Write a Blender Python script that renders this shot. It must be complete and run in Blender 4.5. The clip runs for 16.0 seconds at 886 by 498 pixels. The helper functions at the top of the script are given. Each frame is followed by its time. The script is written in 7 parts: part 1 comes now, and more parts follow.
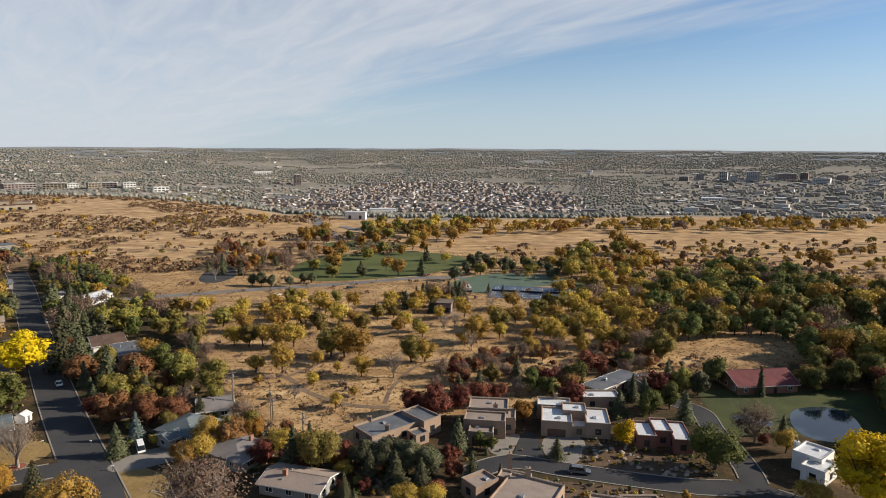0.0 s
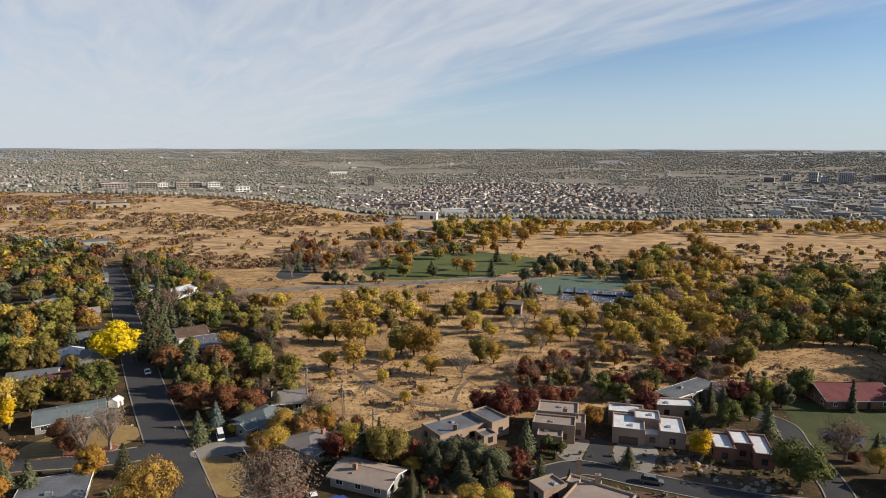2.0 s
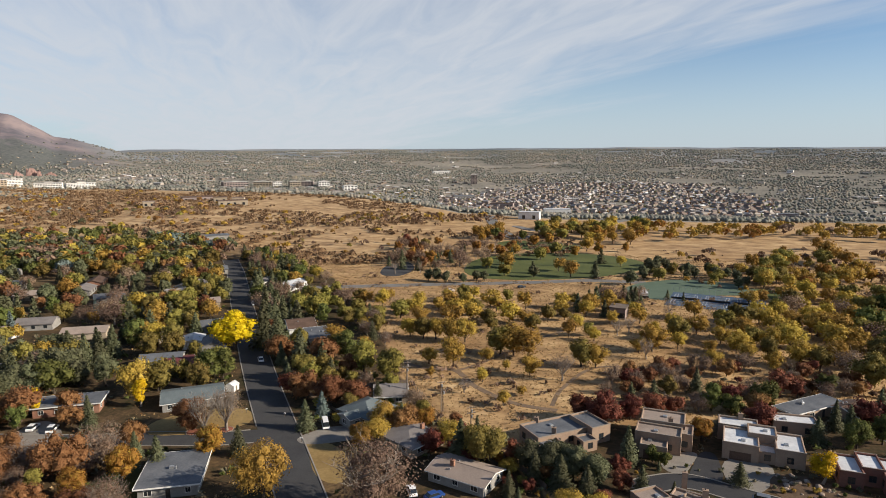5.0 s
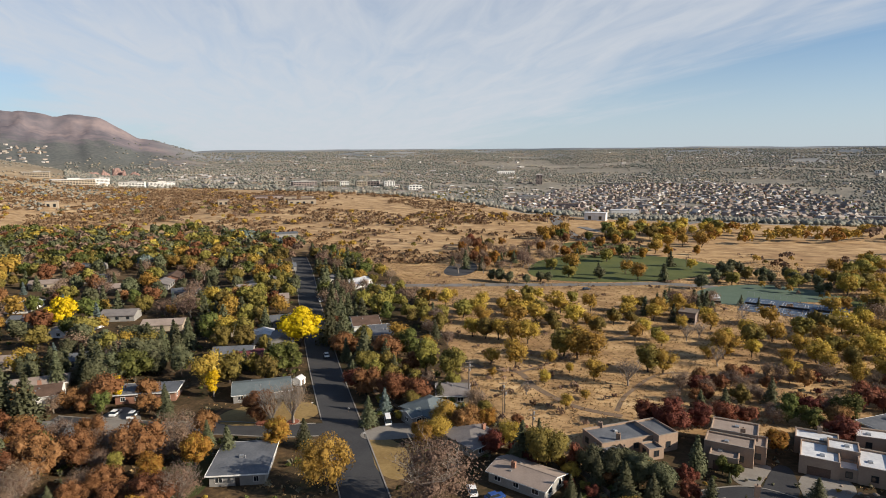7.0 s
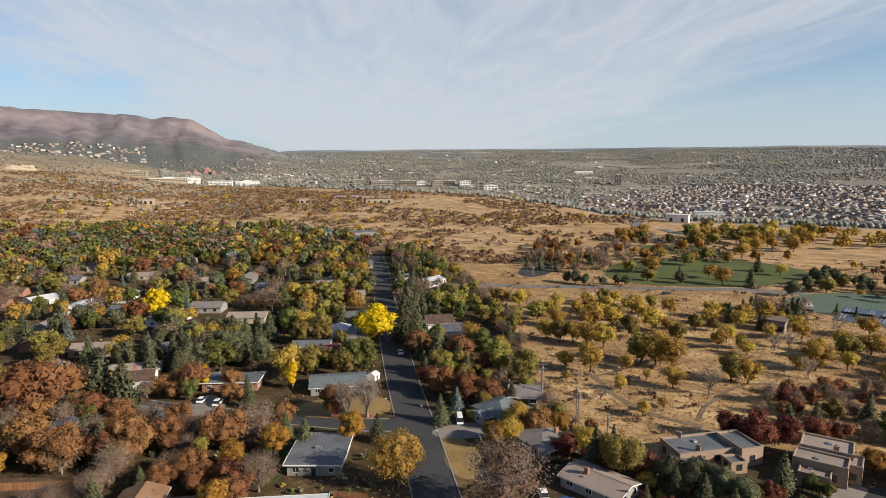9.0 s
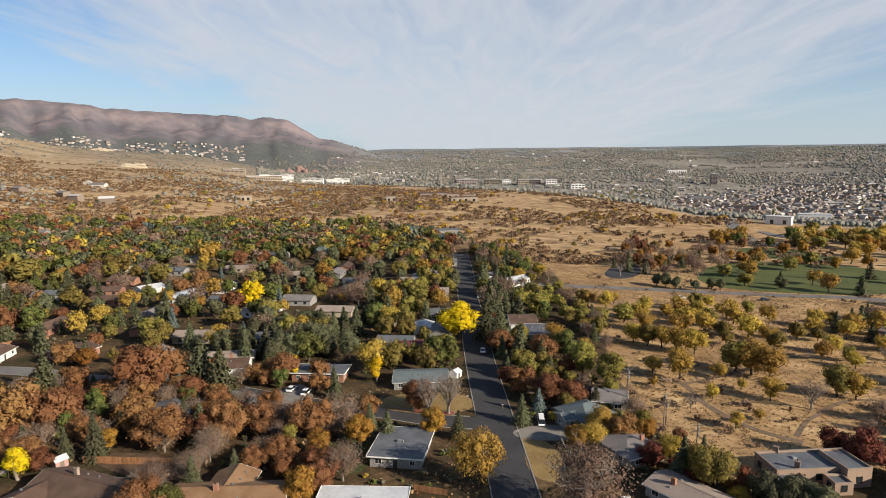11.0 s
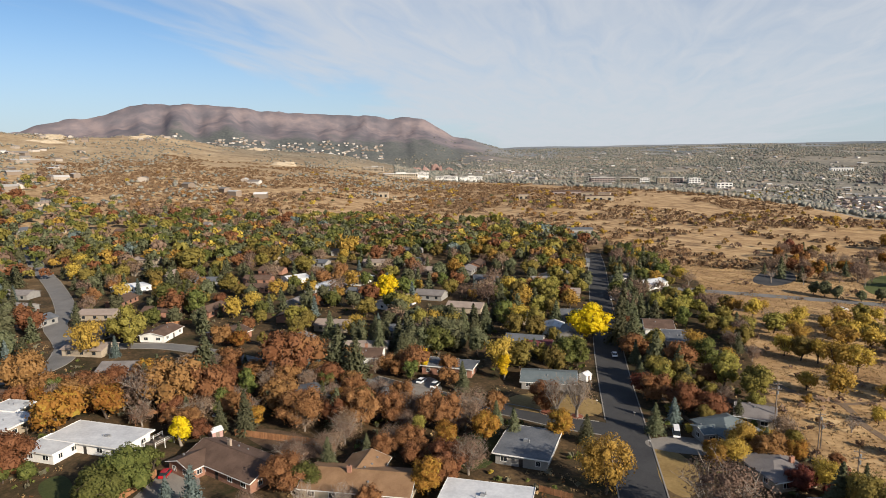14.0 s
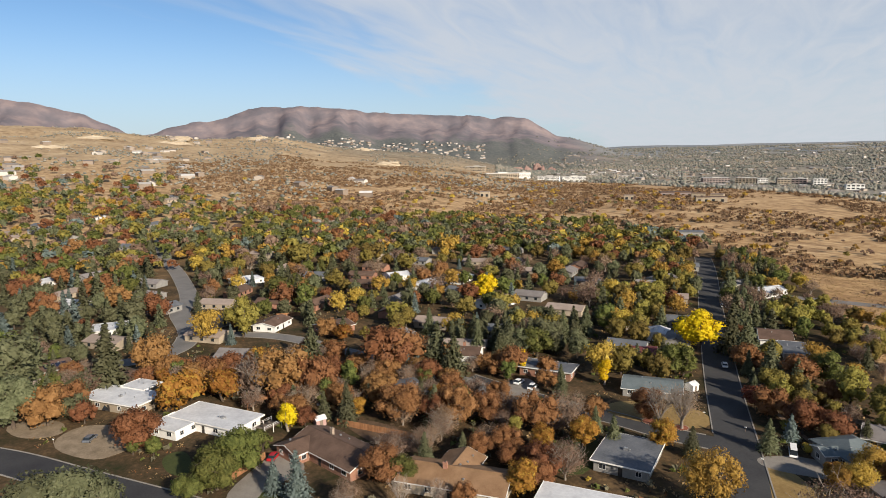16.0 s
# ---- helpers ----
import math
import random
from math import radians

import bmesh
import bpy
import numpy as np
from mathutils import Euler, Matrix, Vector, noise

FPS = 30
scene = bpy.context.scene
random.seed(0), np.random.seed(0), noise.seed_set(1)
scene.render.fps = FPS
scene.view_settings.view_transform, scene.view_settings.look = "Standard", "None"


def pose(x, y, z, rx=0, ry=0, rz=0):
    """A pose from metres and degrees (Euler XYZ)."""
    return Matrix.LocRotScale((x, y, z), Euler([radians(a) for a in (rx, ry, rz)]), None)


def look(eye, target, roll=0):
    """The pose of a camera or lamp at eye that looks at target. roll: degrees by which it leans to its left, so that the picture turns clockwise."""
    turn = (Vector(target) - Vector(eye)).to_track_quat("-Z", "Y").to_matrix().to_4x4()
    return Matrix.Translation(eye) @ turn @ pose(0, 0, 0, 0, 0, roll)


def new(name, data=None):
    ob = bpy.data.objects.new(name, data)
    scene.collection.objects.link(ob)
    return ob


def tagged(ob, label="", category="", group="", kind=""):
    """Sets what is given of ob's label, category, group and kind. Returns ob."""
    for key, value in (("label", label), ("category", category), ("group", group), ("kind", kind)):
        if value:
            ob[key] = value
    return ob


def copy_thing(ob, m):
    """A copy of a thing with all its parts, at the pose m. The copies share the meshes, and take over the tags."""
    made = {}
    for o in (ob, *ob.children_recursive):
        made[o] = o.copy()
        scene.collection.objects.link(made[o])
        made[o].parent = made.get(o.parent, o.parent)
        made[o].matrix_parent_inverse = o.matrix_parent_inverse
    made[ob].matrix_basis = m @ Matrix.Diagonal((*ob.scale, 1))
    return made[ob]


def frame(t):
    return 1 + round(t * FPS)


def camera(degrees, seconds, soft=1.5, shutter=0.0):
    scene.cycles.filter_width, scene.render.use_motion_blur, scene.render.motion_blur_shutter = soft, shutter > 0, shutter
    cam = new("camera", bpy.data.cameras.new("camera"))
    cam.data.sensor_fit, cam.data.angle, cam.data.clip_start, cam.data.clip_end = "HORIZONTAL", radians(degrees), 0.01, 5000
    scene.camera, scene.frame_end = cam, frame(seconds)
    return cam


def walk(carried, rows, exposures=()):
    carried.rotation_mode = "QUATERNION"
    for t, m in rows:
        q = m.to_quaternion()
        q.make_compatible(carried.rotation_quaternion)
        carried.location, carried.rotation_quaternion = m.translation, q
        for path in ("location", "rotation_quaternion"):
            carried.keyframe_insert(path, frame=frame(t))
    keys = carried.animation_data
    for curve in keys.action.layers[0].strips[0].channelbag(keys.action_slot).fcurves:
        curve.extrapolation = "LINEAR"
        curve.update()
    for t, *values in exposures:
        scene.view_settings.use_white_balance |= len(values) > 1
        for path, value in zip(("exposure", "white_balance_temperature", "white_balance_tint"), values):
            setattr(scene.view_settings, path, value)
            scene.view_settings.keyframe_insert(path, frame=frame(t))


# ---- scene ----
cam = camera(69.76, 16.0, soft=0.9)
PATH = (
    (0, pose(0, 0, 75, 81.409, -0.095, -0.000)),
    (0.5, pose(0, 0, 75, 81.429, -0.087, 1.599)),
    (1, pose(0, 0, 75, 81.442, -0.033, 3.197)),
    (1.5, pose(0, 0, 75, 81.452, 0.004, 4.800)),
    (2, pose(0, 0, 75, 81.454, 0.062, 6.395)),
    (2.5, pose(0, 0, 75, 81.460, 0.098, 8.000)),
    (3, pose(0, 0, 75, 81.442, 0.143, 9.476)),
    (3.5, pose(0, 0, 75, 81.435, 0.216, 11.032)),
    (4, pose(0, 0, 75, 81.415, 0.258, 12.631)),
    (6.5, pose(0, 0, 75, 81.468, 0.412, 19.824)),
    (7, pose(0, 0, 75, 81.462, 0.442, 21.347)),
    (7.5, pose(0, 0, 75, 81.484, 0.429, 22.898)),
    (8, pose(0, 0, 75, 81.490, 0.449, 24.501)),
    (8.5, pose(0, 0, 75, 81.487, 0.484, 26.233)),
    (9, pose(0, 0, 75, 81.508, 0.503, 28.118)),
    (11.5, pose(0, 0, 75, 81.426, 0.582, 37.723)),
    (12, pose(0, 0, 75, 81.418, 0.593, 39.707)),
    (12.5, pose(0, 0, 75, 81.411, 0.687, 41.680)),
    (13, pose(0, 0, 75, 81.407, 0.749, 43.669)),
    (13.5, pose(0, 0, 75, 81.411, 0.827, 45.657)),
    (14, pose(0, 0, 75, 81.412, 0.888, 47.620)),
    (14.5, pose(0, 0, 75, 81.437, 0.868, 49.608)),
    (15, pose(0, 0, 75, 81.455, 0.887, 51.631)),
    (15.5, pose(0, 0, 75, 81.486, 0.931, 54.039)),
    (16, pose(0, 0, 75, 81.529, 1.032, 56.697)),
)
walk(cam, PATH)

# ---- light ----
SUN_AZ, SUN_EL = 87.0, 24.0          # degrees clockwise from +y, and above the ground
sun = new("sun", bpy.data.lights.new("sun", "SUN"))
sun.data.energy, sun.data.angle, sun.data.color = 5.0, radians(0.5), (1.0, 0.88, 0.72)
a, e = radians(SUN_AZ), radians(SUN_EL)
SUN_DIR = Vector((math.sin(a) * math.cos(e), math.cos(a) * math.cos(e), math.sin(e)))
sun.matrix_world = look(SUN_DIR * 100, (0, 0, 0))
world = bpy.data.worlds.new("sky")
scene.world = world
world.use_nodes = True


def node(tree, kind, inputs=None, **props):
    n = tree.nodes.new(kind)
    for k, v in props.items():
        setattr(n, k, v)
    for k, v in (inputs or {}).items():
        if hasattr(v, "is_output") or hasattr(v, "links"):
            tree.links.new(v, n.inputs[k])
        else:
            n.inputs[k].default_value = v
    return n


def math_node(tree, op, a, b=0.0, clamp=False):
    n = tree.nodes.new("ShaderNodeMath")
    n.operation, n.use_clamp = op, clamp
    for k, v in ((0, a), (1, b)):
        if hasattr(v, "links"):
            tree.links.new(v, n.inputs[k])
        else:
            n.inputs[k].default_value = v
    return n.outputs[0]


def ramp(tree, fac, stops):
    n = tree.nodes.new("ShaderNodeValToRGB")
    while len(n.color_ramp.elements) < len(stops):
        n.color_ramp.elements.new(0.5)
    for el, (p, c) in zip(n.color_ramp.elements, stops):
        el.position, el.color = p, (*c, 1) if len(c) == 3 else c
    tree.links.new(fac, n.inputs[0])
    return n.outputs[0]


def mix(tree, fac, a, b, blend="MIX"):
    n = tree.nodes.new("ShaderNodeMix")
    n.data_type, n.blend_type = "RGBA", blend
    for k, v in ((0, fac), (6, a), (7, b)):
        if hasattr(v, "links"):
            tree.links.new(v, n.inputs[k])
        elif k == 0:
            n.inputs[0].default_value = v
        else:
            n.inputs[k].default_value = (*v, 1)
    return n.outputs[2]


def build_sky():
    nt = world.node_tree
    nt.nodes.clear()
    sky = node(nt, "ShaderNodeTexSky", sky_type="NISHITA", sun_disc=False, sun_elevation=radians(SUN_EL),
               sun_rotation=radians(SUN_AZ), altitude=1900, air_density=1.0, dust_density=1.4, ozone_density=3.0)
    tc = node(nt, "ShaderNodeTexCoord").outputs["Generated"]
    sep = node(nt, "ShaderNodeSeparateXYZ", {0: tc})
    up = math_node(nt, "ADD", math_node(nt, "MAXIMUM", sep.outputs[2], 0.0), 0.06)
    px, py = math_node(nt, "DIVIDE", sep.outputs[0], up), math_node(nt, "DIVIDE", sep.outputs[1], up)
    # along and across the band of high cloud
    u = math_node(nt, "ADD", math_node(nt, "MULTIPLY", px, -0.54), math_node(nt, "MULTIPLY", py, 0.84))
    v = math_node(nt, "ADD", math_node(nt, "MULTIPLY", px, 0.84), math_node(nt, "MULTIPLY", py, 0.54))
    big = node(nt, "ShaderNodeTexNoise", {"Vector": node(nt, "ShaderNodeCombineXYZ", {0: math_node(nt, "MULTIPLY", u, 0.35), 1: v}).outputs[0],
                                          "Scale": 0.9, "Detail": 4.0, "Roughness": 0.55, "Distortion": 0.6}).outputs[0]
    fine = node(nt, "ShaderNodeTexNoise", {"Vector": node(nt, "ShaderNodeCombineXYZ", {0: math_node(nt, "MULTIPLY", u, 0.8), 1: math_node(nt, "MULTIPLY", v, 3.2)}).outputs[0],
                                           "Scale": 1.1, "Detail": 6.0, "Roughness": 0.55, "Distortion": 1.1}).outputs[0]
    edge = math_node(nt, "ADD", v, math_node(nt, "MULTIPLY", math_node(nt, "SUBTRACT", big, 0.5), 3.0))
    left = node(nt, "ShaderNodeMapRange", {0: edge, 1: -2.9, 2: -1.9, 3: 0.0, 4: 1.0}, interpolation_type="SMOOTHSTEP").outputs[0]
    right = node(nt, "ShaderNodeMapRange", {0: edge, 1: 2.1, 2: 4.2, 3: 1.0, 4: 0.0}, interpolation_type="SMOOTHSTEP").outputs[0]
    band = math_node(nt, "MULTIPLY", left, right)
    body = node(nt, "ShaderNodeMapRange", {0: math_node(nt, "ADD", math_node(nt, "MULTIPLY", fine, 0.75), math_node(nt, "MULTIPLY", band, 0.5)), 1: 0.42, 2: 0.98, 3: 0.0, 4: 1.0}).outputs[0]
    soft = math_node(nt, "MULTIPLY", band, 0.28)
    veil = math_node(nt, "ADD", math_node(nt, "MULTIPLY", body, math_node(nt, "SUBTRACT", 1.0, soft)), soft)
    cloud = math_node(nt, "MULTIPLY", math_node(nt, "MULTIPLY", veil, math_node(nt, "POWER", band, 0.6)), 0.86, True)
    # the high cloud thins out overhead
    cloud = math_node(nt, "MULTIPLY", cloud, node(nt, "ShaderNodeMapRange", {0: sep.outputs[2], 1: 0.24, 2: 0.5, 3: 1.0, 4: 0.12}, interpolation_type="SMOOTHSTEP").outputs[0])
    base = mix(nt, 1.0, sky.outputs[0], (1.05, 1.15, 1.18), "MULTIPLY")
    base = mix(nt, node(nt, "ShaderNodeMapRange", {0: sep.outputs[2], 1: -0.02, 2: 0.21, 3: 0.86, 4: 0.0}, interpolation_type="SMOOTHSTEP").outputs[0], base, (5.3, 6.1, 6.9))
    col = mix(nt, cloud, base, (6.25, 6.6, 7.15))
    bg = node(nt, "ShaderNodeBackground", {0: col, 1: 0.0615})
    nt.links.new(bg.outputs[0], node(nt, "ShaderNodeOutputWorld").inputs[0])


build_sky()
scene.view_settings.exposure = 0.69

# ---- materials ----
def material(name):
    m = bpy.data.materials.new(name)
    m.use_nodes = True
    nt = m.node_tree
    nt.nodes.clear()
    return m, nt


def finish(nt, colour, rough=0.8, bump=None, strength=0.3, metal=0.0, spec=0.3):
    b = node(nt, "ShaderNodeBsdfPrincipled", {"Roughness": rough, "Metallic": metal, "Specular IOR Level": spec})
    if hasattr(colour, "links"):
        nt.links.new(colour, b.inputs["Base Color"])
    else:
        b.inputs["Base Color"].default_value = (*colour, 1)
    if bump is not None:
        bn = node(nt, "ShaderNodeBump", {"Strength": strength, "Distance": 0.1, "Height": bump})
        nt.links.new(bn.outputs[0], b.inputs["Normal"])
    nt.links.new(b.outputs[0], node(nt, "ShaderNodeOutputMaterial").inputs[0])
    return b


def noise_of(nt, scale, detail=4.0, rough=0.6, vec=None, distort=0.0):
    if vec is None:
        vec = node(nt, "ShaderNodeNewGeometry").outputs["Position"]
    return node(nt, "ShaderNodeTexNoise", {"Vector": vec, "Scale": scale, "Detail": detail, "Roughness": rough, "Distortion": distort}).outputs[0]


def surface(name, c1, c2, big=0.15, small=3.0, rough=0.85, bump=0.25, metal=0.0, vary=0.0, spec=0.3):
    """A plain weathered surface: two tones in large stains, a fine grain, a little relief."""
    m, nt = material(name)
    n1, n2 = noise_of(nt, big, 3), noise_of(nt, small, 5)
    f = math_node(nt, "ADD", math_node(nt, "MULTIPLY", n1, 0.6), math_node(nt, "MULTIPLY", n2, 0.4))
    col = ramp(nt, f, [(0.36, c1), (0.64, c2)])
    if vary:
        rnd = node(nt, "ShaderNodeObjectInfo").outputs["Random"]
        hsv = node(nt, "ShaderNodeHueSaturation", {"Color": col, "Value": math_node(nt, "ADD", math_node(nt, "MULTIPLY", rnd, vary), 1 - vary / 2)})
        col = hsv.outputs[0]
    finish(nt, col, rough, n2, bump, metal, spec)
    return m


def leaves(name, c1, c2, c3, through_light=0.25, hue=0.02, val=0.25):
    """Leaves: three tones by clump, shifted a little from tree to tree, letting some light through."""
    m, nt = material(name)
    isl = node(nt, "ShaderNodeNewGeometry").outputs["Random Per Island"]
    rnd = node(nt, "ShaderNodeObjectInfo").outputs["Random"]
    n = noise_of(nt, 0.55, 2)
    f = math_node(nt, "ADD", math_node(nt, "MULTIPLY", isl, 0.4), math_node(nt, "MULTIPLY", n, 0.6))
    col = ramp(nt, f, [(0.2, c1), (0.55, c2), (0.9, c3)])
    hsv = node(nt, "ShaderNodeHueSaturation", {"Color": col, "Hue": math_node(nt, "ADD", math_node(nt, "MULTIPLY", rnd, 2 * hue), 0.5 - hue),
                                               "Value": math_node(nt, "ADD", math_node(nt, "MULTIPLY", rnd, 2 * val), 1 - val)})
    b = node(nt, "ShaderNodeBsdfPrincipled", {"Base Color": hsv.outputs[0], "Roughness": 0.75, "Specular IOR Level": 0.15})
    t = node(nt, "ShaderNodeBsdfTranslucent", {"Color": hsv.outputs[0]})
    mx = node(nt, "ShaderNodeMixShader", {0: through_light * 0.6, 1: b.outputs[0], 2: t.outputs[0]})
    nt.links.new(mx.outputs[0], node(nt, "ShaderNodeOutputMaterial").inputs[0])
    return m


M = {
    "asphalt": surface("asphalt", (0.034, 0.034, 0.037), (0.054, 0.054, 0.055), 0.12, 2.0, 0.9, 0.15),
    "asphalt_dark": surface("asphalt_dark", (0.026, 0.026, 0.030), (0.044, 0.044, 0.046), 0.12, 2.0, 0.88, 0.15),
    "asphalt_pale": surface("asphalt_pale", (0.120, 0.116, 0.112), (0.184, 0.176, 0.168), 0.12, 1.5, 0.9, 0.15),
    "concrete": surface("concrete", (0.192, 0.176, 0.156), (0.272, 0.252, 0.224), 0.2, 2.5, 0.9, 0.15),
    "drive": surface("drive_concrete", (0.166, 0.147, 0.128), (0.243, 0.224, 0.198), 0.2, 2.5, 0.9, 0.15),
    "gravel": surface("tan_gravel", (0.15, 0.115, 0.075), (0.27, 0.21, 0.145), 0.3, 2.0, 0.95, 0.4),
    # green darkened: part of the shade on the pond lawn is in this colour
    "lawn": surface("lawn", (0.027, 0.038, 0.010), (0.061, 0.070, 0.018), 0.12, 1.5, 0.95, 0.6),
    "park_lawn": surface("park_lawn", (0.044, 0.062, 0.016), (0.096, 0.108, 0.028), 0.03, 0.6, 0.95, 0.5),
    "dry_lawn": surface("dry_lawn", (0.176, 0.112, 0.040), (0.288, 0.200, 0.080), 0.1, 1.2, 0.95, 0.6),
    "dirt": surface("dirt", (0.124, 0.084, 0.056), (0.200, 0.140, 0.092), 0.15, 1.4, 0.95, 0.4),
    "mulch": surface("mulch", (0.064, 0.038, 0.022), (0.128, 0.083, 0.051), 0.3, 2.5, 0.95, 0.5),
    "court": surface("court_green", (0.070, 0.105, 0.072), (0.098, 0.138, 0.098), 0.1, 1.0, 0.8, 0.05),
    "court_blue": surface("court_blue", (0.040, 0.072, 0.120), (0.064, 0.096, 0.152), 0.1, 1.0, 0.8, 0.05),
    "white": surface("white_paint", (0.58, 0.57, 0.55), (0.74, 0.73, 0.70), 0.3, 3, 0.6, 0.05, vary=0.1),
    "white_roof": surface("white_membrane", (0.42, 0.43, 0.45), (0.60, 0.61, 0.62), 0.25, 1.2, 0.55, 0.08, vary=0.1),
    "brown_roof": surface("brown_shingle", (0.068, 0.042, 0.030), (0.120, 0.076, 0.056), 0.3, 4, 0.95, 0.5, vary=0.25),
    "tan_roof": surface("tan_shingle", (0.176, 0.100, 0.052), (0.264, 0.160, 0.088), 0.3, 4, 0.95, 0.5, vary=0.15),
    "grey_roof": surface("grey_shingle", (0.136, 0.124, 0.120), (0.216, 0.196, 0.188), 0.3, 4, 0.95, 0.5, vary=0.3),
    "blue_roof": surface("slate_shingle", (0.088, 0.112, 0.120), (0.136, 0.160, 0.168), 0.3, 4, 0.95, 0.5),
    "red_roof": surface("red_tile", (0.102, 0.027, 0.030), (0.156, 0.045, 0.045), 0.3, 3, 0.85, 0.5),
    "gravel_roof": surface("gravel_roof", (0.204, 0.163, 0.136), (0.286, 0.231, 0.197), 0.25, 3, 0.95, 0.4, vary=0.2),
    # darkened towards the shaded tone of the corner house's roof
    "slate_flat": surface("grey_membrane", (0.075, 0.082, 0.094), (0.135, 0.142, 0.155), 0.25, 2, 0.7, 0.1, vary=0.2),
    "adobe": surface("adobe_stucco", (0.243, 0.171, 0.125), (0.308, 0.226, 0.167), 0.3, 2, 0.95, 0.25, vary=0.2),
    "adobe_dark": surface("red_stucco", (0.154, 0.070, 0.054), (0.205, 0.102, 0.077), 0.3, 2, 0.95, 0.25),
    "tan_wall": surface("tan_siding", (0.264, 0.216, 0.160), (0.360, 0.304, 0.232), 0.4, 3, 0.85, 0.15, vary=0.4),
    "grey_wall": surface("grey_siding", (0.200, 0.192, 0.184), (0.288, 0.280, 0.264), 0.4, 3, 0.85, 0.15, vary=0.3),
    "brick": surface("brick_wall", (0.216, 0.104, 0.072), (0.320, 0.176, 0.120), 0.6, 6, 0.95, 0.4, vary=0.2),
    "pink": surface("pink_stucco", (0.320, 0.200, 0.184), (0.400, 0.264, 0.240), 0.4, 3, 0.9, 0.2),
    "wood": surface("cedar_fence", (0.200, 0.092, 0.040), (0.320, 0.160, 0.080), 0.6, 5, 0.85, 0.3, vary=0.4),
    "wood_grey": surface("weathered_wood", (0.104, 0.080, 0.064), (0.192, 0.152, 0.120), 0.6, 5, 0.9, 0.3, vary=0.3),
    "bark": surface("bark", (0.044, 0.032, 0.024), (0.104, 0.080, 0.060), 0.8, 6, 0.95, 0.6, vary=0.3),
    "pale_bark": surface("pale_bark", (0.176, 0.144, 0.120), (0.288, 0.248, 0.208), 0.8, 6, 0.95, 0.5, vary=0.2),
    "metal": surface("galvanised", (0.35, 0.36, 0.37), (0.5, 0.5, 0.5), 1, 8, 0.45, 0.05, 0.8),
    "dark": surface("dark_trim", (0.024, 0.021, 0.019), (0.048, 0.040, 0.036), 0.6, 4, 0.7, 0.1),
    "tyre": surface("rubber", (0.012, 0.012, 0.012), (0.024, 0.024, 0.024), 1, 8, 0.9, 0.1),
    "solar": surface("solar_panel", (0.010, 0.013, 0.028), (0.016, 0.020, 0.040), 1, 4, 0.15, 0.0, 0.0, 0.0, 0.6),
    "rock": surface("pale_rock", (0.288, 0.236, 0.172), (0.416, 0.352, 0.264), 0.02, 0.2, 0.95, 0.6),
    "red_rock": surface("red_rock", (0.224, 0.140, 0.120), (0.312, 0.208, 0.180), 0.02, 0.15, 0.95, 0.6),
    "stone": surface("boulder", (0.200, 0.152, 0.120), (0.336, 0.272, 0.216), 0.5, 3, 0.95, 0.5, vary=0.3),
    "concrete_far": surface("tower_concrete", (0.400, 0.384, 0.360), (0.496, 0.480, 0.456), 0.05, 0.5, 0.8, 0.1, vary=0.5),
    "brick_far": surface("tower_brick", (0.192, 0.152, 0.144), (0.272, 0.224, 0.208), 0.05, 0.5, 0.85, 0.1, vary=0.5),
    "sign_blue": surface("blue_paint", (0.016, 0.048, 0.200), (0.024, 0.072, 0.256), 1, 4, 0.4, 0.0),
    "red_car": surface("red_paint", (0.30, 0.012, 0.02), (0.36, 0.02, 0.025), 1, 4, 0.25, 0.0, 0.0, 0.0, 0.6),
    "grey_car": surface("grey_paint", (0.12, 0.13, 0.15), (0.18, 0.19, 0.21), 1, 4, 0.25, 0.0, 0.3, 0.0, 0.6),
    "white_car": surface("car_white", (0.72, 0.72, 0.72), (0.8, 0.8, 0.8), 1, 4, 0.25, 0.0, 0.0, 0.0, 0.6),
    "dark_car": surface("black_paint", (0.015, 0.016, 0.02), (0.025, 0.026, 0.03), 1, 4, 0.2, 0.0, 0.0, 0.0, 0.6),
}
m, nt = material("window_glass")
finish(nt, (0.02, 0.025, 0.03), 0.06, spec=0.7)
M["glass"] = m
m, nt = material("pond_water")
finish(nt, (0.03, 0.045, 0.055), 0.06, noise_of(nt, 1.2, 3), 0.04, 0.0, 0.9)
M["water"] = m

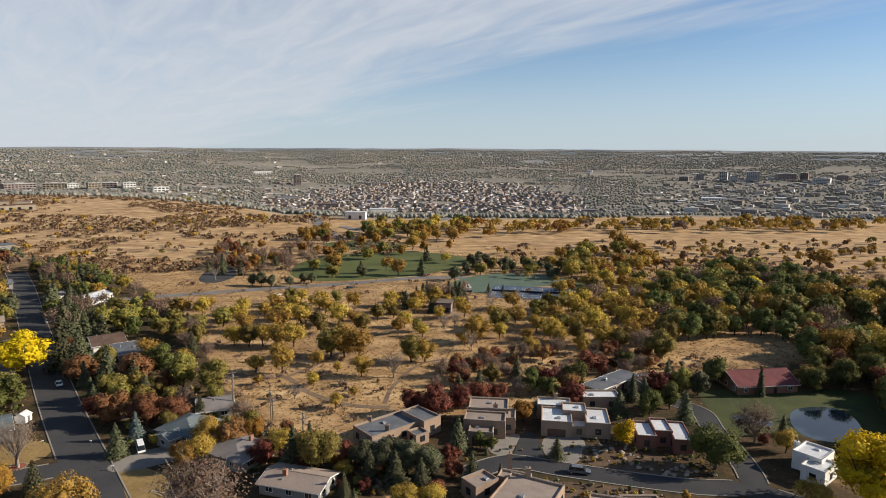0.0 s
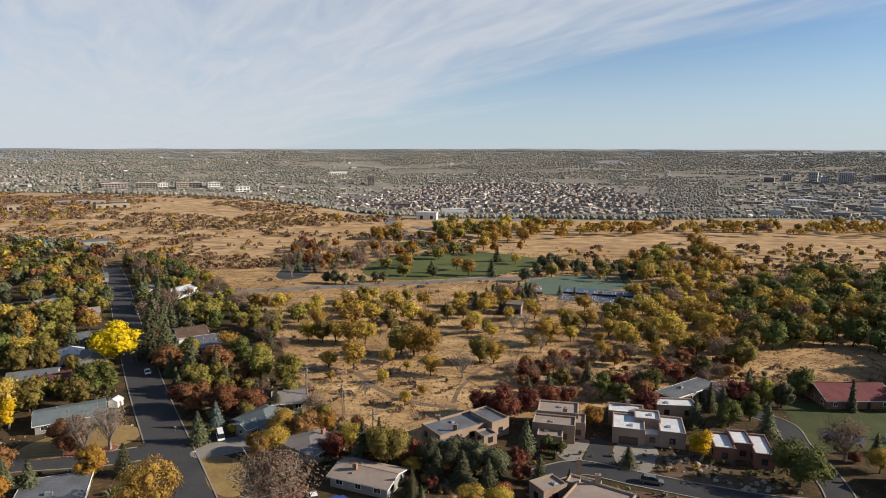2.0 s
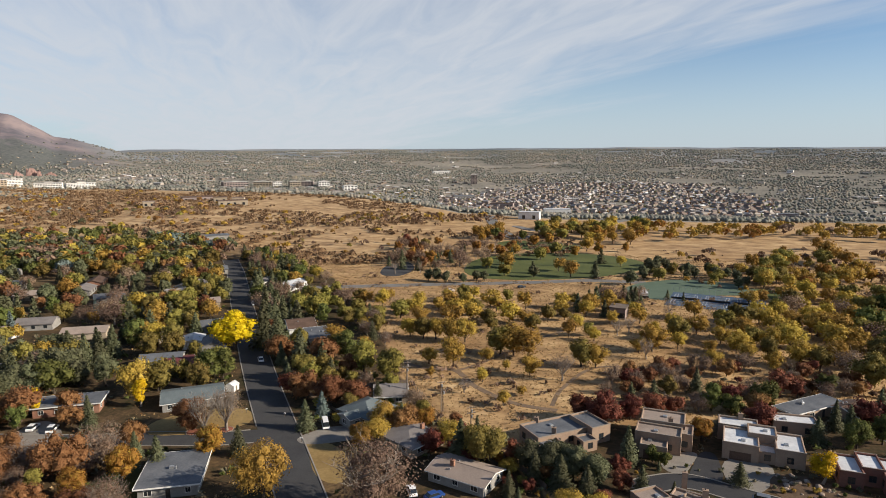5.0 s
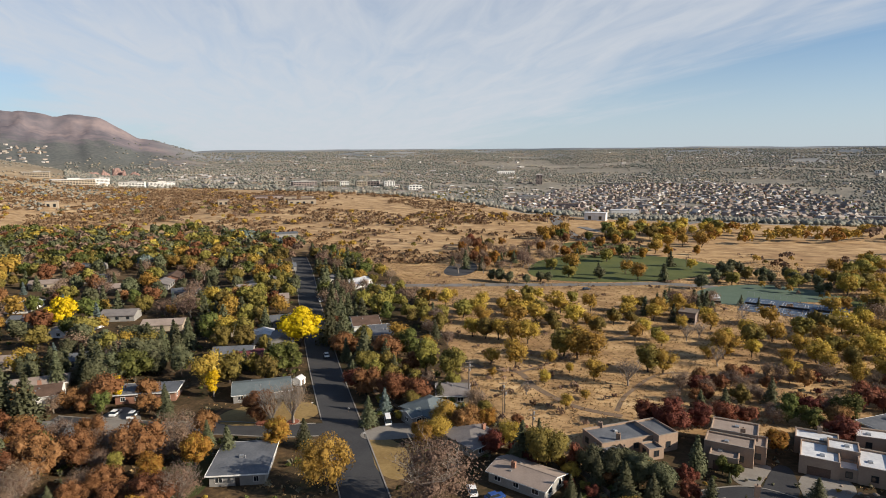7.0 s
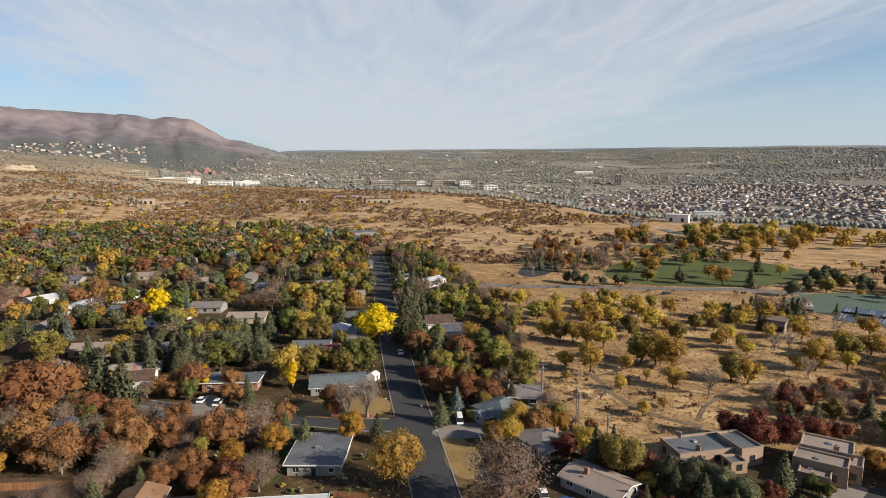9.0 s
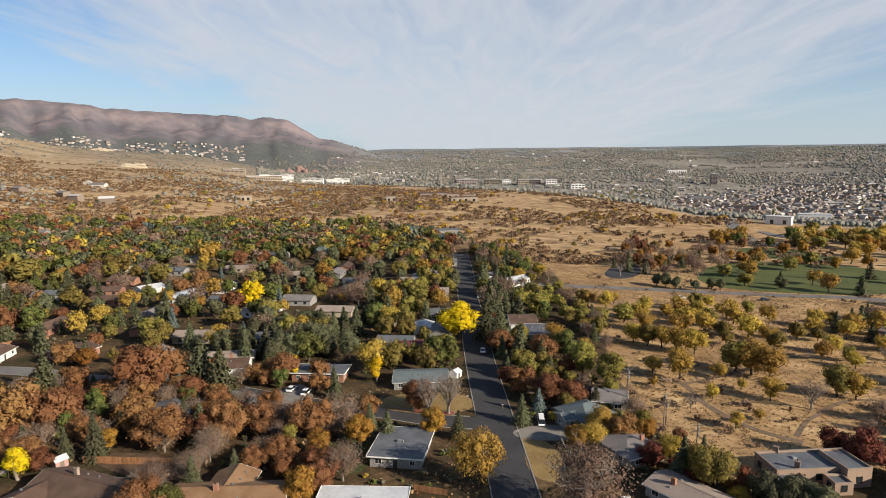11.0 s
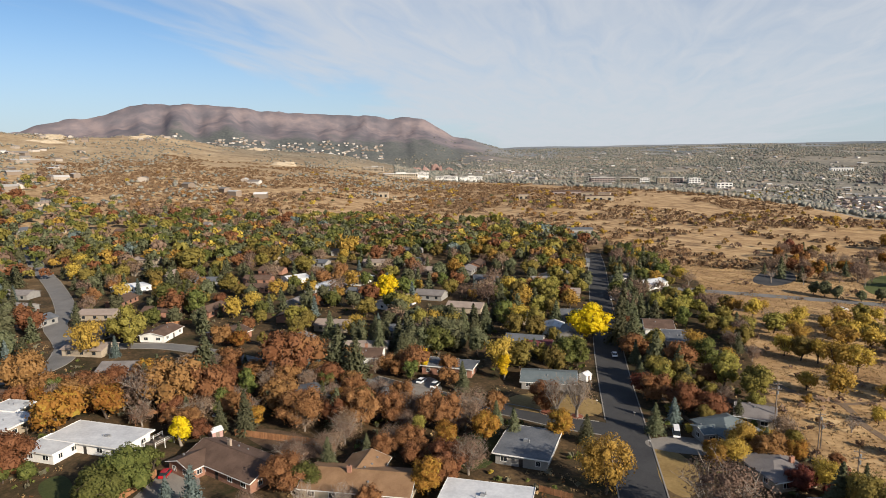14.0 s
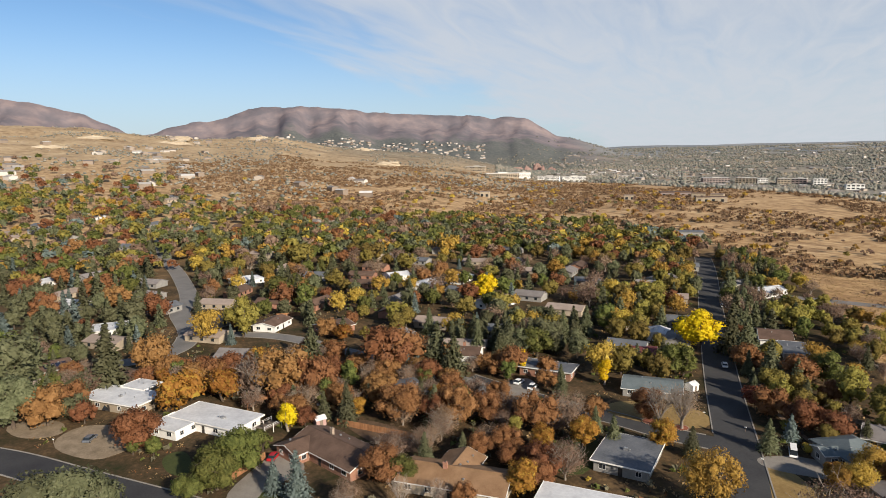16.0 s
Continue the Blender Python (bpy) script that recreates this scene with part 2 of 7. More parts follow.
LEAF = {
    "yellow": leaves("bright_yellow_leaves", (0.370, 0.238, 0.009), (0.581, 0.405, 0.010), (0.680, 0.510, 0.026), 0.42),
    "gold": leaves("golden_leaves", (0.225, 0.142, 0.030), (0.385, 0.255, 0.050), (0.50, 0.355, 0.085), 0.40, 0.018),
    "olive": leaves("olive_yellow_leaves", (0.109, 0.090, 0.024), (0.204, 0.165, 0.040), (0.296, 0.243, 0.070), 0.40, 0.02),
    "green": leaves("green_leaves", (0.055, 0.066, 0.018), (0.110, 0.120, 0.032), (0.185, 0.180, 0.055), 0.40, 0.02),
    "rust": leaves("rust_leaves", (0.128, 0.055, 0.021), (0.218, 0.106, 0.045), (0.286, 0.150, 0.071), 0.36, 0.015),
    "orange": leaves("orange_leaves", (0.183, 0.081, 0.018), (0.282, 0.134, 0.028), (0.352, 0.282, 0.046), 0.40, 0.012),
    "red": leaves("dark_red_leaves", (0.088, 0.028, 0.019), (0.165, 0.052, 0.033), (0.245, 0.090, 0.056), 0.36, 0.01),
    "taupe": leaves("sparse_brown_leaves", (0.128, 0.082, 0.055), (0.210, 0.141, 0.100), (0.284, 0.201, 0.146), 0.3, 0.01),
    "pine": leaves("pine_needles", (0.057, 0.061, 0.030), (0.099, 0.103, 0.054), (0.148, 0.148, 0.086), 0.24, 0.02),
    "spruce": leaves("blue_spruce_needles", (0.063, 0.086, 0.080), (0.109, 0.138, 0.126), (0.172, 0.206, 0.190), 0.24, 0.01),
    "scrub": leaves("scrub_oak_leaves", (0.092, 0.056, 0.036), (0.160, 0.094, 0.054), (0.224, 0.140, 0.080), 0.15, 0.015),
    "sage": leaves("sage_brush", (0.096, 0.096, 0.058), (0.182, 0.173, 0.106), (0.269, 0.240, 0.154), 0.15, 0.02),
    "straw": leaves("dry_grass", (0.251, 0.167, 0.076), (0.350, 0.243, 0.118), (0.441, 0.327, 0.167), 0.3, 0.01),
}


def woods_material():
    """Far woods: every clump takes its own tone between grey-green, olive, rust and gold, greyed and blued with haze in
    the colour.
    """
    m, nt = material("hazed_far_woods")
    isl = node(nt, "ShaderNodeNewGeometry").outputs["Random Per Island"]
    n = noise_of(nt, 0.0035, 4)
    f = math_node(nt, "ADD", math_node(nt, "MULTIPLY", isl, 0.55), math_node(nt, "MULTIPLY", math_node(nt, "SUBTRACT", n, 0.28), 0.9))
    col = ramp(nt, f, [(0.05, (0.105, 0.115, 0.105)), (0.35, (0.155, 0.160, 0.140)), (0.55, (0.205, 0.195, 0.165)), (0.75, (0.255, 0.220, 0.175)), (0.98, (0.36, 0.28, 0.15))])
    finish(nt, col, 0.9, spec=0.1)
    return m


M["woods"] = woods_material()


def ground_material():
    """Dry prairie, suburb soil, scrub mesa, wooded town, pale foothills and bare mountain, by the land's own zones, the
    far ones hazed in colour.
    """
    m, nt = material("land")
    pos = node(nt, "ShaderNodeNewGeometry").outputs["Position"]

    def zone(name):
        return node(nt, "ShaderNodeAttribute", attribute_name=name).outputs["Fac"]
    n1, n2, n3, n4 = noise_of(nt, 0.011, 4), noise_of(nt, 0.07, 5, 0.65), noise_of(nt, 0.7, 5, 0.7), noise_of(nt, 0.0035, 5, 0.6)
    # windrows of grass that lie across the slope
    lay = node(nt, "ShaderNodeMapping", {"Vector": pos, "Scale": (0.35, 1.0, 1.0), "Rotation": (0, 0, 0.2)}).outputs[0]
    n5 = noise_of(nt, 0.16, 4, 0.6, lay, 0.6)
    field = ramp(nt, math_node(nt, "ADD", math_node(nt, "MULTIPLY", n2, 0.35), math_node(nt, "ADD", math_node(nt, "MULTIPLY", n3, 0.25), math_node(nt, "MULTIPLY", n5, 0.4))),
                 [(0.39, (0.185, 0.116, 0.060)), (0.475, (0.335, 0.215, 0.106)), (0.55, (0.455, 0.302, 0.150)), (0.63, (0.57, 0.41, 0.225))])
    field = mix(nt, ramp(nt, n1, [(0.45, (0, 0, 0)), (0.62, (0.5, 0.5, 0.5))]), field, (0.21, 0.122, 0.065))
    # suburb and estate soil, darkened with some of the trees' shade in it
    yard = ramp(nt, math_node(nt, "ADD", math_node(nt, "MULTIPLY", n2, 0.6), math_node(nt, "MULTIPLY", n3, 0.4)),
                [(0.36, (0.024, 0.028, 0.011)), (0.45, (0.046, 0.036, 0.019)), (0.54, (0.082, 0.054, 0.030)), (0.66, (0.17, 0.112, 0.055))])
    scrub = ramp(nt, math_node(nt, "ADD", math_node(nt, "MULTIPLY", n2, 0.5), math_node(nt, "MULTIPLY", n5, 0.5)), [(0.38, (0.195, 0.125, 0.072)), (0.5, (0.36, 0.240, 0.130)), (0.62, (0.52, 0.375, 0.215))])
    # town ground lightened and greyed, some distance haze put into its colour
    town = ramp(nt, math_node(nt, "ADD", math_node(nt, "MULTIPLY", n2, 0.5), math_node(nt, "MULTIPLY", n4, 0.5)),
                [(0.38, (0.13, 0.128, 0.112)), (0.5, (0.20, 0.185, 0.155)), (0.62, (0.30, 0.265, 0.215))])
    hill = ramp(nt, math_node(nt, "ADD", math_node(nt, "MULTIPLY", n2, 0.55), math_node(nt, "MULTIPLY", n1, 0.45)),
                [(0.36, (0.19, 0.130, 0.080)), (0.5, (0.33, 0.245, 0.150)), (0.62, (0.42, 0.325, 0.21)), (0.7, (0.52, 0.43, 0.30))])
    # mauve mountain and blue-grey forest below, tinted with haze in their colours
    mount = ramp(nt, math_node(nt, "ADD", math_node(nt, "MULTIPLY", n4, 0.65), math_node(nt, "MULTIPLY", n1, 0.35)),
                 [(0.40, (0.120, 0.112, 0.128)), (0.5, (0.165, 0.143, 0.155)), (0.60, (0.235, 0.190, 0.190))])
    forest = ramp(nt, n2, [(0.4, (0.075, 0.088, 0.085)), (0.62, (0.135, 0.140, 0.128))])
    # land beyond the town: distance haze put into its colour, in long blue-grey streaks
    haze_bands = ramp(nt, noise_of(nt, 0.0016, 5, 0.6), [(0.38, (0.115, 0.135, 0.155)), (0.5, (0.185, 0.200, 0.215)), (0.62, (0.27, 0.275, 0.275))])
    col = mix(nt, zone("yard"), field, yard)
    col = mix(nt, zone("scrub"), col, scrub)
    col = mix(nt, zone("town"), col, town)
    col = mix(nt, zone("hill"), col, hill)
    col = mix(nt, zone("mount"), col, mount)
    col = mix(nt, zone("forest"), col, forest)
    col = mix(nt, zone("haze_plains"), col, haze_bands)
    finish(nt, col, 0.95, math_node(nt, "ADD", n3, math_node(nt, "MULTIPLY", n2, 2.0)), 0.5, spec=0.1)
    return m


M["land"] = ground_material()

# ---- land ----
def vnoise(x, y, seed=0):
    """Smooth lattice noise in 0..1 on numpy arrays."""
    x, y = np.asarray(x, float), np.asarray(y, float)
    ix, iy = np.floor(x).astype(np.int64), np.floor(y).astype(np.int64)
    fx, fy = x - ix, y - iy
    fx, fy = fx * fx * (3 - 2 * fx), fy * fy * (3 - 2 * fy)

    def lat(a, b):
        h = (a * 374761393 + b * 668265263 + seed * 1442695041) & 0x7FFFFFFF
        h = ((h ^ (h >> 13)) * 1274126177) & 0x7FFFFFFF
        return ((h ^ (h >> 16)) & 0xFFFF) / 65535.0
    top = lat(ix, iy) * (1 - fx) + lat(ix + 1, iy) * fx
    low = lat(ix, iy + 1) * (1 - fx) + lat(ix + 1, iy + 1) * fx
    return top * (1 - fy) + low * fy


def fbm(x, y, octaves=4, seed=0):
    total, amp, norm = 0.0, 1.0, 0.0
    for k in range(octaves):
        total = total + amp * vnoise(np.asarray(x) * 2 ** k, np.asarray(y) * 2 ** k, seed + k)
        norm, amp = norm + amp, amp * 0.5
    return total / norm


def step(a, b, v):
    s = np.clip((np.asarray(v, float) - a) / (b - a), 0, 1)
    return s * s * (3 - 2 * s)


def edge_of(az):
    """How far out the dry mesa ends and the land falls to the town."""
    return np.interp(az, [-60, -36, -25, -12, 5, 14, 26, 36, 44], [830, 830, 800, 735, 715, 760, 1010, 1150, 1400])


def terrain(x, y):
    """Height of the land: a flat suburb, a low mesa, tan foothills to the west and a mountain rim."""
    x, y = np.asarray(x, float), np.asarray(y, float)
    r = np.hypot(x, y)
    az = np.degrees(np.arctan2(-x, y))
    az = np.where(az < -150, az + 360, az)
    # mesa, and past its edge the valley of the town, bent up to fit the skyline in view
    edge = edge_of(az)
    bump = 12 * np.exp(-((az - 34) / 20) ** 2)
    rim = np.tan(np.radians(np.interp(az, [-60, -35, 0, 37, 60], [0.1, 0.1, 0.42, 0.36, 0.6])))
    fall = (75 - bump * step(480, 900, edge)) / edge * (1 - 0.07 * np.clip((r - edge) / (0.9 * edge), 0, 1))
    out = (1 - np.clip((r - 1.9 * edge) / (4880 - 1.9 * edge), 0, 1)) ** 1.6
    valley = 75 - r * (fall * out - rim * (1 - out))
    valley = valley + 9 * step(1500, 2400, r) * (fbm(x / 420, y / 420, 3, 5) - 0.5) * 2
    valley = valley + 9 * step(3300, 3600, r) * (1 - step(3900, 4300, r)) * step(0.50, 0.60, fbm(az / 9, r / 1500, 3, 15))
    z = np.where(r > edge, valley, bump * step(480, 900, r))
    # foothills
    crest = 75 + 2200 * np.tan(np.radians(np.interp(az, [40, 51, 58, 67, 71, 77.5, 85.6, 91, 110, 140],
                                                      [-1.9, -0.93, 0.15, 0.95, 1.75, 1.5, 2.55, 2.6, 2.6, 0])))
    west = step(40, 56, az) * (1 - step(120, 150, az))
    up = np.clip((r - 430) / 1770, 0, 1) ** 1.15
    back = 1 - 0.45 * step(2200, 3000, r)
    hills = crest * up * back * (1 + 0.16 * (fbm(x / 160, y / 160, 4, 9) - 0.5) * step(700, 1500, r))
    z = z * (1 - west) + hills * west
    # mountains
    el = np.interp(az, [36, 43.6, 46.7, 49.4, 55.8, 58.8, 60, 63.8, 69, 73.3, 75.2, 77.8, 80.9, 82.5, 83.7, 85.6, 90.9, 110, 140],
                   [0.3, 0.9, 1.46, 3.02, 3.35, 3.55, 3.5, 3.9, 4.32, 4.15, 3.35, 3.0, 2.1, 2.0, 2.55, 3.6, 4.7, 5, 0.3])
    top = 75 + 4500 * np.tan(np.radians(el))
    m = np.clip((r - 2700) / 1780, 0, 1) ** 1.15 * (1 - 0.3 * step(4500, 4850, r))
    # spurs and gullies that run down from the crest
    wind = az + 2.2 * (fbm(x / 600, y / 600, 3, 21) - 0.5)
    spur = np.clip(np.abs(fbm(wind / 2.9, r / 3600, 4, 23) - 0.5) * 3.4, 0, 1)
    fine = fbm(x / 150, y / 150, 4, 25) - 0.5
    body = step(2750, 3300, r) * (1 - step(4280, 4520, r)) * step(43, 50, az)
    m2 = top * m * (1 - 0.25 * (1 - spur) * body + 0.13 * fine * body)
    m2 = m2 + 26 * (fbm(az * 0.9, r / 900, 4, 33) - 0.5) * step(4000, 4400, r) * step(44, 50, az)
    z = np.where(az > 36, np.maximum(z, m2 * step(36, 46, az) * (1 - step(130, 150, az))), z)
    return z


def inside(poly, x, y):
    """Which points lie within a polygon."""
    x, y = np.asarray(x, float), np.asarray(y, float)
    hit = np.zeros(x.shape, bool)
    for (x0, y0), (x1, y1) in zip(poly, poly[1:] + poly[:1]):
        cross = ((y0 > y) != (y1 > y)) & (x < (x1 - x0) * (y - y0) / (y1 - y0 + 1e-9) + x0)
        hit ^= cross
    return hit


SUBURB = [(20, 40), (-8, 124), (-24, 146), (-47, 164), (-62, 182), (-78, 210), (-108, 266), (-168, 350), (-235, 402), (-335, 470), (-455, 462), (-590, 345),
          (-690, 185), (-860, 180), (-1100, 200), (-1420, -60), (-1700, -300), (-300, -250), (20, -40)]
ESTATE = [(-6, 118), (20, 40), (200, 20), (220, 190), (150, 225), (60, 205), (20, 180), (-20, 165)]


def ground_z(x, y):
    """Height of the land at one place; the suburb itself is level."""
    return 0.0 if x * x + y * y < 430 * 430 else float(terrain(x, y))


def build_ground():
    rings = np.concatenate([[0.0, 14.0], 30 * (4880 / 30) ** (np.arange(240) / 239)])
    azs = np.concatenate([np.arange(-52, 112, 0.36), np.arange(112, 308, 4.0)])
    rr, aa = np.meshgrid(rings[1:], np.radians(azs), indexing="ij")
    X, Y = -np.sin(aa) * rr, np.cos(aa) * rr
    Z = terrain(X, Y)
    # soft unevenness of the open grass, which leaves the streets level
    nr, na = rr.shape
    verts = [(0.0, 0.0, 0.0)] + list(zip(X.ravel().tolist(), Y.ravel().tolist(), Z.ravel().tolist()))
    faces = [(0, 1 + j, 1 + (j + 1) % na) for j in range(na)]
    for i in range(nr - 1):
        b0, b1 = 1 + i * na, 1 + (i + 1) * na
        faces += [(b0 + j, b1 + j, b1 + (j + 1) % na, b0 + (j + 1) % na) for j in range(na)]
    me = bpy.data.meshes.new("ground")
    me.from_pydata(verts, [], faces)
    for p in me.polygons:
        p.use_smooth = True
    deg = np.degrees(aa)
    wob = fbm(X / 60, Y / 60, 3, 3) - 0.5
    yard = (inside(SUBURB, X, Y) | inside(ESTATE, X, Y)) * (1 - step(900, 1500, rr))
    out_of = np.interp(deg, [-60, -12, -9, 60], [1.45, 1.45, 1.03, 1.03]) * edge_of(deg)
    town = step(0, 60, rr - out_of + 90 * wob) * (1 - step(44, 54, deg))
    scrub = step(440, 620, rr + 260 * wob) * step(6, 24, deg + 20 * wob) * (1 - step(1300, 1700, rr)) * 0.9
    scrub = np.maximum(scrub, 0.45 * step(430, 560, rr + 200 * wob) * (1 - step(700, 760, rr)) * (1 - step(6, 20, deg)))
    hill = step(44, 56, deg) * step(900, 1500, rr + 300 * wob)
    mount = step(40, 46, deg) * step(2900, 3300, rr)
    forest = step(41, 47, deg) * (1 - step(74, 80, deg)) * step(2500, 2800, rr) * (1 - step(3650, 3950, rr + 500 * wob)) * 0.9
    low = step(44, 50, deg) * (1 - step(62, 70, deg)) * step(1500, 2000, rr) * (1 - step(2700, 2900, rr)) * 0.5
    for name, w in (("yard", yard), ("scrub", scrub), ("town", town), ("hill", hill), ("mount", mount), ("forest", np.maximum(forest, low)), ("haze_plains", step(3500, 4100, rr + 900 * (fbm(X / 500, Y / 500, 3, 8) - 0.5)) * (1 - step(40, 47, deg)))):
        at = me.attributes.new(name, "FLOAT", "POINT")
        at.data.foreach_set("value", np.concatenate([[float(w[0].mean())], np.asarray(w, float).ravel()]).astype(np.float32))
    me.materials.append(M["land"])
    return tagged(new("ground", me), "dry tan prairie, suburb soil and distant brown hills", "ground", kind="structure")


build_ground()


def mesh_object(name, verts, faces, mat, parent=None, smooth=False):
    me = bpy.data.meshes.new(name)
    me.from_pydata(verts, [], faces)
    if mat is not None:
        me.materials.append(mat)
    if smooth:
        for p in me.polygons:
            p.use_smooth = True
    ob = new(name, me)
    ob.parent = parent
    return ob


def strip(points, width, lift, steps=12):
    """Vertices and faces of a smooth ribbon along a line of points, with a skirt below it."""
    pts = [Vector(p) for p in points]
    dense = []
    for i in range(len(pts) - 1):
        p0, p1, p2, p3 = pts[max(i - 1, 0)], pts[i], pts[i + 1], pts[min(i + 2, len(pts) - 1)]
        for k in range(steps):
            t = k / steps
            dense.append(0.5 * ((2 * p1) + (p2 - p0) * t + (2 * p0 - 5 * p1 + 4 * p2 - p3) * t * t + (3 * p1 - p0 - 3 * p2 + p3) * t ** 3))
    dense.append(pts[-1])
    verts, faces = [], []
    for i, p in enumerate(dense):
        d = (dense[min(i + 1, len(dense) - 1)] - dense[max(i - 1, 0)]).normalized()
        n = Vector((-d.y, d.x)) * width / 2
        for s in (1, -1):
            q = p + n * s
            z = ground_z(q.x, q.y)
            verts += [(q.x, q.y, z + lift), (q.x, q.y, z - 0.3)]
        if i:
            a, b = 4 * (i - 1), 4 * i
            faces += [(a, b, b + 2, a + 2), (a + 1, b + 1, b, a), (a + 2, b + 2, b + 3, a + 3)]
    return verts, faces, dense


ROADS = []


def road(name, points, width, mat, label, lift=0.03, kerb=True):
    lift += 0.003 * len(ROADS)
    v, f, dense = strip(points, width, lift)
    ROADS.append((dense, width, kerb))
    return tagged(mesh_object(name, v, f, mat), label, "road", kind="structure")


def near_line(q, j, reach):
    pts = np.array([(o.x, o.y) for o in ROADS[j][0]]) if j not in LINE_CACHE else LINE_CACHE[j]
    LINE_CACHE[j] = pts
    return bool(((pts[:, 0] - q.x) ** 2 + (pts[:, 1] - q.y) ** 2 < reach * reach).any())


LINE_CACHE = {}


def kerbs():
    """Kerbs along both sides of the streets, open where another street joins."""
    for i, (dense, width, wanted) in enumerate(ROADS):
        if not wanted:
            continue
        for s in (1, -1):
            run = []
            for k, p in enumerate(dense + [None]):
                clear = p is not None
                if clear:
                    d = (dense[min(k + 1, len(dense) - 1)] - dense[max(k - 1, 0)]).normalized()
                    q = p + Vector((-d.y, d.x)) * s * (width / 2 + 0.15)
                    for j, (other, w2, _) in enumerate(ROADS):
                        if j != i and near_line(q, j, w2 / 2 + 1.2):
                            clear = False
                            break
                if clear:
                    run.append(tuple(q))
                else:
                    if len(run) > 3:
                        v, f, _ = strip(run, 0.34, 0.15, 1)
                        tagged(mesh_object("kerb", v, f, M["concrete"]), "pale concrete kerb and gutter", "kerb", kind="structure")
                    run = []


PATCHES = []


def patch(name, poly, mat, lift, label, category, smooth_steps=6, group=""):
    """A flat patch of ground with a rounded outline."""
    out = [Vector(p) for p in poly]
    for _ in range(2 if smooth_steps > 1 else 0):
        # cut the corners, so that the outline stays inside its points
        out = [q for a, b in zip(out, out[1:] + out[:1]) for q in (a.lerp(b, 0.25), a.lerp(b, 0.75))]
    PATCHES.append([(q.x, q.y) for q in out])
    bm = bmesh.new()
    top = [bm.verts.new((q.x, q.y, ground_z(q.x, q.y) + lift)) for q in out]
    bot = [bm.verts.new((q.x, q.y, ground_z(q.x, q.y) - 0.3)) for q in out]
    bm.faces.new(top)
    for i in range(len(out)):
        j = (i + 1) % len(out)
        bm.faces.new((bot[i], bot[j], top[j], top[i]))
    bmesh.ops.recalc_face_normals(bm, faces=bm.faces)
    me = bpy.data.meshes.new(name)
    bm.to_mesh(me)
    bm.free()
    me.materials.append(mat)
    return tagged(new(name, me), label, category, group, "structure")


road("street", [(-41.7, 86.2), (-59.4, 109.1), (-78.8, 134.5), (-91.1, 150.5), (-113.5, 179.8), (-138.2, 213.3), (-180.9, 272.5), (-234.8, 348.4), (-268.9, 393.3)], 10.4, M["asphalt"], "dark asphalt suburban street striped with tree shadows")
road("side_street", [(-87.1, 145.1), (-100.5, 138.3), (-118.8, 133.3), (-133.1, 127.8), (-152.7, 122.4), (-168.7, 119.1)], 8.0, M["asphalt"], "side street between lawns")
road("side_street", [(-141.1, 121.1), (-151.5, 118.4), (-172.3, 115.2), (-194.0, 105.4), (-221.0, 97.8), (-254.8, 84.8), (-273.9, 66.5), (-283.7, 53.4)], 7.0, M["asphalt_pale"], "pale winding side street under oaks")
road("back_street", [(-250.9, -25.3), (-257.6, 1.4), (-259.3, 39.0), (-283.7, 53.4), (-326.2, 57.8), (-356.6, 68.6), (-429.5, 77.9), (-499.5, 81.5), (-572.4, 91.4), (-635.9, 109.7)], 9.0, M["asphalt_pale"], "pale sunlit street winding through the suburb")
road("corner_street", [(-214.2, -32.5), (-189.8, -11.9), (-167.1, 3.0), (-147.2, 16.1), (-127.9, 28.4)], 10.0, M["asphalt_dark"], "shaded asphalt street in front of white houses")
patch("driveway", [(-137.2, 28.3), (-151.1, 44.2), (-154.8, 49.8), (-148.3, 51.3), (-139.9, 51.0), (-137.4, 45.1), (-137.4, 39.8), (-132.0, 35.8)], M["drive"], 0.05, "pale concrete driveway with a parked red car", "driveway")
patch("driveway", [(-191.9, -2.0), (-202.3, 5.3), (-197.7, 14.8), (-181.5, 24.1), (-175.8, 14.3), (-175.1, 7.2)], M["gravel"], 0.05, "tan gravel driveway and dry bank", "driveway")
patch("driveway", [(-154.5, 118.5), (-159.3, 133.0), (-154.3, 136.2), (-142.1, 128.9), (-141.0, 118.8)], M["drive"], 0.05, "driveway with parked white cars", "driveway")
patch("driveway", [(-81.4, 144.7), (-74.8, 154.3), (-63.0, 154.9), (-61.1, 150.3), (-73.7, 141.5), (-79.3, 140.9)], M["drive"], 0.05, "concrete driveway beside the street", "driveway")
patch("front_lawn", [(-121.4, 132.0), (-127.7, 145.0), (-106.3, 161.1), (-95.1, 147.1)], M["dry_lawn"], 0.04, "yellowing front lawn with leaf litter", "lawn")
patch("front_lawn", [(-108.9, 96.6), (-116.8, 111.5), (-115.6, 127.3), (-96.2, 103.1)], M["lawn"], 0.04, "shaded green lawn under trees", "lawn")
patch("front_lawn", [(-135.1, 31.4), (-140.7, 38.2), (-131.7, 44.4), (-125.7, 44.8)], M["lawn"], 0.045, "green lawn beside the driveway", "lawn")
patch("front_lawn", [(-168.0, 22.5), (-168.5, 28.8), (-156.0, 28.2), (-153.6, 24.5), (-158.9, 21.7)], M["lawn"], 0.045, "small green lawn", "lawn")
patch("back_garden", [(-161.7, 68.9), (-157.5, 76.7), (-137.2, 84.2), (-129.5, 81.0), (-135.3, 72.8), (-147.9, 69.3)], M["mulch"], 0.04, "brown leaf covered back garden", "garden")
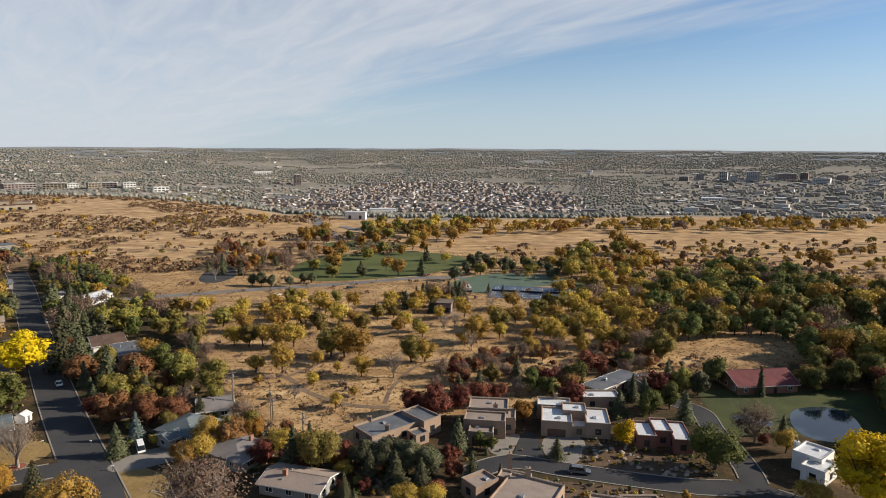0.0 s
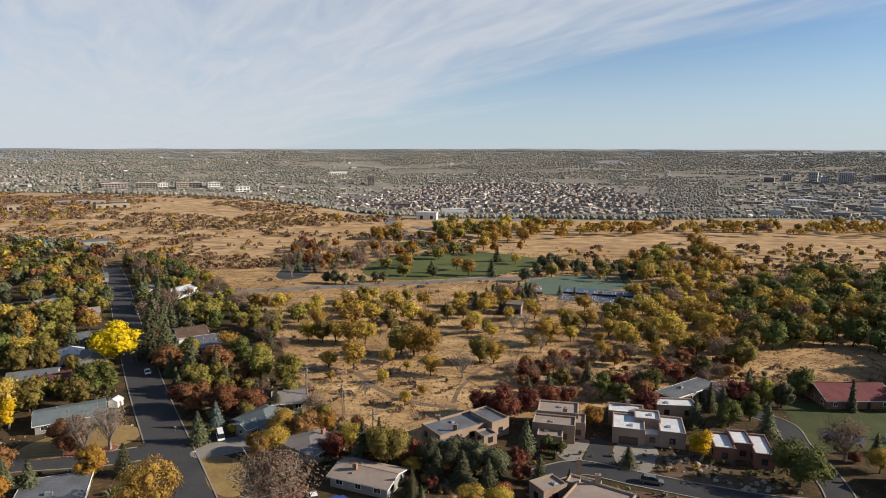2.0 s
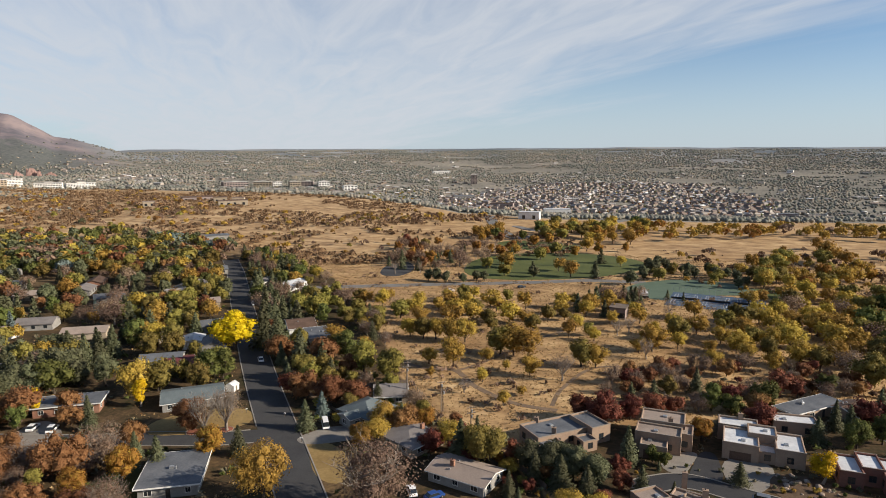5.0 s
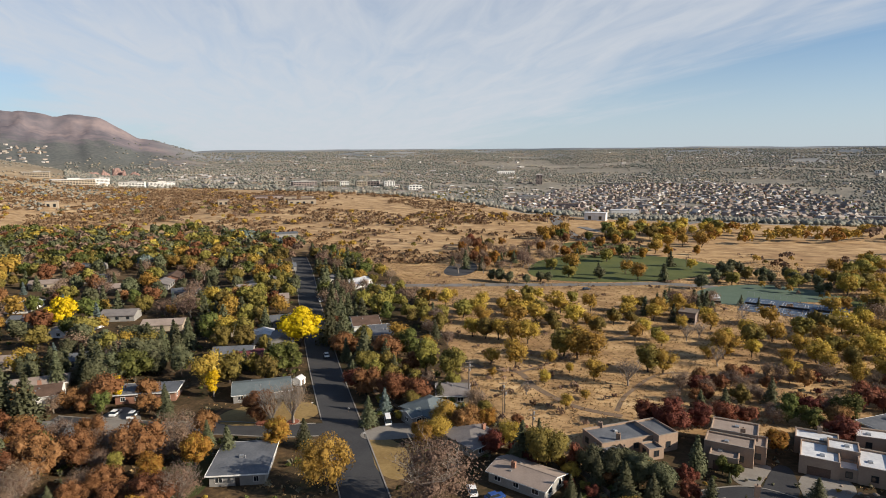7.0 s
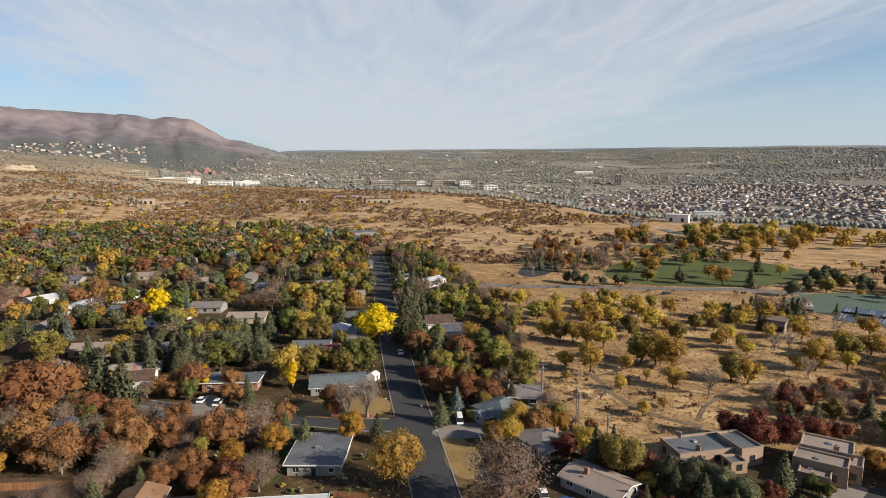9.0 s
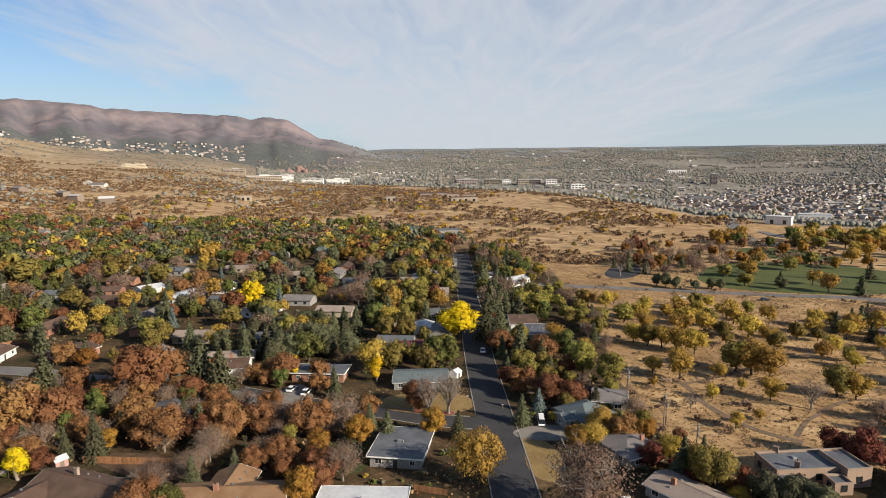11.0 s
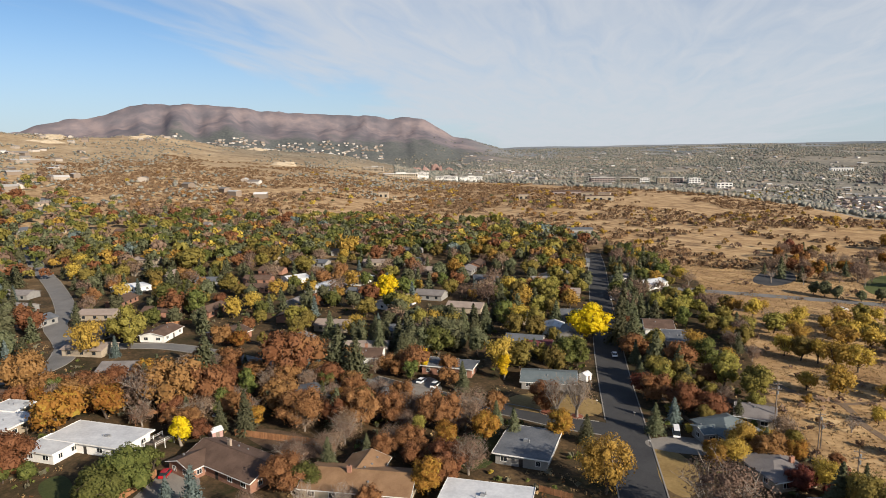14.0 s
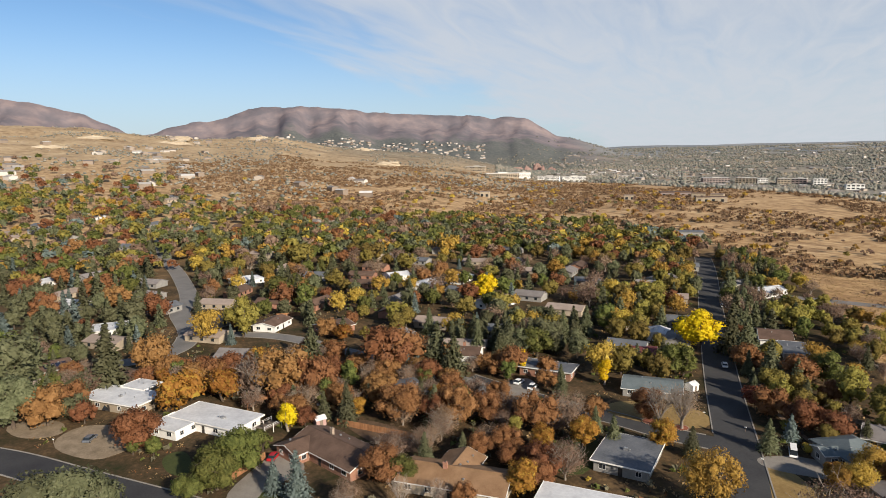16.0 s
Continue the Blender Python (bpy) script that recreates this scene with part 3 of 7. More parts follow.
patch("front_garden", [(-216.7, -12.5), (-211.6, 2.7), (-197.0, 3.4), (-201.1, -8.3)], M["gravel"], 0.045, "dry tan front garden behind the kerb", "garden")
patch("verge", [(-74.6, 137.5), (-79.5, 145.0), (-64.9, 141.5), (-57.7, 124.6), (-65.8, 124.6)], M["dry_lawn"], 0.04, "dry straw coloured verge", "verge")
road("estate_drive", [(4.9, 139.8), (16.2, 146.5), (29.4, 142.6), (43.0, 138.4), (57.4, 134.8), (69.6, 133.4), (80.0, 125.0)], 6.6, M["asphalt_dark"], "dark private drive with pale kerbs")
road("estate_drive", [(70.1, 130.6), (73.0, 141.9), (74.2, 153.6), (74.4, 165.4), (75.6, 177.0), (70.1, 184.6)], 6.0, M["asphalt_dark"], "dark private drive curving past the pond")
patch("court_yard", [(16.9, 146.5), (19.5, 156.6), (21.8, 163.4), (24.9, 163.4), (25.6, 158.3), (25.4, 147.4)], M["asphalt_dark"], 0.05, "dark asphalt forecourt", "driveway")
patch("court_yard", [(11.0, 151.8), (13.1, 159.9), (21.8, 163.4), (18.8, 155.0), (16.4, 148.2)], M["drive"], 0.045, "pale tan paved forecourt", "driveway")
patch("court_yard", [(26.1, 161.7), (37.6, 161.7), (36.9, 151.9), (30.8, 143.1), (25.4, 147.4)], M["drive"], 0.04, "tan paved drive before a stucco house", "driveway")
# dark mulch colour on both beds, with some of the estate's shade in it
patch("gravel_garden", [(36.5, 156.7), (47.8, 155.1), (60.7, 143.2), (60.2, 138.4), (42.4, 141.0), (34.0, 145.4)], M["mulch"], 0.06, "brown gravel garden with shrubs", "garden")
patch("gravel_garden", [(23.2, 137.8), (35.8, 135.8), (50.2, 132.4), (47.6, 124.9), (26.0, 124.8)], M["mulch"], 0.04, "gravel bank with straw coloured shrubs", "garden")
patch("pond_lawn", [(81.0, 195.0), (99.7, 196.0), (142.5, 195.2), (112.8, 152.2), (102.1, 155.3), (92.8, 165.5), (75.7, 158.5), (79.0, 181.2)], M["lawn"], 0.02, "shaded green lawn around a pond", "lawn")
patch("pond", [(102.7, 178.7), (111.5, 181.7), (117.9, 180.1), (118.3, 172.3), (114.7, 163.4), (105.8, 157.2), (99.1, 158.2), (96.6, 162.6), (97.6, 169.2)], M["water"], 0.05, "still pond that mirrors the pale sky", "water")
patch("pond", [(82.7, 175.0), (89.6, 175.0), (93.8, 169.9), (91.2, 166.9), (84.8, 168.4)], M["water"], 0.05, "narrow arm of the pond", "water")
road("park_road", [(-181.4, 314.3), (-159.9, 323.3), (-104.4, 344.5), (-47.5, 365.2), (-15.0, 379.1), (15.9, 379.3)], 8.0, M["asphalt_pale"], "pale road past the park", kerb=False)
patch("park_lawn", [(-97.2, 385.6), (-100.6, 439.6), (-70.1, 475.6), (-19.1, 484.5), (19.1, 458.0), (17.7, 422.6), (-8.4, 391.9), (-28.7, 379.0), (-74.0, 365.0)], M["park_lawn"], 0.08, "mown green park lawn", "lawn")
patch("park_lawn", [(-103.1, 513.1), (-89.5, 543.1), (-45.2, 537.4), (-19.9, 505.3), (-62.2, 481.2)], M["park_lawn"], 0.08, "green park meadow", "lawn")
patch("park_lawn", [(52.3, 369.3), (77.9, 379.9), (95.9, 363.1), (87.9, 350.5), (69.4, 353.4)], M["park_lawn"], 0.08, "green strip beside the courts", "lawn")
patch("sports_court", [(0.5, 362.3), (23.4, 390.3), (47.1, 396.2), (71.6, 383.4), (73.8, 359.7), (46.9, 353.2), (29.4, 335.5), (12.7, 336.8)], M["court"], 0.1, "faded green sports court", "court")
patch("parking", [(-144.9, 364.4), (-152.9, 404.3), (-143.9, 421.1), (-126.8, 390.9), (-128.9, 361.3)], M["asphalt"], 0.07, "grey park car park under bare trees", "car park")
road("trail", [(-74.6, 210.2), (-63.6, 205.7), (-53.1, 205.8), (-43.8, 193.5), (-29.5, 182.5), (-15.7, 179.9)], 2.2, M["dirt"], "worn dirt footpath through dry grass", 0.03, False)
road("trail", [(-53.1, 205.8), (-45.9, 217.4), (-32.6, 246.9), (-20.5, 267.8)], 1.6, M["dirt"], "worn dirt footpath through dry grass", 0.034, False)
road("trail", [(-17.6, 183.0), (-15.5, 199.6), (-4.8, 222.5), (24.3, 225.9)], 1.4, M["dirt"], "faint dirt footpath", 0.03, False)
road("trail", [(-108.7, 191.3), (-92.8, 173.8), (-75.0, 161.1), (-58.7, 151.0)], 1.4, M["dirt"], "dirt footpath beside back fences", 0.032, False)
road("highway", [(-626.3, 1993.2), (-489.5, 1753.0), (-320.9, 1363.9), (-121.7, 636.4), (-72.9, 565.3)], 12, M["asphalt_pale"], "wide distant road into town", 0.3, False)
road("highway", [(1072.9, 1534.2), (686.6, 1491.1), (282.0, 1461.5), (-14.5, 681.2), (-104.9, 638.3)], 9, M["asphalt_pale"], "pale road along the far edge of the prairie", 0.3, False)

kerbs()


# ---- plants ----
RNG = np.random.default_rng(11)


def cards(centres, sizes, rng, normals=None, stretch=1.0):
    """Small leaf sprays: one ragged triangle at each centre, facing mostly outwards."""
    n = len(centres)
    a = rng.normal(size=(n, 3)) if normals is None else normals + 0.6 * rng.normal(size=(n, 3))
    a /= np.linalg.norm(a, axis=1, keepdims=True) + 1e-9
    b = np.cross(a, rng.normal(size=(n, 3)))
    b /= np.linalg.norm(b, axis=1, keepdims=True) + 1e-9
    c = np.cross(a, b)
    s = np.asarray(sizes).reshape(-1, 1) * 1.25
    v = np.stack([centres - b * s - c * s * 0.6 * stretch, centres + b * s * (0.7 + 0.5 * rng.random((n, 1))) - c * s * 0.5 * stretch,
                  centres + c * s * 1.15 * stretch + b * s * rng.normal(size=(n, 1)) * 0.3], 1)
    if normals is not None:
        # the upper side of every spray looks out of the crown
        geo = np.cross(v[:, 1] - v[:, 0], v[:, 2] - v[:, 0])
        turned = (geo * normals).sum(1) < 0
        v[turned] = v[turned][:, ::-1]
    return v.reshape(-1, 3), np.arange(3 * n).reshape(-1, 3)


def raw_mesh(name, verts, faces, mat):
    me = bpy.data.meshes.new(name)
    me.from_pydata(np.asarray(verts).tolist(), [], [tuple(f) for f in np.asarray(faces).tolist()] if not isinstance(faces, list) else faces)
    me.materials.append(mat)
    return me


def soften(me, out, share=0.55):
    """Bend the leaves' normals towards the outside of the crown, so that it shades as one soft mass."""
    geo = np.zeros(len(me.polygons) * 3)
    me.polygons.foreach_get("normal", geo)
    n = geo.reshape(-1, 3) * (1 - share) + np.asarray(out) * share
    n /= np.linalg.norm(n, axis=1, keepdims=True) + 1e-9
    me.normals_split_custom_set(np.repeat(n, 3, axis=0).tolist())
    return me


def normals_of(me):
    n = np.zeros(len(me.loops) * 3, np.float32)
    me.corner_normals.foreach_get("vector", n)
    return n.reshape(-1, 3).tolist()


def joined(trunk, crown, name):
    """One mesh of a small plant: stems and leaves with their own materials."""
    tv, tf = [v.co[:] for v in trunk.vertices], [tuple(p.vertices) for p in trunk.polygons]
    cv, cf = [v.co[:] for v in crown.vertices], [tuple(i + len(tv) for i in p.vertices) for p in crown.polygons]
    me = bpy.data.meshes.new(name)
    me.from_pydata(tv + cv, [], tf + cf)
    me.materials.append(trunk.materials[0])
    me.materials.append(crown.materials[0])
    me.polygons.foreach_set("material_index", [0] * len(tf) + [1] * len(cf))
    me.normals_split_custom_set(normals_of(trunk) + normals_of(crown))
    return me


def tube(verts, faces, a, b, ra, rb, sides=5, link=True):
    a, b = Vector(a), Vector(b)
    d = (b - a).normalized()
    u = d.orthogonal().normalized()
    w = d.cross(u)
    k = len(verts)
    for p, r in ((a, ra), (b, rb)):
        for i in range(sides):
            t = 2 * math.pi * i / sides
            verts.append(tuple(p + (u * math.cos(t) + w * math.sin(t)) * r))
    for i in range(sides):
        j = (i + 1) % sides
        faces.append((k + i, k + j, k + sides + j, k + sides + i))
    if link and k:
        # grown from the limb before it
        near = min([*range(min(k, 28)), *range(max(28, k - 48), k)], key=lambda q: (verts[q][0] - a.x) ** 2 + (verts[q][1] - a.y) ** 2 + (verts[q][2] - a.z) ** 2)
        faces.append((near, k, k + 1))


def limbs_of(rng, low, spread, count, twigs, lean=0.03):
    """Trunk and limbs of a broad tree one unit high; gives mesh data and the limb tips."""
    v, f, tips = [], [], []
    top = Vector((rng.normal() * lean, rng.normal() * lean, low + 0.12))
    tube(v, f, (0, 0, -0.02), top * 0.5, 0.035, 0.027, 7)
    tube(v, f, top * 0.5, top, 0.027, 0.021, 7)
    for i in range(count):
        t = 2 * math.pi * (i + rng.random() * 0.7) / count
        rad = spread * (0.35 + 0.5 * rng.random())
        start = top * (0.7 + 0.3 * rng.random())
        mid = start + Vector((math.cos(t) * rad * 0.5, math.sin(t) * rad * 0.5, 0.18 + 0.1 * rng.random()))
        end = mid + Vector((math.cos(t + 0.3) * rad * 0.5, math.sin(t + 0.3) * rad * 0.5, 0.16 + 0.2 * rng.random()))
        tube(v, f, start, mid, 0.015, 0.010)
        tube(v, f, mid, end, 0.010, 0.003)
        tips += [mid, end]
        for k in range(twigs):
            s = mid.lerp(end, rng.random())
            e = s + Vector((rng.normal() * 0.5 * spread * 0.5, rng.normal() * 0.5 * spread * 0.5, 0.10 + 0.14 * rng.random()))
            tube(v, f, s, e, 0.0045, 0.0012, 3)
            tips.append(e)
            for q in range(2 if twigs > 3 else 0):
                s2 = s.lerp(e, 0.3 + 0.6 * rng.random())
                e2 = s2 + Vector((rng.normal() * 0.06, rng.normal() * 0.06, 0.03 + 0.1 * rng.random()))
                tube(v, f, s2, e2, 0.0022, 0.0008, 3)
    return v, f, tips


ICO = [(0.0, 0.0, 1.0)] + [(0.894 * math.cos(0.4 * math.pi * k), 0.894 * math.sin(0.4 * math.pi * k), 0.447) for k in range(5)] \
    + [(0.894 * math.cos(0.4 * math.pi * (k + 0.5)), 0.894 * math.sin(0.4 * math.pi * (k + 0.5)), -0.447) for k in range(5)] + [(0.0, 0.0, -1.0)]
ICO_FACES = [f for k in range(5) for f in ((0, 1 + k, 1 + (k + 1) % 5), (1 + k, 6 + k, 1 + (k + 1) % 5), (6 + k, 6 + (k + 1) % 5, 1 + (k + 1) % 5), (11, 6 + (k + 1) % 5, 6 + k))]


def cores(rng, centres, radii):
    """The dense inside of each lump of leaves, uneven and hidden under the outer sprays."""
    n = len(centres)
    v = np.asarray(ICO)[None] * (radii[:, None, None] * (0.7 + 0.5 * rng.random((n, 12, 1)))) + centres[:, None]
    f = np.arange(n)[:, None, None] * 12 + np.asarray(ICO_FACES)[None]
    return v.reshape(-1, 3), f.reshape(-1, 3)


def broad_crown(rng, low, spread, leaf, count, lumps, rough=1.0, dense=0.72):
    """Leaf cards over many lumps that fill an uneven crown from low to 1."""
    mid, half = (1 + low) / 2, (1 - low) / 2
    cs, rs = [], []
    for i in range(lumps):
        d = rng.normal(size=3)
        d /= np.linalg.norm(d)
        k = rng.random() ** 0.4 * 0.74
        cs.append((d[0] * spread * k, d[1] * spread * k, mid + d[2] * half * k * 0.95 - 0.03 * rng.random()))
        rs.append((0.26 + 0.20 * rng.random()) * (spread + half) / 2)
    cs, rs = np.array(cs), np.array(rs)
    pick = rng.choice(lumps, count, p=rs ** 2 / (rs ** 2).sum())
    d = rng.normal(size=(count, 3))
    d /= np.linalg.norm(d, axis=1, keepdims=True)
    d[:, 2] = np.where((d[:, 2] < -0.2) & (rng.random(count) < 0.6), -d[:, 2], d[:, 2])
    pos = cs[pick] + d * (rs[pick] * (0.62 + 0.48 * rng.random(count) ** 0.7 * rough))[:, None]
    pos[:, 2] = np.maximum(pos[:, 2], low * 0.8)
    cv, cf = cores(rng, cs, rs * dense)
    cv[:, 2] = np.maximum(cv[:, 2], low * 0.8)
    whole = pos - np.array((0, 0, mid - 0.25 * half))
    whole[:, 2] *= spread / half
    whole /= np.linalg.norm(whole, axis=1, keepdims=True) + 1e-9
    lv, lf = cards(pos, leaf * (0.6 + 0.8 * rng.random(count)), rng, d)
    out = np.cross(cv[cf[:, 1]] - cv[cf[:, 0]], cv[cf[:, 2]] - cv[cf[:, 0]])
    out /= np.linalg.norm(out, axis=1, keepdims=True) + 1e-9
    return np.concatenate([lv, cv]), np.concatenate([lf, cf + len(lv)]), np.concatenate([0.55 * d + 0.45 * whole, out])


def conifer_crown(rng, radius, leaf, whorls, fine=True):
    """Whorls of drooping boughs, each a row of needle cards that gets longer towards the ground."""
    pos, nor, siz = [], [], []
    for i in range(whorls):
        h = 0.06 + 0.93 * (i / (whorls - 1)) ** 0.92
        r = radius * (1 - h) ** 0.82 * (0.82 + 0.36 * rng.random()) + 0.012
        arms = max(5, int((11 if fine else 8) * (1 - h) + 5))
        t0 = rng.random() * 6.28
        for k in range(arms):
            t = t0 + 6.28 * k / arms + rng.normal() * 0.12
            ra = r * (0.72 + 0.45 * rng.random())
            parts = max(2, int(ra / radius * (7 if fine else 4)) + 1)
            for q in range(parts):
                s = (q + 0.7) / parts
                pos.append((math.cos(t) * ra * s, math.sin(t) * ra * s, h - 0.16 * ra * s * s / max(radius, 0.1) * 0.6 + 0.012 * rng.normal()))
                nor.append((math.cos(t) * 0.35, math.sin(t) * 0.35, 0.9))
                siz.append(leaf * (0.75 + 0.5 * rng.random()) * (1.15 - 0.45 * s))
    pos, nor = np.array(pos), np.array(nor)
    out = np.stack([pos[:, 0], pos[:, 1], np.full(len(pos), 0.45 * radius)], 1)
    out /= np.linalg.norm(out, axis=1, keepdims=True) + 1e-9
    return *cards(pos, np.array(siz), rng, nor, 0.8), 0.4 * nor + 0.6 * out


KIND_NEAR, KIND, KIND_FAR = {}, {}, {}


def make_kinds():
    def broad(key, leaf_key, label, low, spread, leaf, count, lumps, limbs=7, twigs=2, bark="bark", rough=1.0, dense=0.72):
        for store, many, size, sets in ((KIND_NEAR, 1.15, 0.90, 5), (KIND, 0.52, 1.30, 4), (KIND_FAR, 0.22, 1.95, 3)):
            store[key] = []
            for k in range(sets):
                rng = np.random.default_rng(sum(map(ord, key)) * 7 + k + 10 * sets)
                sp = spread * (0.86 + 0.28 * rng.random())
                tv, tf, tips = limbs_of(rng, max(low, 0.08), sp, limbs if sets > 3 else 5, twigs if sets > 3 else min(twigs, 3))
                cv, cf, out = broad_crown(rng, low, sp, leaf * size, int(count * many), lumps, rough, dense)
                store[key].append((raw_mesh("trunk", tv, tf, M[bark]), soften(raw_mesh("crown", cv, cf, LEAF[leaf_key]), out), label))

    broad("yellow", "yellow", "bright yellow cottonwood in full autumn leaf", 0.14, 0.46, 0.0140, 6400, 32)
    broad("gold", "gold", "golden brown cottonwood with thinning autumn leaves", 0.12, 0.54, 0.0150, 4000, 26, 8, 3, rough=1.15, dense=0.5)
    broad("olive", "olive", "olive yellow shade tree turning in autumn", 0.08, 0.45, 0.0165, 4200, 28)
    broad("green", "green", "dark green shade tree still in summer leaf", 0.07, 0.46, 0.0165, 4400, 28)
    broad("rust", "rust", "rust brown oak with dense autumn leaves", 0.05, 0.56, 0.0160, 4600, 32, 8, 2)
    broad("orange", "orange", "orange maple in full autumn colour", 0.07, 0.45, 0.0165, 4200, 28)
    broad("red", "red", "dark red ornamental tree in autumn leaf", 0.03, 0.54, 0.0185, 3600, 24)
    broad("taupe", "taupe", "half bare tree with brown twigs and few leaves", 0.06, 0.52, 0.0088, 6000, 32, 11, 7, "pale_bark", 1.3, 0.25)
    broad("bare", "taupe", "bare tree with pale upright branches", 0.12, 0.42, 0.009, 700, 18, 12, 9, "pale_bark", 1.3, 0.1)
    broad("aspen", "yellow", "slender yellow aspen with a narrow crown", 0.12, 0.20, 0.0165, 2200, 18, 6, 1, "pale_bark")
    broad("aspen_green", "olive", "slender olive green poplar with a narrow crown", 0.08, 0.20, 0.0175, 2200, 18, 6, 1)
    broad("scrub", "scrub", "brown scrub oak bush on dry grass", 0.0, 0.62, 0.032, 1000, 14, 5, 2)
    broad("bush", "sage", "rounded grey green garden shrub", 0.0, 0.60, 0.036, 800, 12, 4, 1)
    broad("straw_bush", "gold", "rounded straw yellow garden shrub", 0.0, 0.60, 0.036, 800, 12, 4, 1)
    broad("hedge", "green", "dark green rounded evergreen shrub", 0.0, 0.52, 0.030, 1300, 14, 4, 1)
    broad("ponderosa", "pine", "dark green pine with an uneven broad crown", 0.05, 0.36, 0.0135, 7000, 34, 8, 2)
    for key, leaf_key, label, rad in (("pine", "pine", "dark green conifer with drooping boughs", 0.34), ("spruce", "spruce", "blue spruce with dense silvery needles", 0.30),
                                      ("slim", "pine", "tall narrow dark green conifer", 0.15)):
        for store, fine, size, sets in ((KIND_NEAR, True, 0.030, 5), (KIND, True, 0.036, 4), (KIND_FAR, False, 0.052, 3)):
            store[key] = []
            for k in range(sets):
                rng = np.random.default_rng(sum(map(ord, key)) * 5 + k + sets)
                tv, tf = [], []
                tube(tv, tf, (0, 0, -0.02), (0, 0, 0.5), 0.022, 0.014, 6)
                tube(tv, tf, (0, 0, 0.5), (0, 0, 0.97), 0.014, 0.003, 6)
                cv, cf, out = conifer_crown(rng, rad * (0.85 + 0.35 * rng.random()), size, 38 if sets == 5 else 30 if fine else 20, fine)
                store[key].append((raw_mesh("trunk", tv, tf, M["bark"]), soften(raw_mesh("crown", cv, cf, LEAF[leaf_key]), out), label))


make_kinds()
SPECIES = {"yellow": "cottonwood_tree", "gold": "golden_cottonwood", "olive": "elm_tree", "green": "shade_tree", "rust": "oak_tree", "orange": "maple_tree", "red": "crabapple_tree",
           "taupe": "ash_tree", "bare": "bare_tree", "aspen": "aspen_tree", "aspen_green": "poplar_tree", "pine": "conifer", "spruce": "blue_spruce", "slim": "juniper_tree", "ponderosa": "pine_tree"}
SHRUBS = {"scrub", "bush", "straw_bush", "hedge"}


WHOLE = {}
PLANTED = []


def plant(kind, x, y, h, wide=1.0, group="", z=None):
    """One tree or shrub of its own, h metres high."""
    PLANTED.append((x, y))
    r = math.hypot(x, y)
    sets = KIND_NEAR if r < 185 else KIND if r < 275 else KIND_FAR
    k = int(RNG.integers(0, len(sets[kind])))
    trunk, crown, label = sets[kind][k]
    shrub = kind in SHRUBS
    name = SPECIES.get(kind, "shrub")
    if shrub or r > 300:
        if (kind, k, len(sets[kind])) not in WHOLE:
            WHOLE[(kind, k, len(sets[kind]))] = joined(trunk, crown, name)
        ob = new(name, WHOLE[(kind, k, len(sets[kind]))])
    else:
        ob = new(name)
        ob.empty_display_size = 0.3
        for nm, me in (("trunk", trunk), ("crown", crown)):
            c = new(nm, me)
            c.parent = ob
    ob.location = (x, y, ground_z(x, y) - 0.02 if z is None else z)
    ob.rotation_euler = (0, 0, RNG.random() * 6.28)
    s = wide * (0.94 + 0.12 * RNG.random())
    ob.scale = (h * s, h * s, h)
    return tagged(ob, label, "shrub" if shrub else "tree", group)


def woods(name, label, mat, xy, heights, widths, per, leaf, rng, low=0.1, category="woods"):
    """Many small trees that nobody could count, joined: a handful of leaf clumps for each."""
    n = len(xy)
    z = terrain(xy[:, 0], xy[:, 1])
    d = rng.normal(size=(n, per, 3))
    d /= np.linalg.norm(d, axis=2, keepdims=True)
    k = 0.55 + 0.45 * rng.random((n, per, 1))
    d[:, :, 2] = np.where(d[:, :, 2] < -0.3, -d[:, :, 2], d[:, :, 2])
    pos = d * k
    pos[:, :, :2] *= widths[:, None, None]
    pos[:, :, 2] = z[:, None] + heights[:, None] * (0.5 + low / 2 + pos[:, :, 2] * 0.5 * (1 - low))
    pos[:, :, 0] += xy[:, 0:1]
    pos[:, :, 1] += xy[:, 1:2]
    s = (leaf * (0.7 + 0.6 * rng.random((n, per))) * np.sqrt(heights * widths * 2)[:, None]).ravel()
    v, f = cards(pos.reshape(-1, 3), s, rng, d.reshape(-1, 3))
    me = bpy.data.meshes.new(name)
    me.vertices.add(len(v))
    me.vertices.foreach_set("co", v.astype(np.float32).ravel())
    me.loops.add(f.size)
    me.loops.foreach_set("vertex_index", f.ravel().astype(np.int32))
    me.polygons.add(len(f))
    me.polygons.foreach_set("loop_start", (np.arange(len(f)) * 3).astype(np.int32))
    me.update(calc_edges=True)
    me.materials.append(mat)
    return tagged(new(name, me), label, category, kind="stuff")


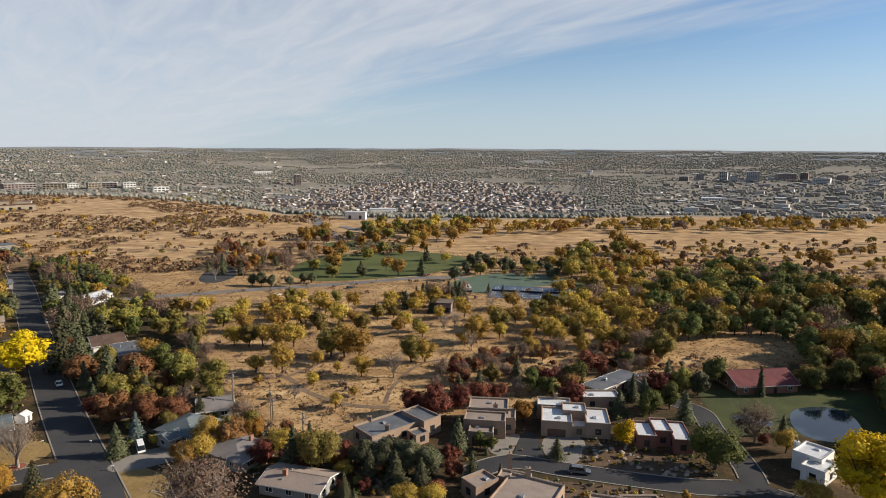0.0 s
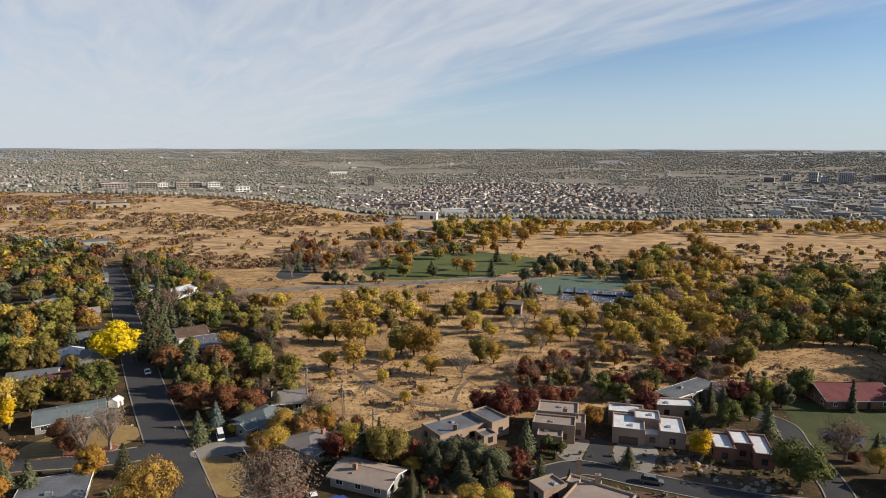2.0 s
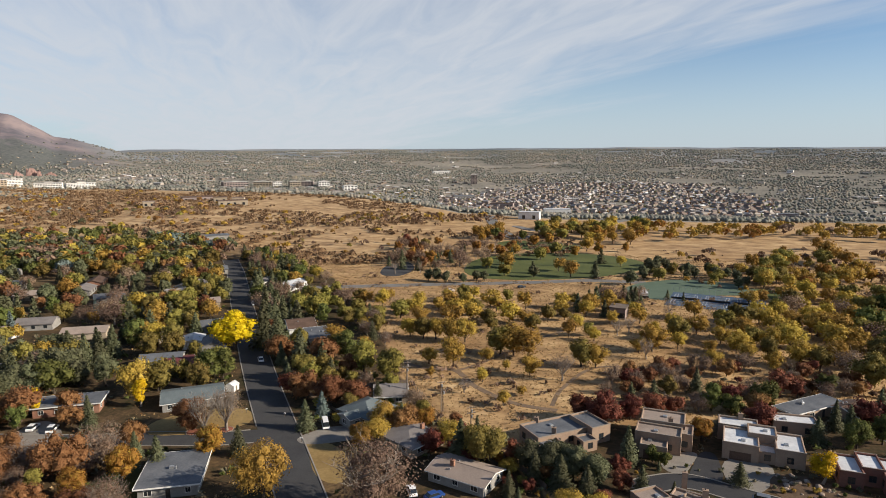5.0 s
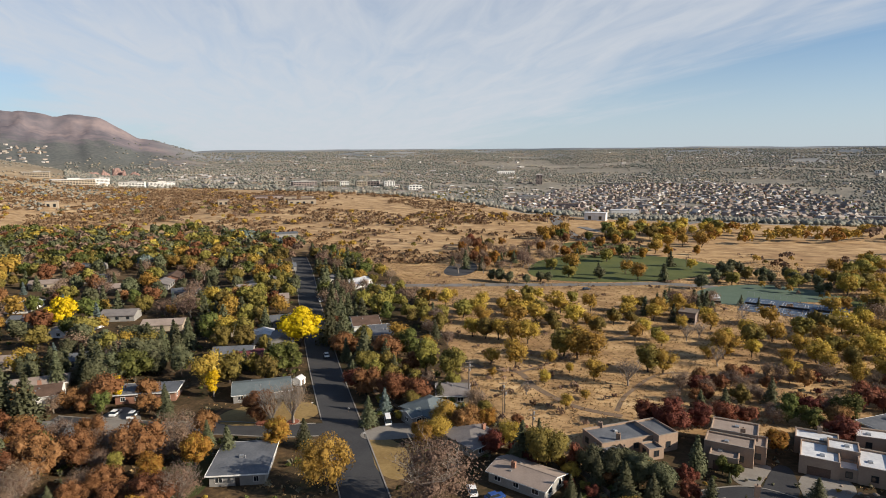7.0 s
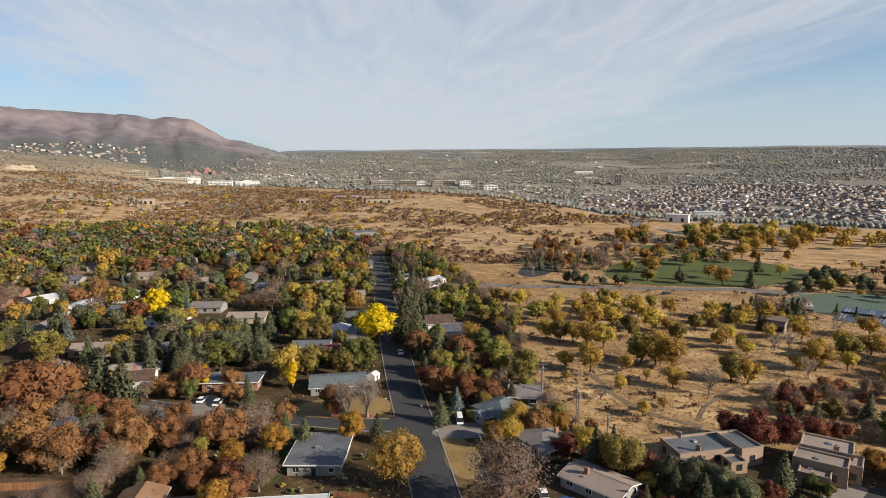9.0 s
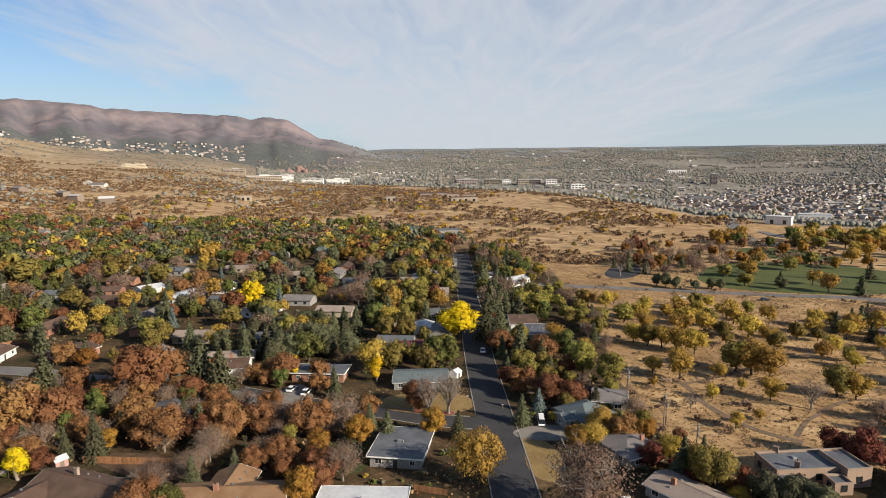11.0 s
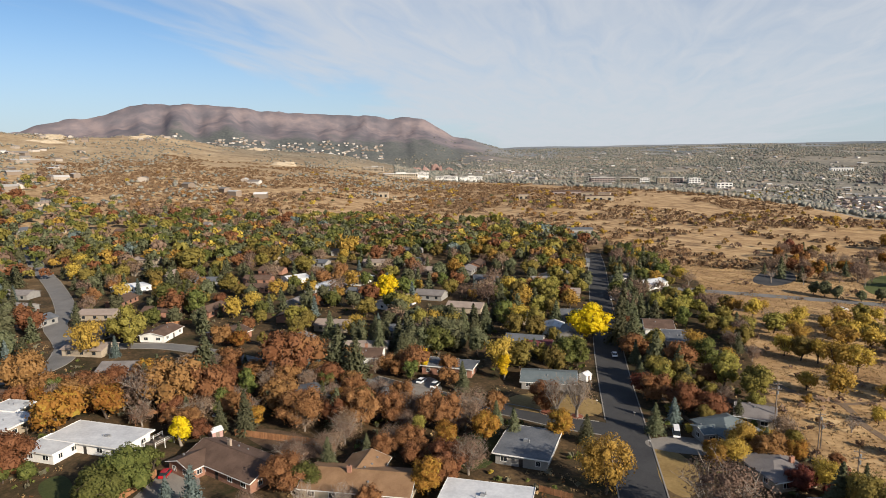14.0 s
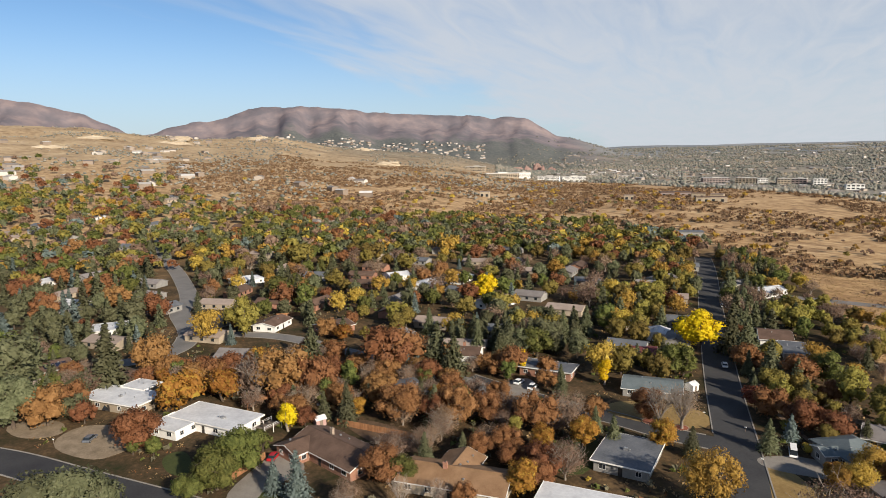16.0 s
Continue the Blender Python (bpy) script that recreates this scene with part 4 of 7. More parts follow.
def clumps(name, label, mat, xy, heights, widths, rng, category="trees"):
    """Crowns a few steps across, far off: each a ragged low mound of facets."""
    n = len(xy)
    z = terrain(xy[:, 0], xy[:, 1])
    a = (np.arange(5)[None, :] + rng.random((n, 1)) + 0.5 * rng.random((n, 5))) * 2 * np.pi / 5
    rad = widths[:, None] * (0.65 + 0.6 * rng.random((n, 5)))
    ring = np.stack([xy[:, :1] + np.cos(a) * rad, xy[:, 1:] + np.sin(a) * rad, z[:, None] + heights[:, None] * (0.28 + 0.3 * rng.random((n, 5)))], 2)
    top = np.stack([xy[:, 0] + widths * 0.3 * rng.normal(size=n), xy[:, 1] + widths * 0.3 * rng.normal(size=n), z + heights], 1)[:, None]
    foot = np.stack([xy[:, 0], xy[:, 1], z - 0.5], 1)[:, None]
    v = np.concatenate([top, ring, foot], 1).reshape(-1, 3)
    k = np.arange(5)
    local = np.concatenate([np.stack([np.zeros(5, int), 1 + k, 1 + (k + 1) % 5], 1), np.stack([np.full(5, 6), 1 + (k + 1) % 5, 1 + k], 1)])
    f = (np.arange(n)[:, None, None] * 7 + local[None]).reshape(-1, 3)
    me = bpy.data.meshes.new(name)
    me.vertices.add(len(v))
    me.vertices.foreach_set("co", v.astype(np.float32).ravel())
    me.loops.add(f.size)
    me.loops.foreach_set("vertex_index", f.ravel().astype(np.int32))
    me.polygons.add(len(f))
    me.polygons.foreach_set("loop_start", (np.arange(len(f)) * 3).astype(np.int32))
    me.update(calc_edges=True)
    me.materials.append(mat)
    return tagged(new(name, me), label, category, kind="stuff")


def polar_points(n, az0, az1, r0, r1, rng, keep=None, power=0.5):
    """Random places in a sector, evenly spread over the land for power 0.5."""
    az = np.radians(az0 + (az1 - az0) * rng.random(n))
    u = rng.random(n)
    r = (r0 ** (1 / power) + (r1 ** (1 / power) - r0 ** (1 / power)) * u) ** power
    xy = np.stack([-np.sin(az) * r, np.cos(az) * r], 1)
    return xy if keep is None else xy[keep(xy[:, 0], xy[:, 1])]


LINES = np.array([(q.x, q.y, w / 2 + 1.8) for dense, w, k in ROADS for q in dense])
KEEP_OPEN = [(poly, min(p[0] for p in poly), max(p[0] for p in poly), min(p[1] for p in poly), max(p[1] for p in poly)) for poly in PATCHES]


def within(poly, x, y):
    hit = False
    for (x0, y0), (x1, y1) in zip(poly, poly[1:] + poly[:1]):
        if (y0 > y) != (y1 > y) and x < (x1 - x0) * (y - y0) / (y1 - y0) + x0:
            hit = not hit
    return hit


PLOTS = [(-126.5, 231.0, 6.5), (-122.6, 224.0, 6.0), (-112.5, 219.6, 6.0), (-108.5, 212.0, 5.0), (-147.0, 73.0, 9.0), (-138.0, 76.0, 7.0), (44.0, 318.0, 15.0), (30.0, 322.0, 12.0), (60.0, 322.0, 12.0)]             # (x, y, radius) of the houses, and of gaps cleared for the camera's view of the courts, two houses and a fence


def free(x, y, gap, strict=True):
    """Whether a place lies off the streets, drives, lawns, houses and other trees."""
    if ((LINES[:, 0] - x) ** 2 + (LINES[:, 1] - y) ** 2 < LINES[:, 2] ** 2).any():
        return False
    if any((x - a) ** 2 + (y - b) ** 2 < q * q for a, b, q in PLOTS):
        return False
    if any((x - a) ** 2 + (y - b) ** 2 < gap * gap for a, b in PLANTED):
        return False
    return not (strict and any(x0 < x < x1 and y0 < y < y1 and within(poly, x, y) for poly, x0, x1, y0, y1 in KEEP_OPEN))


def grove(kinds, count, low, high, gap, poly, strict=True):
    """Trees of mixed kinds, unevenly spaced over a stretch of land."""
    pool = []
    for item in kinds.split(","):
        k, _, n = item.partition("*")
        pool += [k] * int(n or 1)
    xs, ys = [p[0] for p in poly], [p[1] for p in poly]
    made, tries = 0, 0
    while made < count and tries < count * 40:
        tries += 1
        x, y = RNG.uniform(min(xs), max(xs)), RNG.uniform(min(ys), max(ys))
        if within(poly, x, y) and free(x, y, gap * (0.6 + 0.8 * RNG.random()), strict):
            k = pool[RNG.integers(0, len(pool))]
            plant(k, round(x, 1), round(y, 1), (low + (high - low) * RNG.random()) * (0.35 if k in SHRUBS else 1), 0.9 + 0.3 * RNG.random())
            made += 1


def thicket(kinds, count, low, high, poly, name="trees", label="belt of mixed autumn trees", wide=0.45, per=60, leaf=0.11):
    """Trees in a far belt, past telling apart, one object for each colour."""
    rng = np.random.default_rng(len(poly) * 100 + count)
    pool = kinds.split(",")
    xs, ys = [p[0] for p in poly], [p[1] for p in poly]
    for key in dict.fromkeys(k.partition("*")[0] for k in pool):
        n = int(count * sum(int(k.partition("*")[2] or 1) for k in pool if k.partition("*")[0] == key) / sum(int(k.partition("*")[2] or 1) for k in pool))
        xy = np.stack([rng.uniform(min(xs), max(xs), n * 12), rng.uniform(min(ys), max(ys), n * 12)], 1)
        xy = xy[inside(poly, xy[:, 0], xy[:, 1])][:n]
        if len(xy):
            h = low + (high - low) * rng.random(len(xy))
            woods(name, label, LEAF[key], xy, h, h * wide * (0.8 + 0.4 * rng.random(len(xy))), per, leaf, rng, 0.05, "trees")


# ---- houses ----
def part(name, bm, mat, parent, label=""):
    """One mesh under a thing or under a part."""
    bmesh.ops.recalc_face_normals(bm, faces=bm.faces)
    me = bpy.data.meshes.new(name)
    bm.to_mesh(me)
    bm.free()
    me.materials.append(mat)
    ob = new(name, me)
    ob.parent = parent
    return tagged(ob, label)


def box(bm, x0, x1, y0, y1, z0, z1, skew=0.0):
    v = [bm.verts.new(p) for p in ((x0, y0, z0), (x1, y0, z0), (x1, y1, z0), (x0, y1, z0), (x0, y0, z1), (x1, y0, z1 + skew), (x1, y1, z1 + skew), (x0, y1, z1))]
    for f in ((0, 3, 2, 1), (4, 5, 6, 7), (0, 1, 5, 4), (1, 2, 6, 5), (2, 3, 7, 6), (3, 0, 4, 7)):
        bm.faces.new([v[i] for i in f])


def boxes(*items):
    bm = bmesh.new()
    for it in items:
        box(bm, *it)
    return bm


def prism(bm, poly, axis_pts):
    """Sweep a closed (y, z) outline between two x."""
    x0, x1 = axis_pts
    a = [bm.verts.new((x0, y, z)) for y, z in poly]
    b = [bm.verts.new((x1, y, z)) for y, z in poly]
    bm.faces.new(a[::-1])
    bm.faces.new(b)
    for i in range(len(poly)):
        j = (i + 1) % len(poly)
        bm.faces.new((a[i], a[j], b[j], b[i]))


def window(parent, side, u, z, ww, hh, half_w, half_d, trim="white"):
    """A framed window on one wall: side -y, +y, -x or +x, at u along it."""
    t = 0.09

    def put(a0, a1, z0, z1, p0, p1):
        if side == "-y":
            return (a0, a1, -half_d - p1, -half_d - p0, z0, z1)
        if side == "+y":
            return (a0, a1, half_d + p0, half_d + p1, z0, z1)
        if side == "-x":
            return (-half_w - p1, -half_w - p0, a0, a1, z0, z1)
        return (half_w + p0, half_w + p1, a0, a1, z0, z1)
    fr = boxes(put(u - ww / 2 - t, u - ww / 2, z - t, z + hh + t, -0.05, 0.07), put(u + ww / 2, u + ww / 2 + t, z - t, z + hh + t, -0.05, 0.07),
               put(u - ww / 2, u + ww / 2, z - t, z, -0.05, 0.09), put(u - ww / 2, u + ww / 2, z + hh, z + hh + t, -0.05, 0.07),
               put(u - 0.03, u + 0.03, z, z + hh, -0.05, 0.05))
    w = part("window", fr, M[trim], parent)
    part("pane", boxes(put(u - ww / 2, u + ww / 2, z, z + hh, -0.03, 0.025)), M["glass"], w, "dark reflecting glass")
    return w


def plank_door(parent, side, u, ww, hh, half_w, half_d, mat, name="door"):
    def put(a0, a1, z0, z1, p0, p1):
        if side == "-y":
            return (a0, a1, -half_d - p1, -half_d - p0, z0, z1)
        if side == "+y":
            return (a0, a1, half_d + p0, half_d + p1, z0, z1)
        if side == "-x":
            return (-half_w - p1, -half_w - p0, a0, a1, z0, z1)
        return (half_w + p0, half_w + p1, a0, a1, z0, z1)
    rows = 4 if ww > 2 else 2
    bm = boxes(put(u - ww / 2, u + ww / 2, 0.0, hh, -0.05, 0.03))
    for k in range(rows):
        box(bm, *put(u - ww / 2 + 0.08, u + ww / 2 - 0.08, hh * k / rows + 0.06, hh * (k + 1) / rows - 0.06, 0.03, 0.06))
    return part(name, bm, M[mat], parent)


def chimney(parent, x, y, z0, z1, mat="brick", s=0.5):
    c = part("chimney", boxes((x - s, x + s, y - s * 0.7, y + s * 0.7, z0, z1), (x - s - 0.08, x + s + 0.08, y - s * 0.7 - 0.08, y + s * 0.7 + 0.08, z1, z1 + 0.12)), M[mat], parent)
    bm = bmesh.new()
    bmesh.ops.create_cone(bm, cap_ends=True, segments=8, radius1=0.13, radius2=0.11, depth=0.4, matrix=Matrix.Translation((x, y, z1 + 0.3)))
    part("flue", bm, M["dark"], c)
    return c


def roof_bits(parent, x, y, z, rng):
    """Vents and small boxes on a roof."""
    for k in range(3):
        px, py = x + rng.uniform(-3, 3), y + rng.uniform(-1.5, 1.5)
        bm = bmesh.new()
        if k == 0:
            box(bm, px - 0.5, px + 0.5, py - 0.4, py + 0.4, z - 0.1, z + 0.55)
            box(bm, px - 0.4, px + 0.4, py - 0.3, py + 0.3, z + 0.55, z + 0.62)
        else:
            bmesh.ops.create_cone(bm, cap_ends=True, segments=8, radius1=0.12, radius2=0.12, depth=0.9, matrix=Matrix.Translation((px, py, z + 0.2)))
            bmesh.ops.create_cone(bm, cap_ends=True, segments=8, radius1=0.2, radius2=0.05, depth=0.15, matrix=Matrix.Translation((px, py, z + 0.7)))
        part("roof_vent", bm, M["metal"], parent)


def base(x, y, yaw, label, name="house", category="house", group=""):
    ob = new(name)
    ob.matrix_basis = pose(x, y, ground_z(x, y), 0, 0, yaw)
    PLOTS.append((x, y, 1.0))
    return tagged(ob, label, category, group)


def walls_with(ob, w, d, h, rng, garage="", trim="white", door_mat="dark", sides="-y+y-x+x"):
    hw, hd = w / 2, d / 2
    for s in ("-y", "+y", "-x", "+x"):
        if s not in sides:
            continue
        span = w if "y" in s else d
        n = max(1, int(span / 4.2))
        for k in range(n):
            u = (k + 0.5) * span / n - span / 2
            if s == garage and k == n - 1:
                plank_door(ob, s, u, min(4.8, span / n - 0.3), 2.1, hw, hd, "white", "garage_door")
            elif s == "-y" and k == n // 2 and n > 2:
                plank_door(ob, s, u, 1.0, 2.05, hw, hd, door_mat)
            else:
                window(ob, s, u, 0.95, 1.1 + 0.7 * rng.random(), 1.15, hw, hd, trim)


def gable_house(x, y, yaw, w, d, wall, roof, label, h=2.7, rise=1.5, over=0.6, hip=False, chim=None, garage="", seed=1, chim_mat="brick", ridge_y=False, solar=False, group=""):
    """A house with a pitched roof: ridge along x (or y)."""
    rng = random.Random(seed)
    if ridge_y:
        yaw += 90
        w, d = d, w
    ob = base(x, y, yaw, label, group=group)
    PLOTS[-1] = (x, y, max(w, d) * 0.5)
    hw, hd = w / 2, d / 2
    bm = bmesh.new()
    if hip:
        box(bm, -hw, hw, -hd, hd, -0.3, h)
    else:
        prism(bm, [(-hd, -0.3), (hd, -0.3), (hd, h), (0, h + rise * hd / (hd + over)), (-hd, h)], (-hw, hw))
    part("wall", bm, M[wall], ob)
    t, ow, od = 0.18, hw + over, hd + over
    z0 = h - rise * over / (hd + over) + 0.12 if not hip else h + 0.02
    bm = bmesh.new()
    if hip:
        k = min(hd, hw * 0.8)
        low = [(-ow, -od, z0), (ow, -od, z0), (ow, od, z0), (-ow, od, z0)]
        top = [(-ow + k + over, 0, z0 + rise), (ow - k - over, 0, z0 + rise)]
        b = [bm.verts.new(p) for p in low]
        b2 = [bm.verts.new((p[0], p[1], p[2] + t)) for p in low]
        c = [bm.verts.new((p[0], p[1], p[2] + t)) for p in top]
        bm.faces.new(b[::-1])
        for i in range(4):
            j = (i + 1) % 4
            bm.faces.new((b[i], b[j], b2[j], b2[i]))
        bm.faces.new((b2[0], b2[1], c[1], c[0]))
        bm.faces.new((b2[2], b2[3], c[0], c[1]))
        bm.faces.new((b2[1], b2[2], c[1]))
        bm.faces.new((b2[3], b2[0], c[0]))
    else:
        prism(bm, [(-od, z0), (0, z0 + rise), (od, z0), (od, z0 + t), (0, z0 + rise + t), (-od, z0 + t)], (-ow, ow))
    rf = part("roof", bm, M[roof], ob)
    for s in (-1, 1):
        part("fascia", boxes((-ow - 0.02, ow + 0.02, s * od - 0.04, s * od + 0.04, z0 - 0.06, z0 + t - 0.02)), M["white"], rf, "white painted fascia board")
        if not hip:
            bm = bmesh.new()
            prism(bm, [(-od, z0 - 0.06), (0, z0 + rise - 0.06), (od, z0 - 0.06), (od, z0 + t), (0, z0 + rise + t), (-od, z0 + t)], (s * ow - 0.04, s * ow + 0.04))
            part("barge_board", bm, M["white"], rf, "white painted gable board")
    if not hip:
        part("ridge_cap", boxes((-ow, ow, -0.14, 0.14, z0 + rise + t - 0.05, z0 + rise + t + 0.035)), M[roof], rf)
    if chim:
        chimney(ob, chim[0] * hw, chim[1] * hd, h, h + rise + 1.1, chim_mat)
    if solar:
        for k in range(4):
            u = -hw * 0.5 + k * 1.9
            bm = boxes((-0.85, 0.85, -1.5, 1.5, 0, 0.05))
            bm.transform(Matrix.Translation((u, -od / 2, z0 + rise / 2 + t + 0.1)) @ Matrix.Rotation(math.atan2(rise, od), 4, "X"))
            part("solar_panel", bm, M["solar"], rf, "dark blue solar panel")
    for k in range(2):
        u, v = rng.uniform(-hw * 0.6, hw * 0.6), rng.uniform(0.2, 0.6) * rng.choice((-1, 1))
        zz = z0 + t + rise * (1 - abs(v)) - (0.3 if hip else 0)
        part("roof_vent", boxes((u - 0.2, u + 0.2, v * od - 0.2, v * od + 0.2, zz - 0.2, zz + 0.3)), M["metal"], rf)
    walls_with(ob, w, d, h, rng, garage)
    return ob


def flat_house(x, y, yaw, w, d, wall, roof, label, h=3.0, over=0.7, seed=1, garage="", bits=True, group=""):
    """A low modern house under a thin flat roof that overhangs its walls."""
    rng = random.Random(seed)
    ob = base(x, y, yaw, label, group=group)
    PLOTS[-1] = (x, y, max(w, d) * 0.5)
    hw, hd = w / 2, d / 2
    part("wall", boxes((-hw, hw, -hd, hd, -0.3, h)), M[wall], ob)
    bm = bmesh.new()
    ow, od = hw + over, hd + over
    prism(bm, [(-od, h), (od, h), (od, h + 0.22), (0, h + 0.34), (-od, h + 0.22)], (-ow, ow))
    rf = part("roof", bm, M[roof], ob)
    for edge in ((-ow - 0.05, ow + 0.05, -od - 0.05, -od, h - 0.08, h + 0.27), (-ow - 0.05, ow + 0.05, od, od + 0.05, h - 0.08, h + 0.27),
                 (-ow - 0.05, -ow, -od, od, h - 0.08, h + 0.38), (ow, ow + 0.05, -od, od, h - 0.08, h + 0.38)):
        part("fascia", boxes(edge), M["white"], rf, "white roof edge")
    if bits:
        roof_bits(rf, rng.uniform(-hw, hw) * 0.3, 0, h + 0.3, rng)
    walls_with(ob, w, d, h, rng, garage)
    return ob


def adobe_house(label, blocks, wall="adobe", roof="gravel_roof", seed=1, chims=(), garages=()):
    """A stucco house of several flat-roofed blocks with parapets. blocks: x, y, yaw, w, d, h."""
    rng = random.Random(seed)
    x0, y0 = blocks[0][0], blocks[0][1]
    ob = base(x0, y0, 0, label)
    PLOTS.pop()
    for i, (x, y, yaw, w, d, h) in enumerate(blocks):
        PLOTS.append((x, y, max(w, d) * 0.55))
        m = Matrix.Translation((x - x0, y - y0, 0)) @ Matrix.Rotation(radians(yaw), 4, "Z")
        hw, hd, p = w / 2, d / 2, 0.35
        bm = boxes((-hw, hw, -hd, hd, -0.3, h - 0.5), (-hw, hw, -hd, -hd + p, h - 0.5, h), (-hw, hw, hd - p, hd, h - 0.5, h),
                   (-hw, -hw + p, -hd + p, hd - p, h - 0.5, h), (hw - p, hw, -hd + p, hd - p, h - 0.5, h))
        bmesh.ops.bevel(bm, geom=[e for e in bm.edges if abs(e.verts[0].co.z - e.verts[1].co.z) < 0.01 and e.verts[0].co.z > h - 0.1], offset=0.06, segments=1, affect="EDGES")
        bl = part("wall", bm, M[wall], ob)
        bl.matrix_basis = m
        part("roof", boxes((-hw + p, hw - p, -hd + p, hd - p, h - 0.52, h - 0.44)), M[roof], bl)
        for s in (-1, 1):
            part("coping", boxes((-hw - 0.04, hw + 0.04, s * hd - 0.1, s * hd + 0.1, h - 0.02, h + 0.05)), M["concrete"], bl)
        if w > 6:
            bm = boxes((-0.5, 0.5, -0.6, 0.6, h - 0.45, h - 0.15), (-0.42, 0.42, -0.52, 0.52, h - 0.15, h - 0.08))
            bm.transform(Matrix.Translation((rng.uniform(-hw, hw) * 0.5, rng.uniform(-hd, hd) * 0.4, 0)))
            part("skylight", bm, M["metal"], bl)
        for s, span in (("-y", w), ("+x", d), ("-x", d)):
            n = max(1, int(span / 4))
            for k in range(n):
                u = (k + 0.5) * span / n - span / 2
                if s == "-y" and i in garages and k == 0:
                    plank_door(bl, s, 0.0, min(4.8, w * 0.7), 2.2, hw, hd, "brown_roof", "garage_door")
                elif not (s == "-y" and i in garages):
                    window(bl, s, u, 0.9 if h < 4 else 1.2, 1.3, 1.4, hw, hd, "dark")
    for cx, cy, ch in chims:
        chimney(ob, cx - x0, cy - y0, 2, ch, wall, 0.55)
    return ob


gable_house(-67.6, 161.4, 68.5, 11.2, 12.4, "grey_wall", "blue_roof", "low house with a slate blue hipped roof behind maples", hip=True, rise=2.4, seed=2)
gable_house(-70.4, 155.6, 56.5, 4.5, 5.9, "grey_wall", "blue_roof", "small garage with a slate blue pitched roof", rise=1.0, over=0.3, seed=3)
gable_house(-66.1, 176.0, 20.2, 9.4, 9.3, "tan_wall", "grey_roof", "house with a steep grey shingled roof beside the prairie", rise=2.2, seed=4)
gable_house(-50.2, 148.2, 60.2, 10.8, 12.4, "tan_wall", "grey_roof", "square house with a weathered grey hipped roof", hip=True, rise=1.5, chim=(0.5, -0.2), seed=5, h=2.6)
gable_house(-32.4, 133.9, 73.5, 9.2, 14.6, "grey_wall", "gravel_roof", "long taupe house with a low brown pitched roof", h=2.5, rise=1.3, chim=(0.35, 0.3), ridge_y=True, seed=6)
gable_house(-131.3, 240.1, 35.5, 11.1, 16.0, "white", "brown_roof", "house with a brown shingled roof beside the street", rise=1.8, seed=7)
flat_house(-117.3, 228.5, 35.5, 7.7, 14.9, "grey_wall", "slate_flat", "low house with a dark flat roof", seed=8)
gable_house(-124.2, 158.6, 37.0, 17.0, 12.0, "grey_wall", "blue_roof", "grey green ranch house with a low pitched roof", rise=1.5, seed=9, garage="+x", h=2.5)
gable_house(-148.4, 183.4, 40.0, 9.3, 10.6, "pink", "red_roof", "pink stucco house with a faded pink roof", rise=1.2, seed=10)
gable_house(-161.2, 208.3, 33.0, 8.0, 10.0, "white", "white_roof", "small white garage with a pale gabled roof", rise=1.1, seed=11, ridge_y=True, over=0.4)
flat_house(-178.2, 213.9, 38.1, 8.1, 13.0, "tan_wall", "slate_flat", "low garage with a dark flat roof", seed=12, bits=False)
flat_house(-155.4, 143.5, 30.0, 17.5, 8.4, "brick", "slate_flat", "pale brick ranch house with a grey flat roof", seed=13)
gable_house(-183.6, 130.2, 43.0, 8.8, 10.8, "white", "brown_roof", "white house with a brown gabled roof", h=3.4, rise=1.8, seed=14, chim=(-0.4, 0.3))
gable_house(-167.3, 95.8, 80.1, 7.2, 13.0, "grey_wall", "slate_flat", "house with a dark grey hipped roof under oaks", hip=True, rise=1.6, seed=15)
flat_house(-97.6, 116.6, 27.0, 12.6, 16.0, "grey_wall", "slate_flat", "low house with a blue grey flat roof at the street corner", seed=16, h=2.8)
gable_house(-140.9, 59.5, 13.6, 23.8, 11.4, "brick", "brown_roof", "large ranch house with a dark brown shingled roof", rise=2.3, chim=(-0.35, 0.25), seed=17, chim_mat="stone")
gable_house(-148.2, 52.6, 13.6, 8.6, 9.0, "brick", "brown_roof", "garage wing with a dark brown pitched roof", rise=1.5, seed=18, ridge_y=True)
gable_house(-112.0, 75.8, 37.5, 24.4, 11.5, "tan_wall", "tan_roof", "long ranch house with a tan shingled roof", rise=2.2, chim=(-0.2, -0.15), seed=19)
gable_house(-116.7, 80.1, 124.1, 8.7, 8.9, "tan_wall", "tan_roof", "rear wing with a tan shingled gable roof", rise=1.8, seed=20)
flat_house(-86.6, 89.6, 33.0, 18.1, 11.5, "tan_wall", "white_roof", "house with a broad bright white flat roof", seed=21)
flat_house(-212.0, 19.2, 34.8, 22.4, 10.8, "tan_wall", "white_roof", "mid century house with a wide white flat roof", seed=22)
flat_house(-218.0, 25.6, 34.8, 8.6, 6.4, "tan_wall", "white_roof", "rear wing under a white flat roof", seed=23, h=3.3)
flat_house(-178.7, 39.1, 31.2, 23.0, 10.0, "white", "white_roof", "white mid century house with a long flat roof", seed=24, over=0.9)
flat_house(-181.4, 28.6, 31.2, 9.6, 8.4, "white", "white_roof", "white garage with a flat roof", seed=25, bits=False, h=2.8)
gable_house(-260.4, 2.1, 101.4, 10.4, 13.0, "brick", "brown_roof", "brick house with a brown roof and white gable trim", rise=1.6, seed=26, solar=True)
flat_house(-306.2, 27.5, 80.2, 17.7, 13.0, "white", "white_roof", "tall white house with a flat roof behind conifers", seed=27)
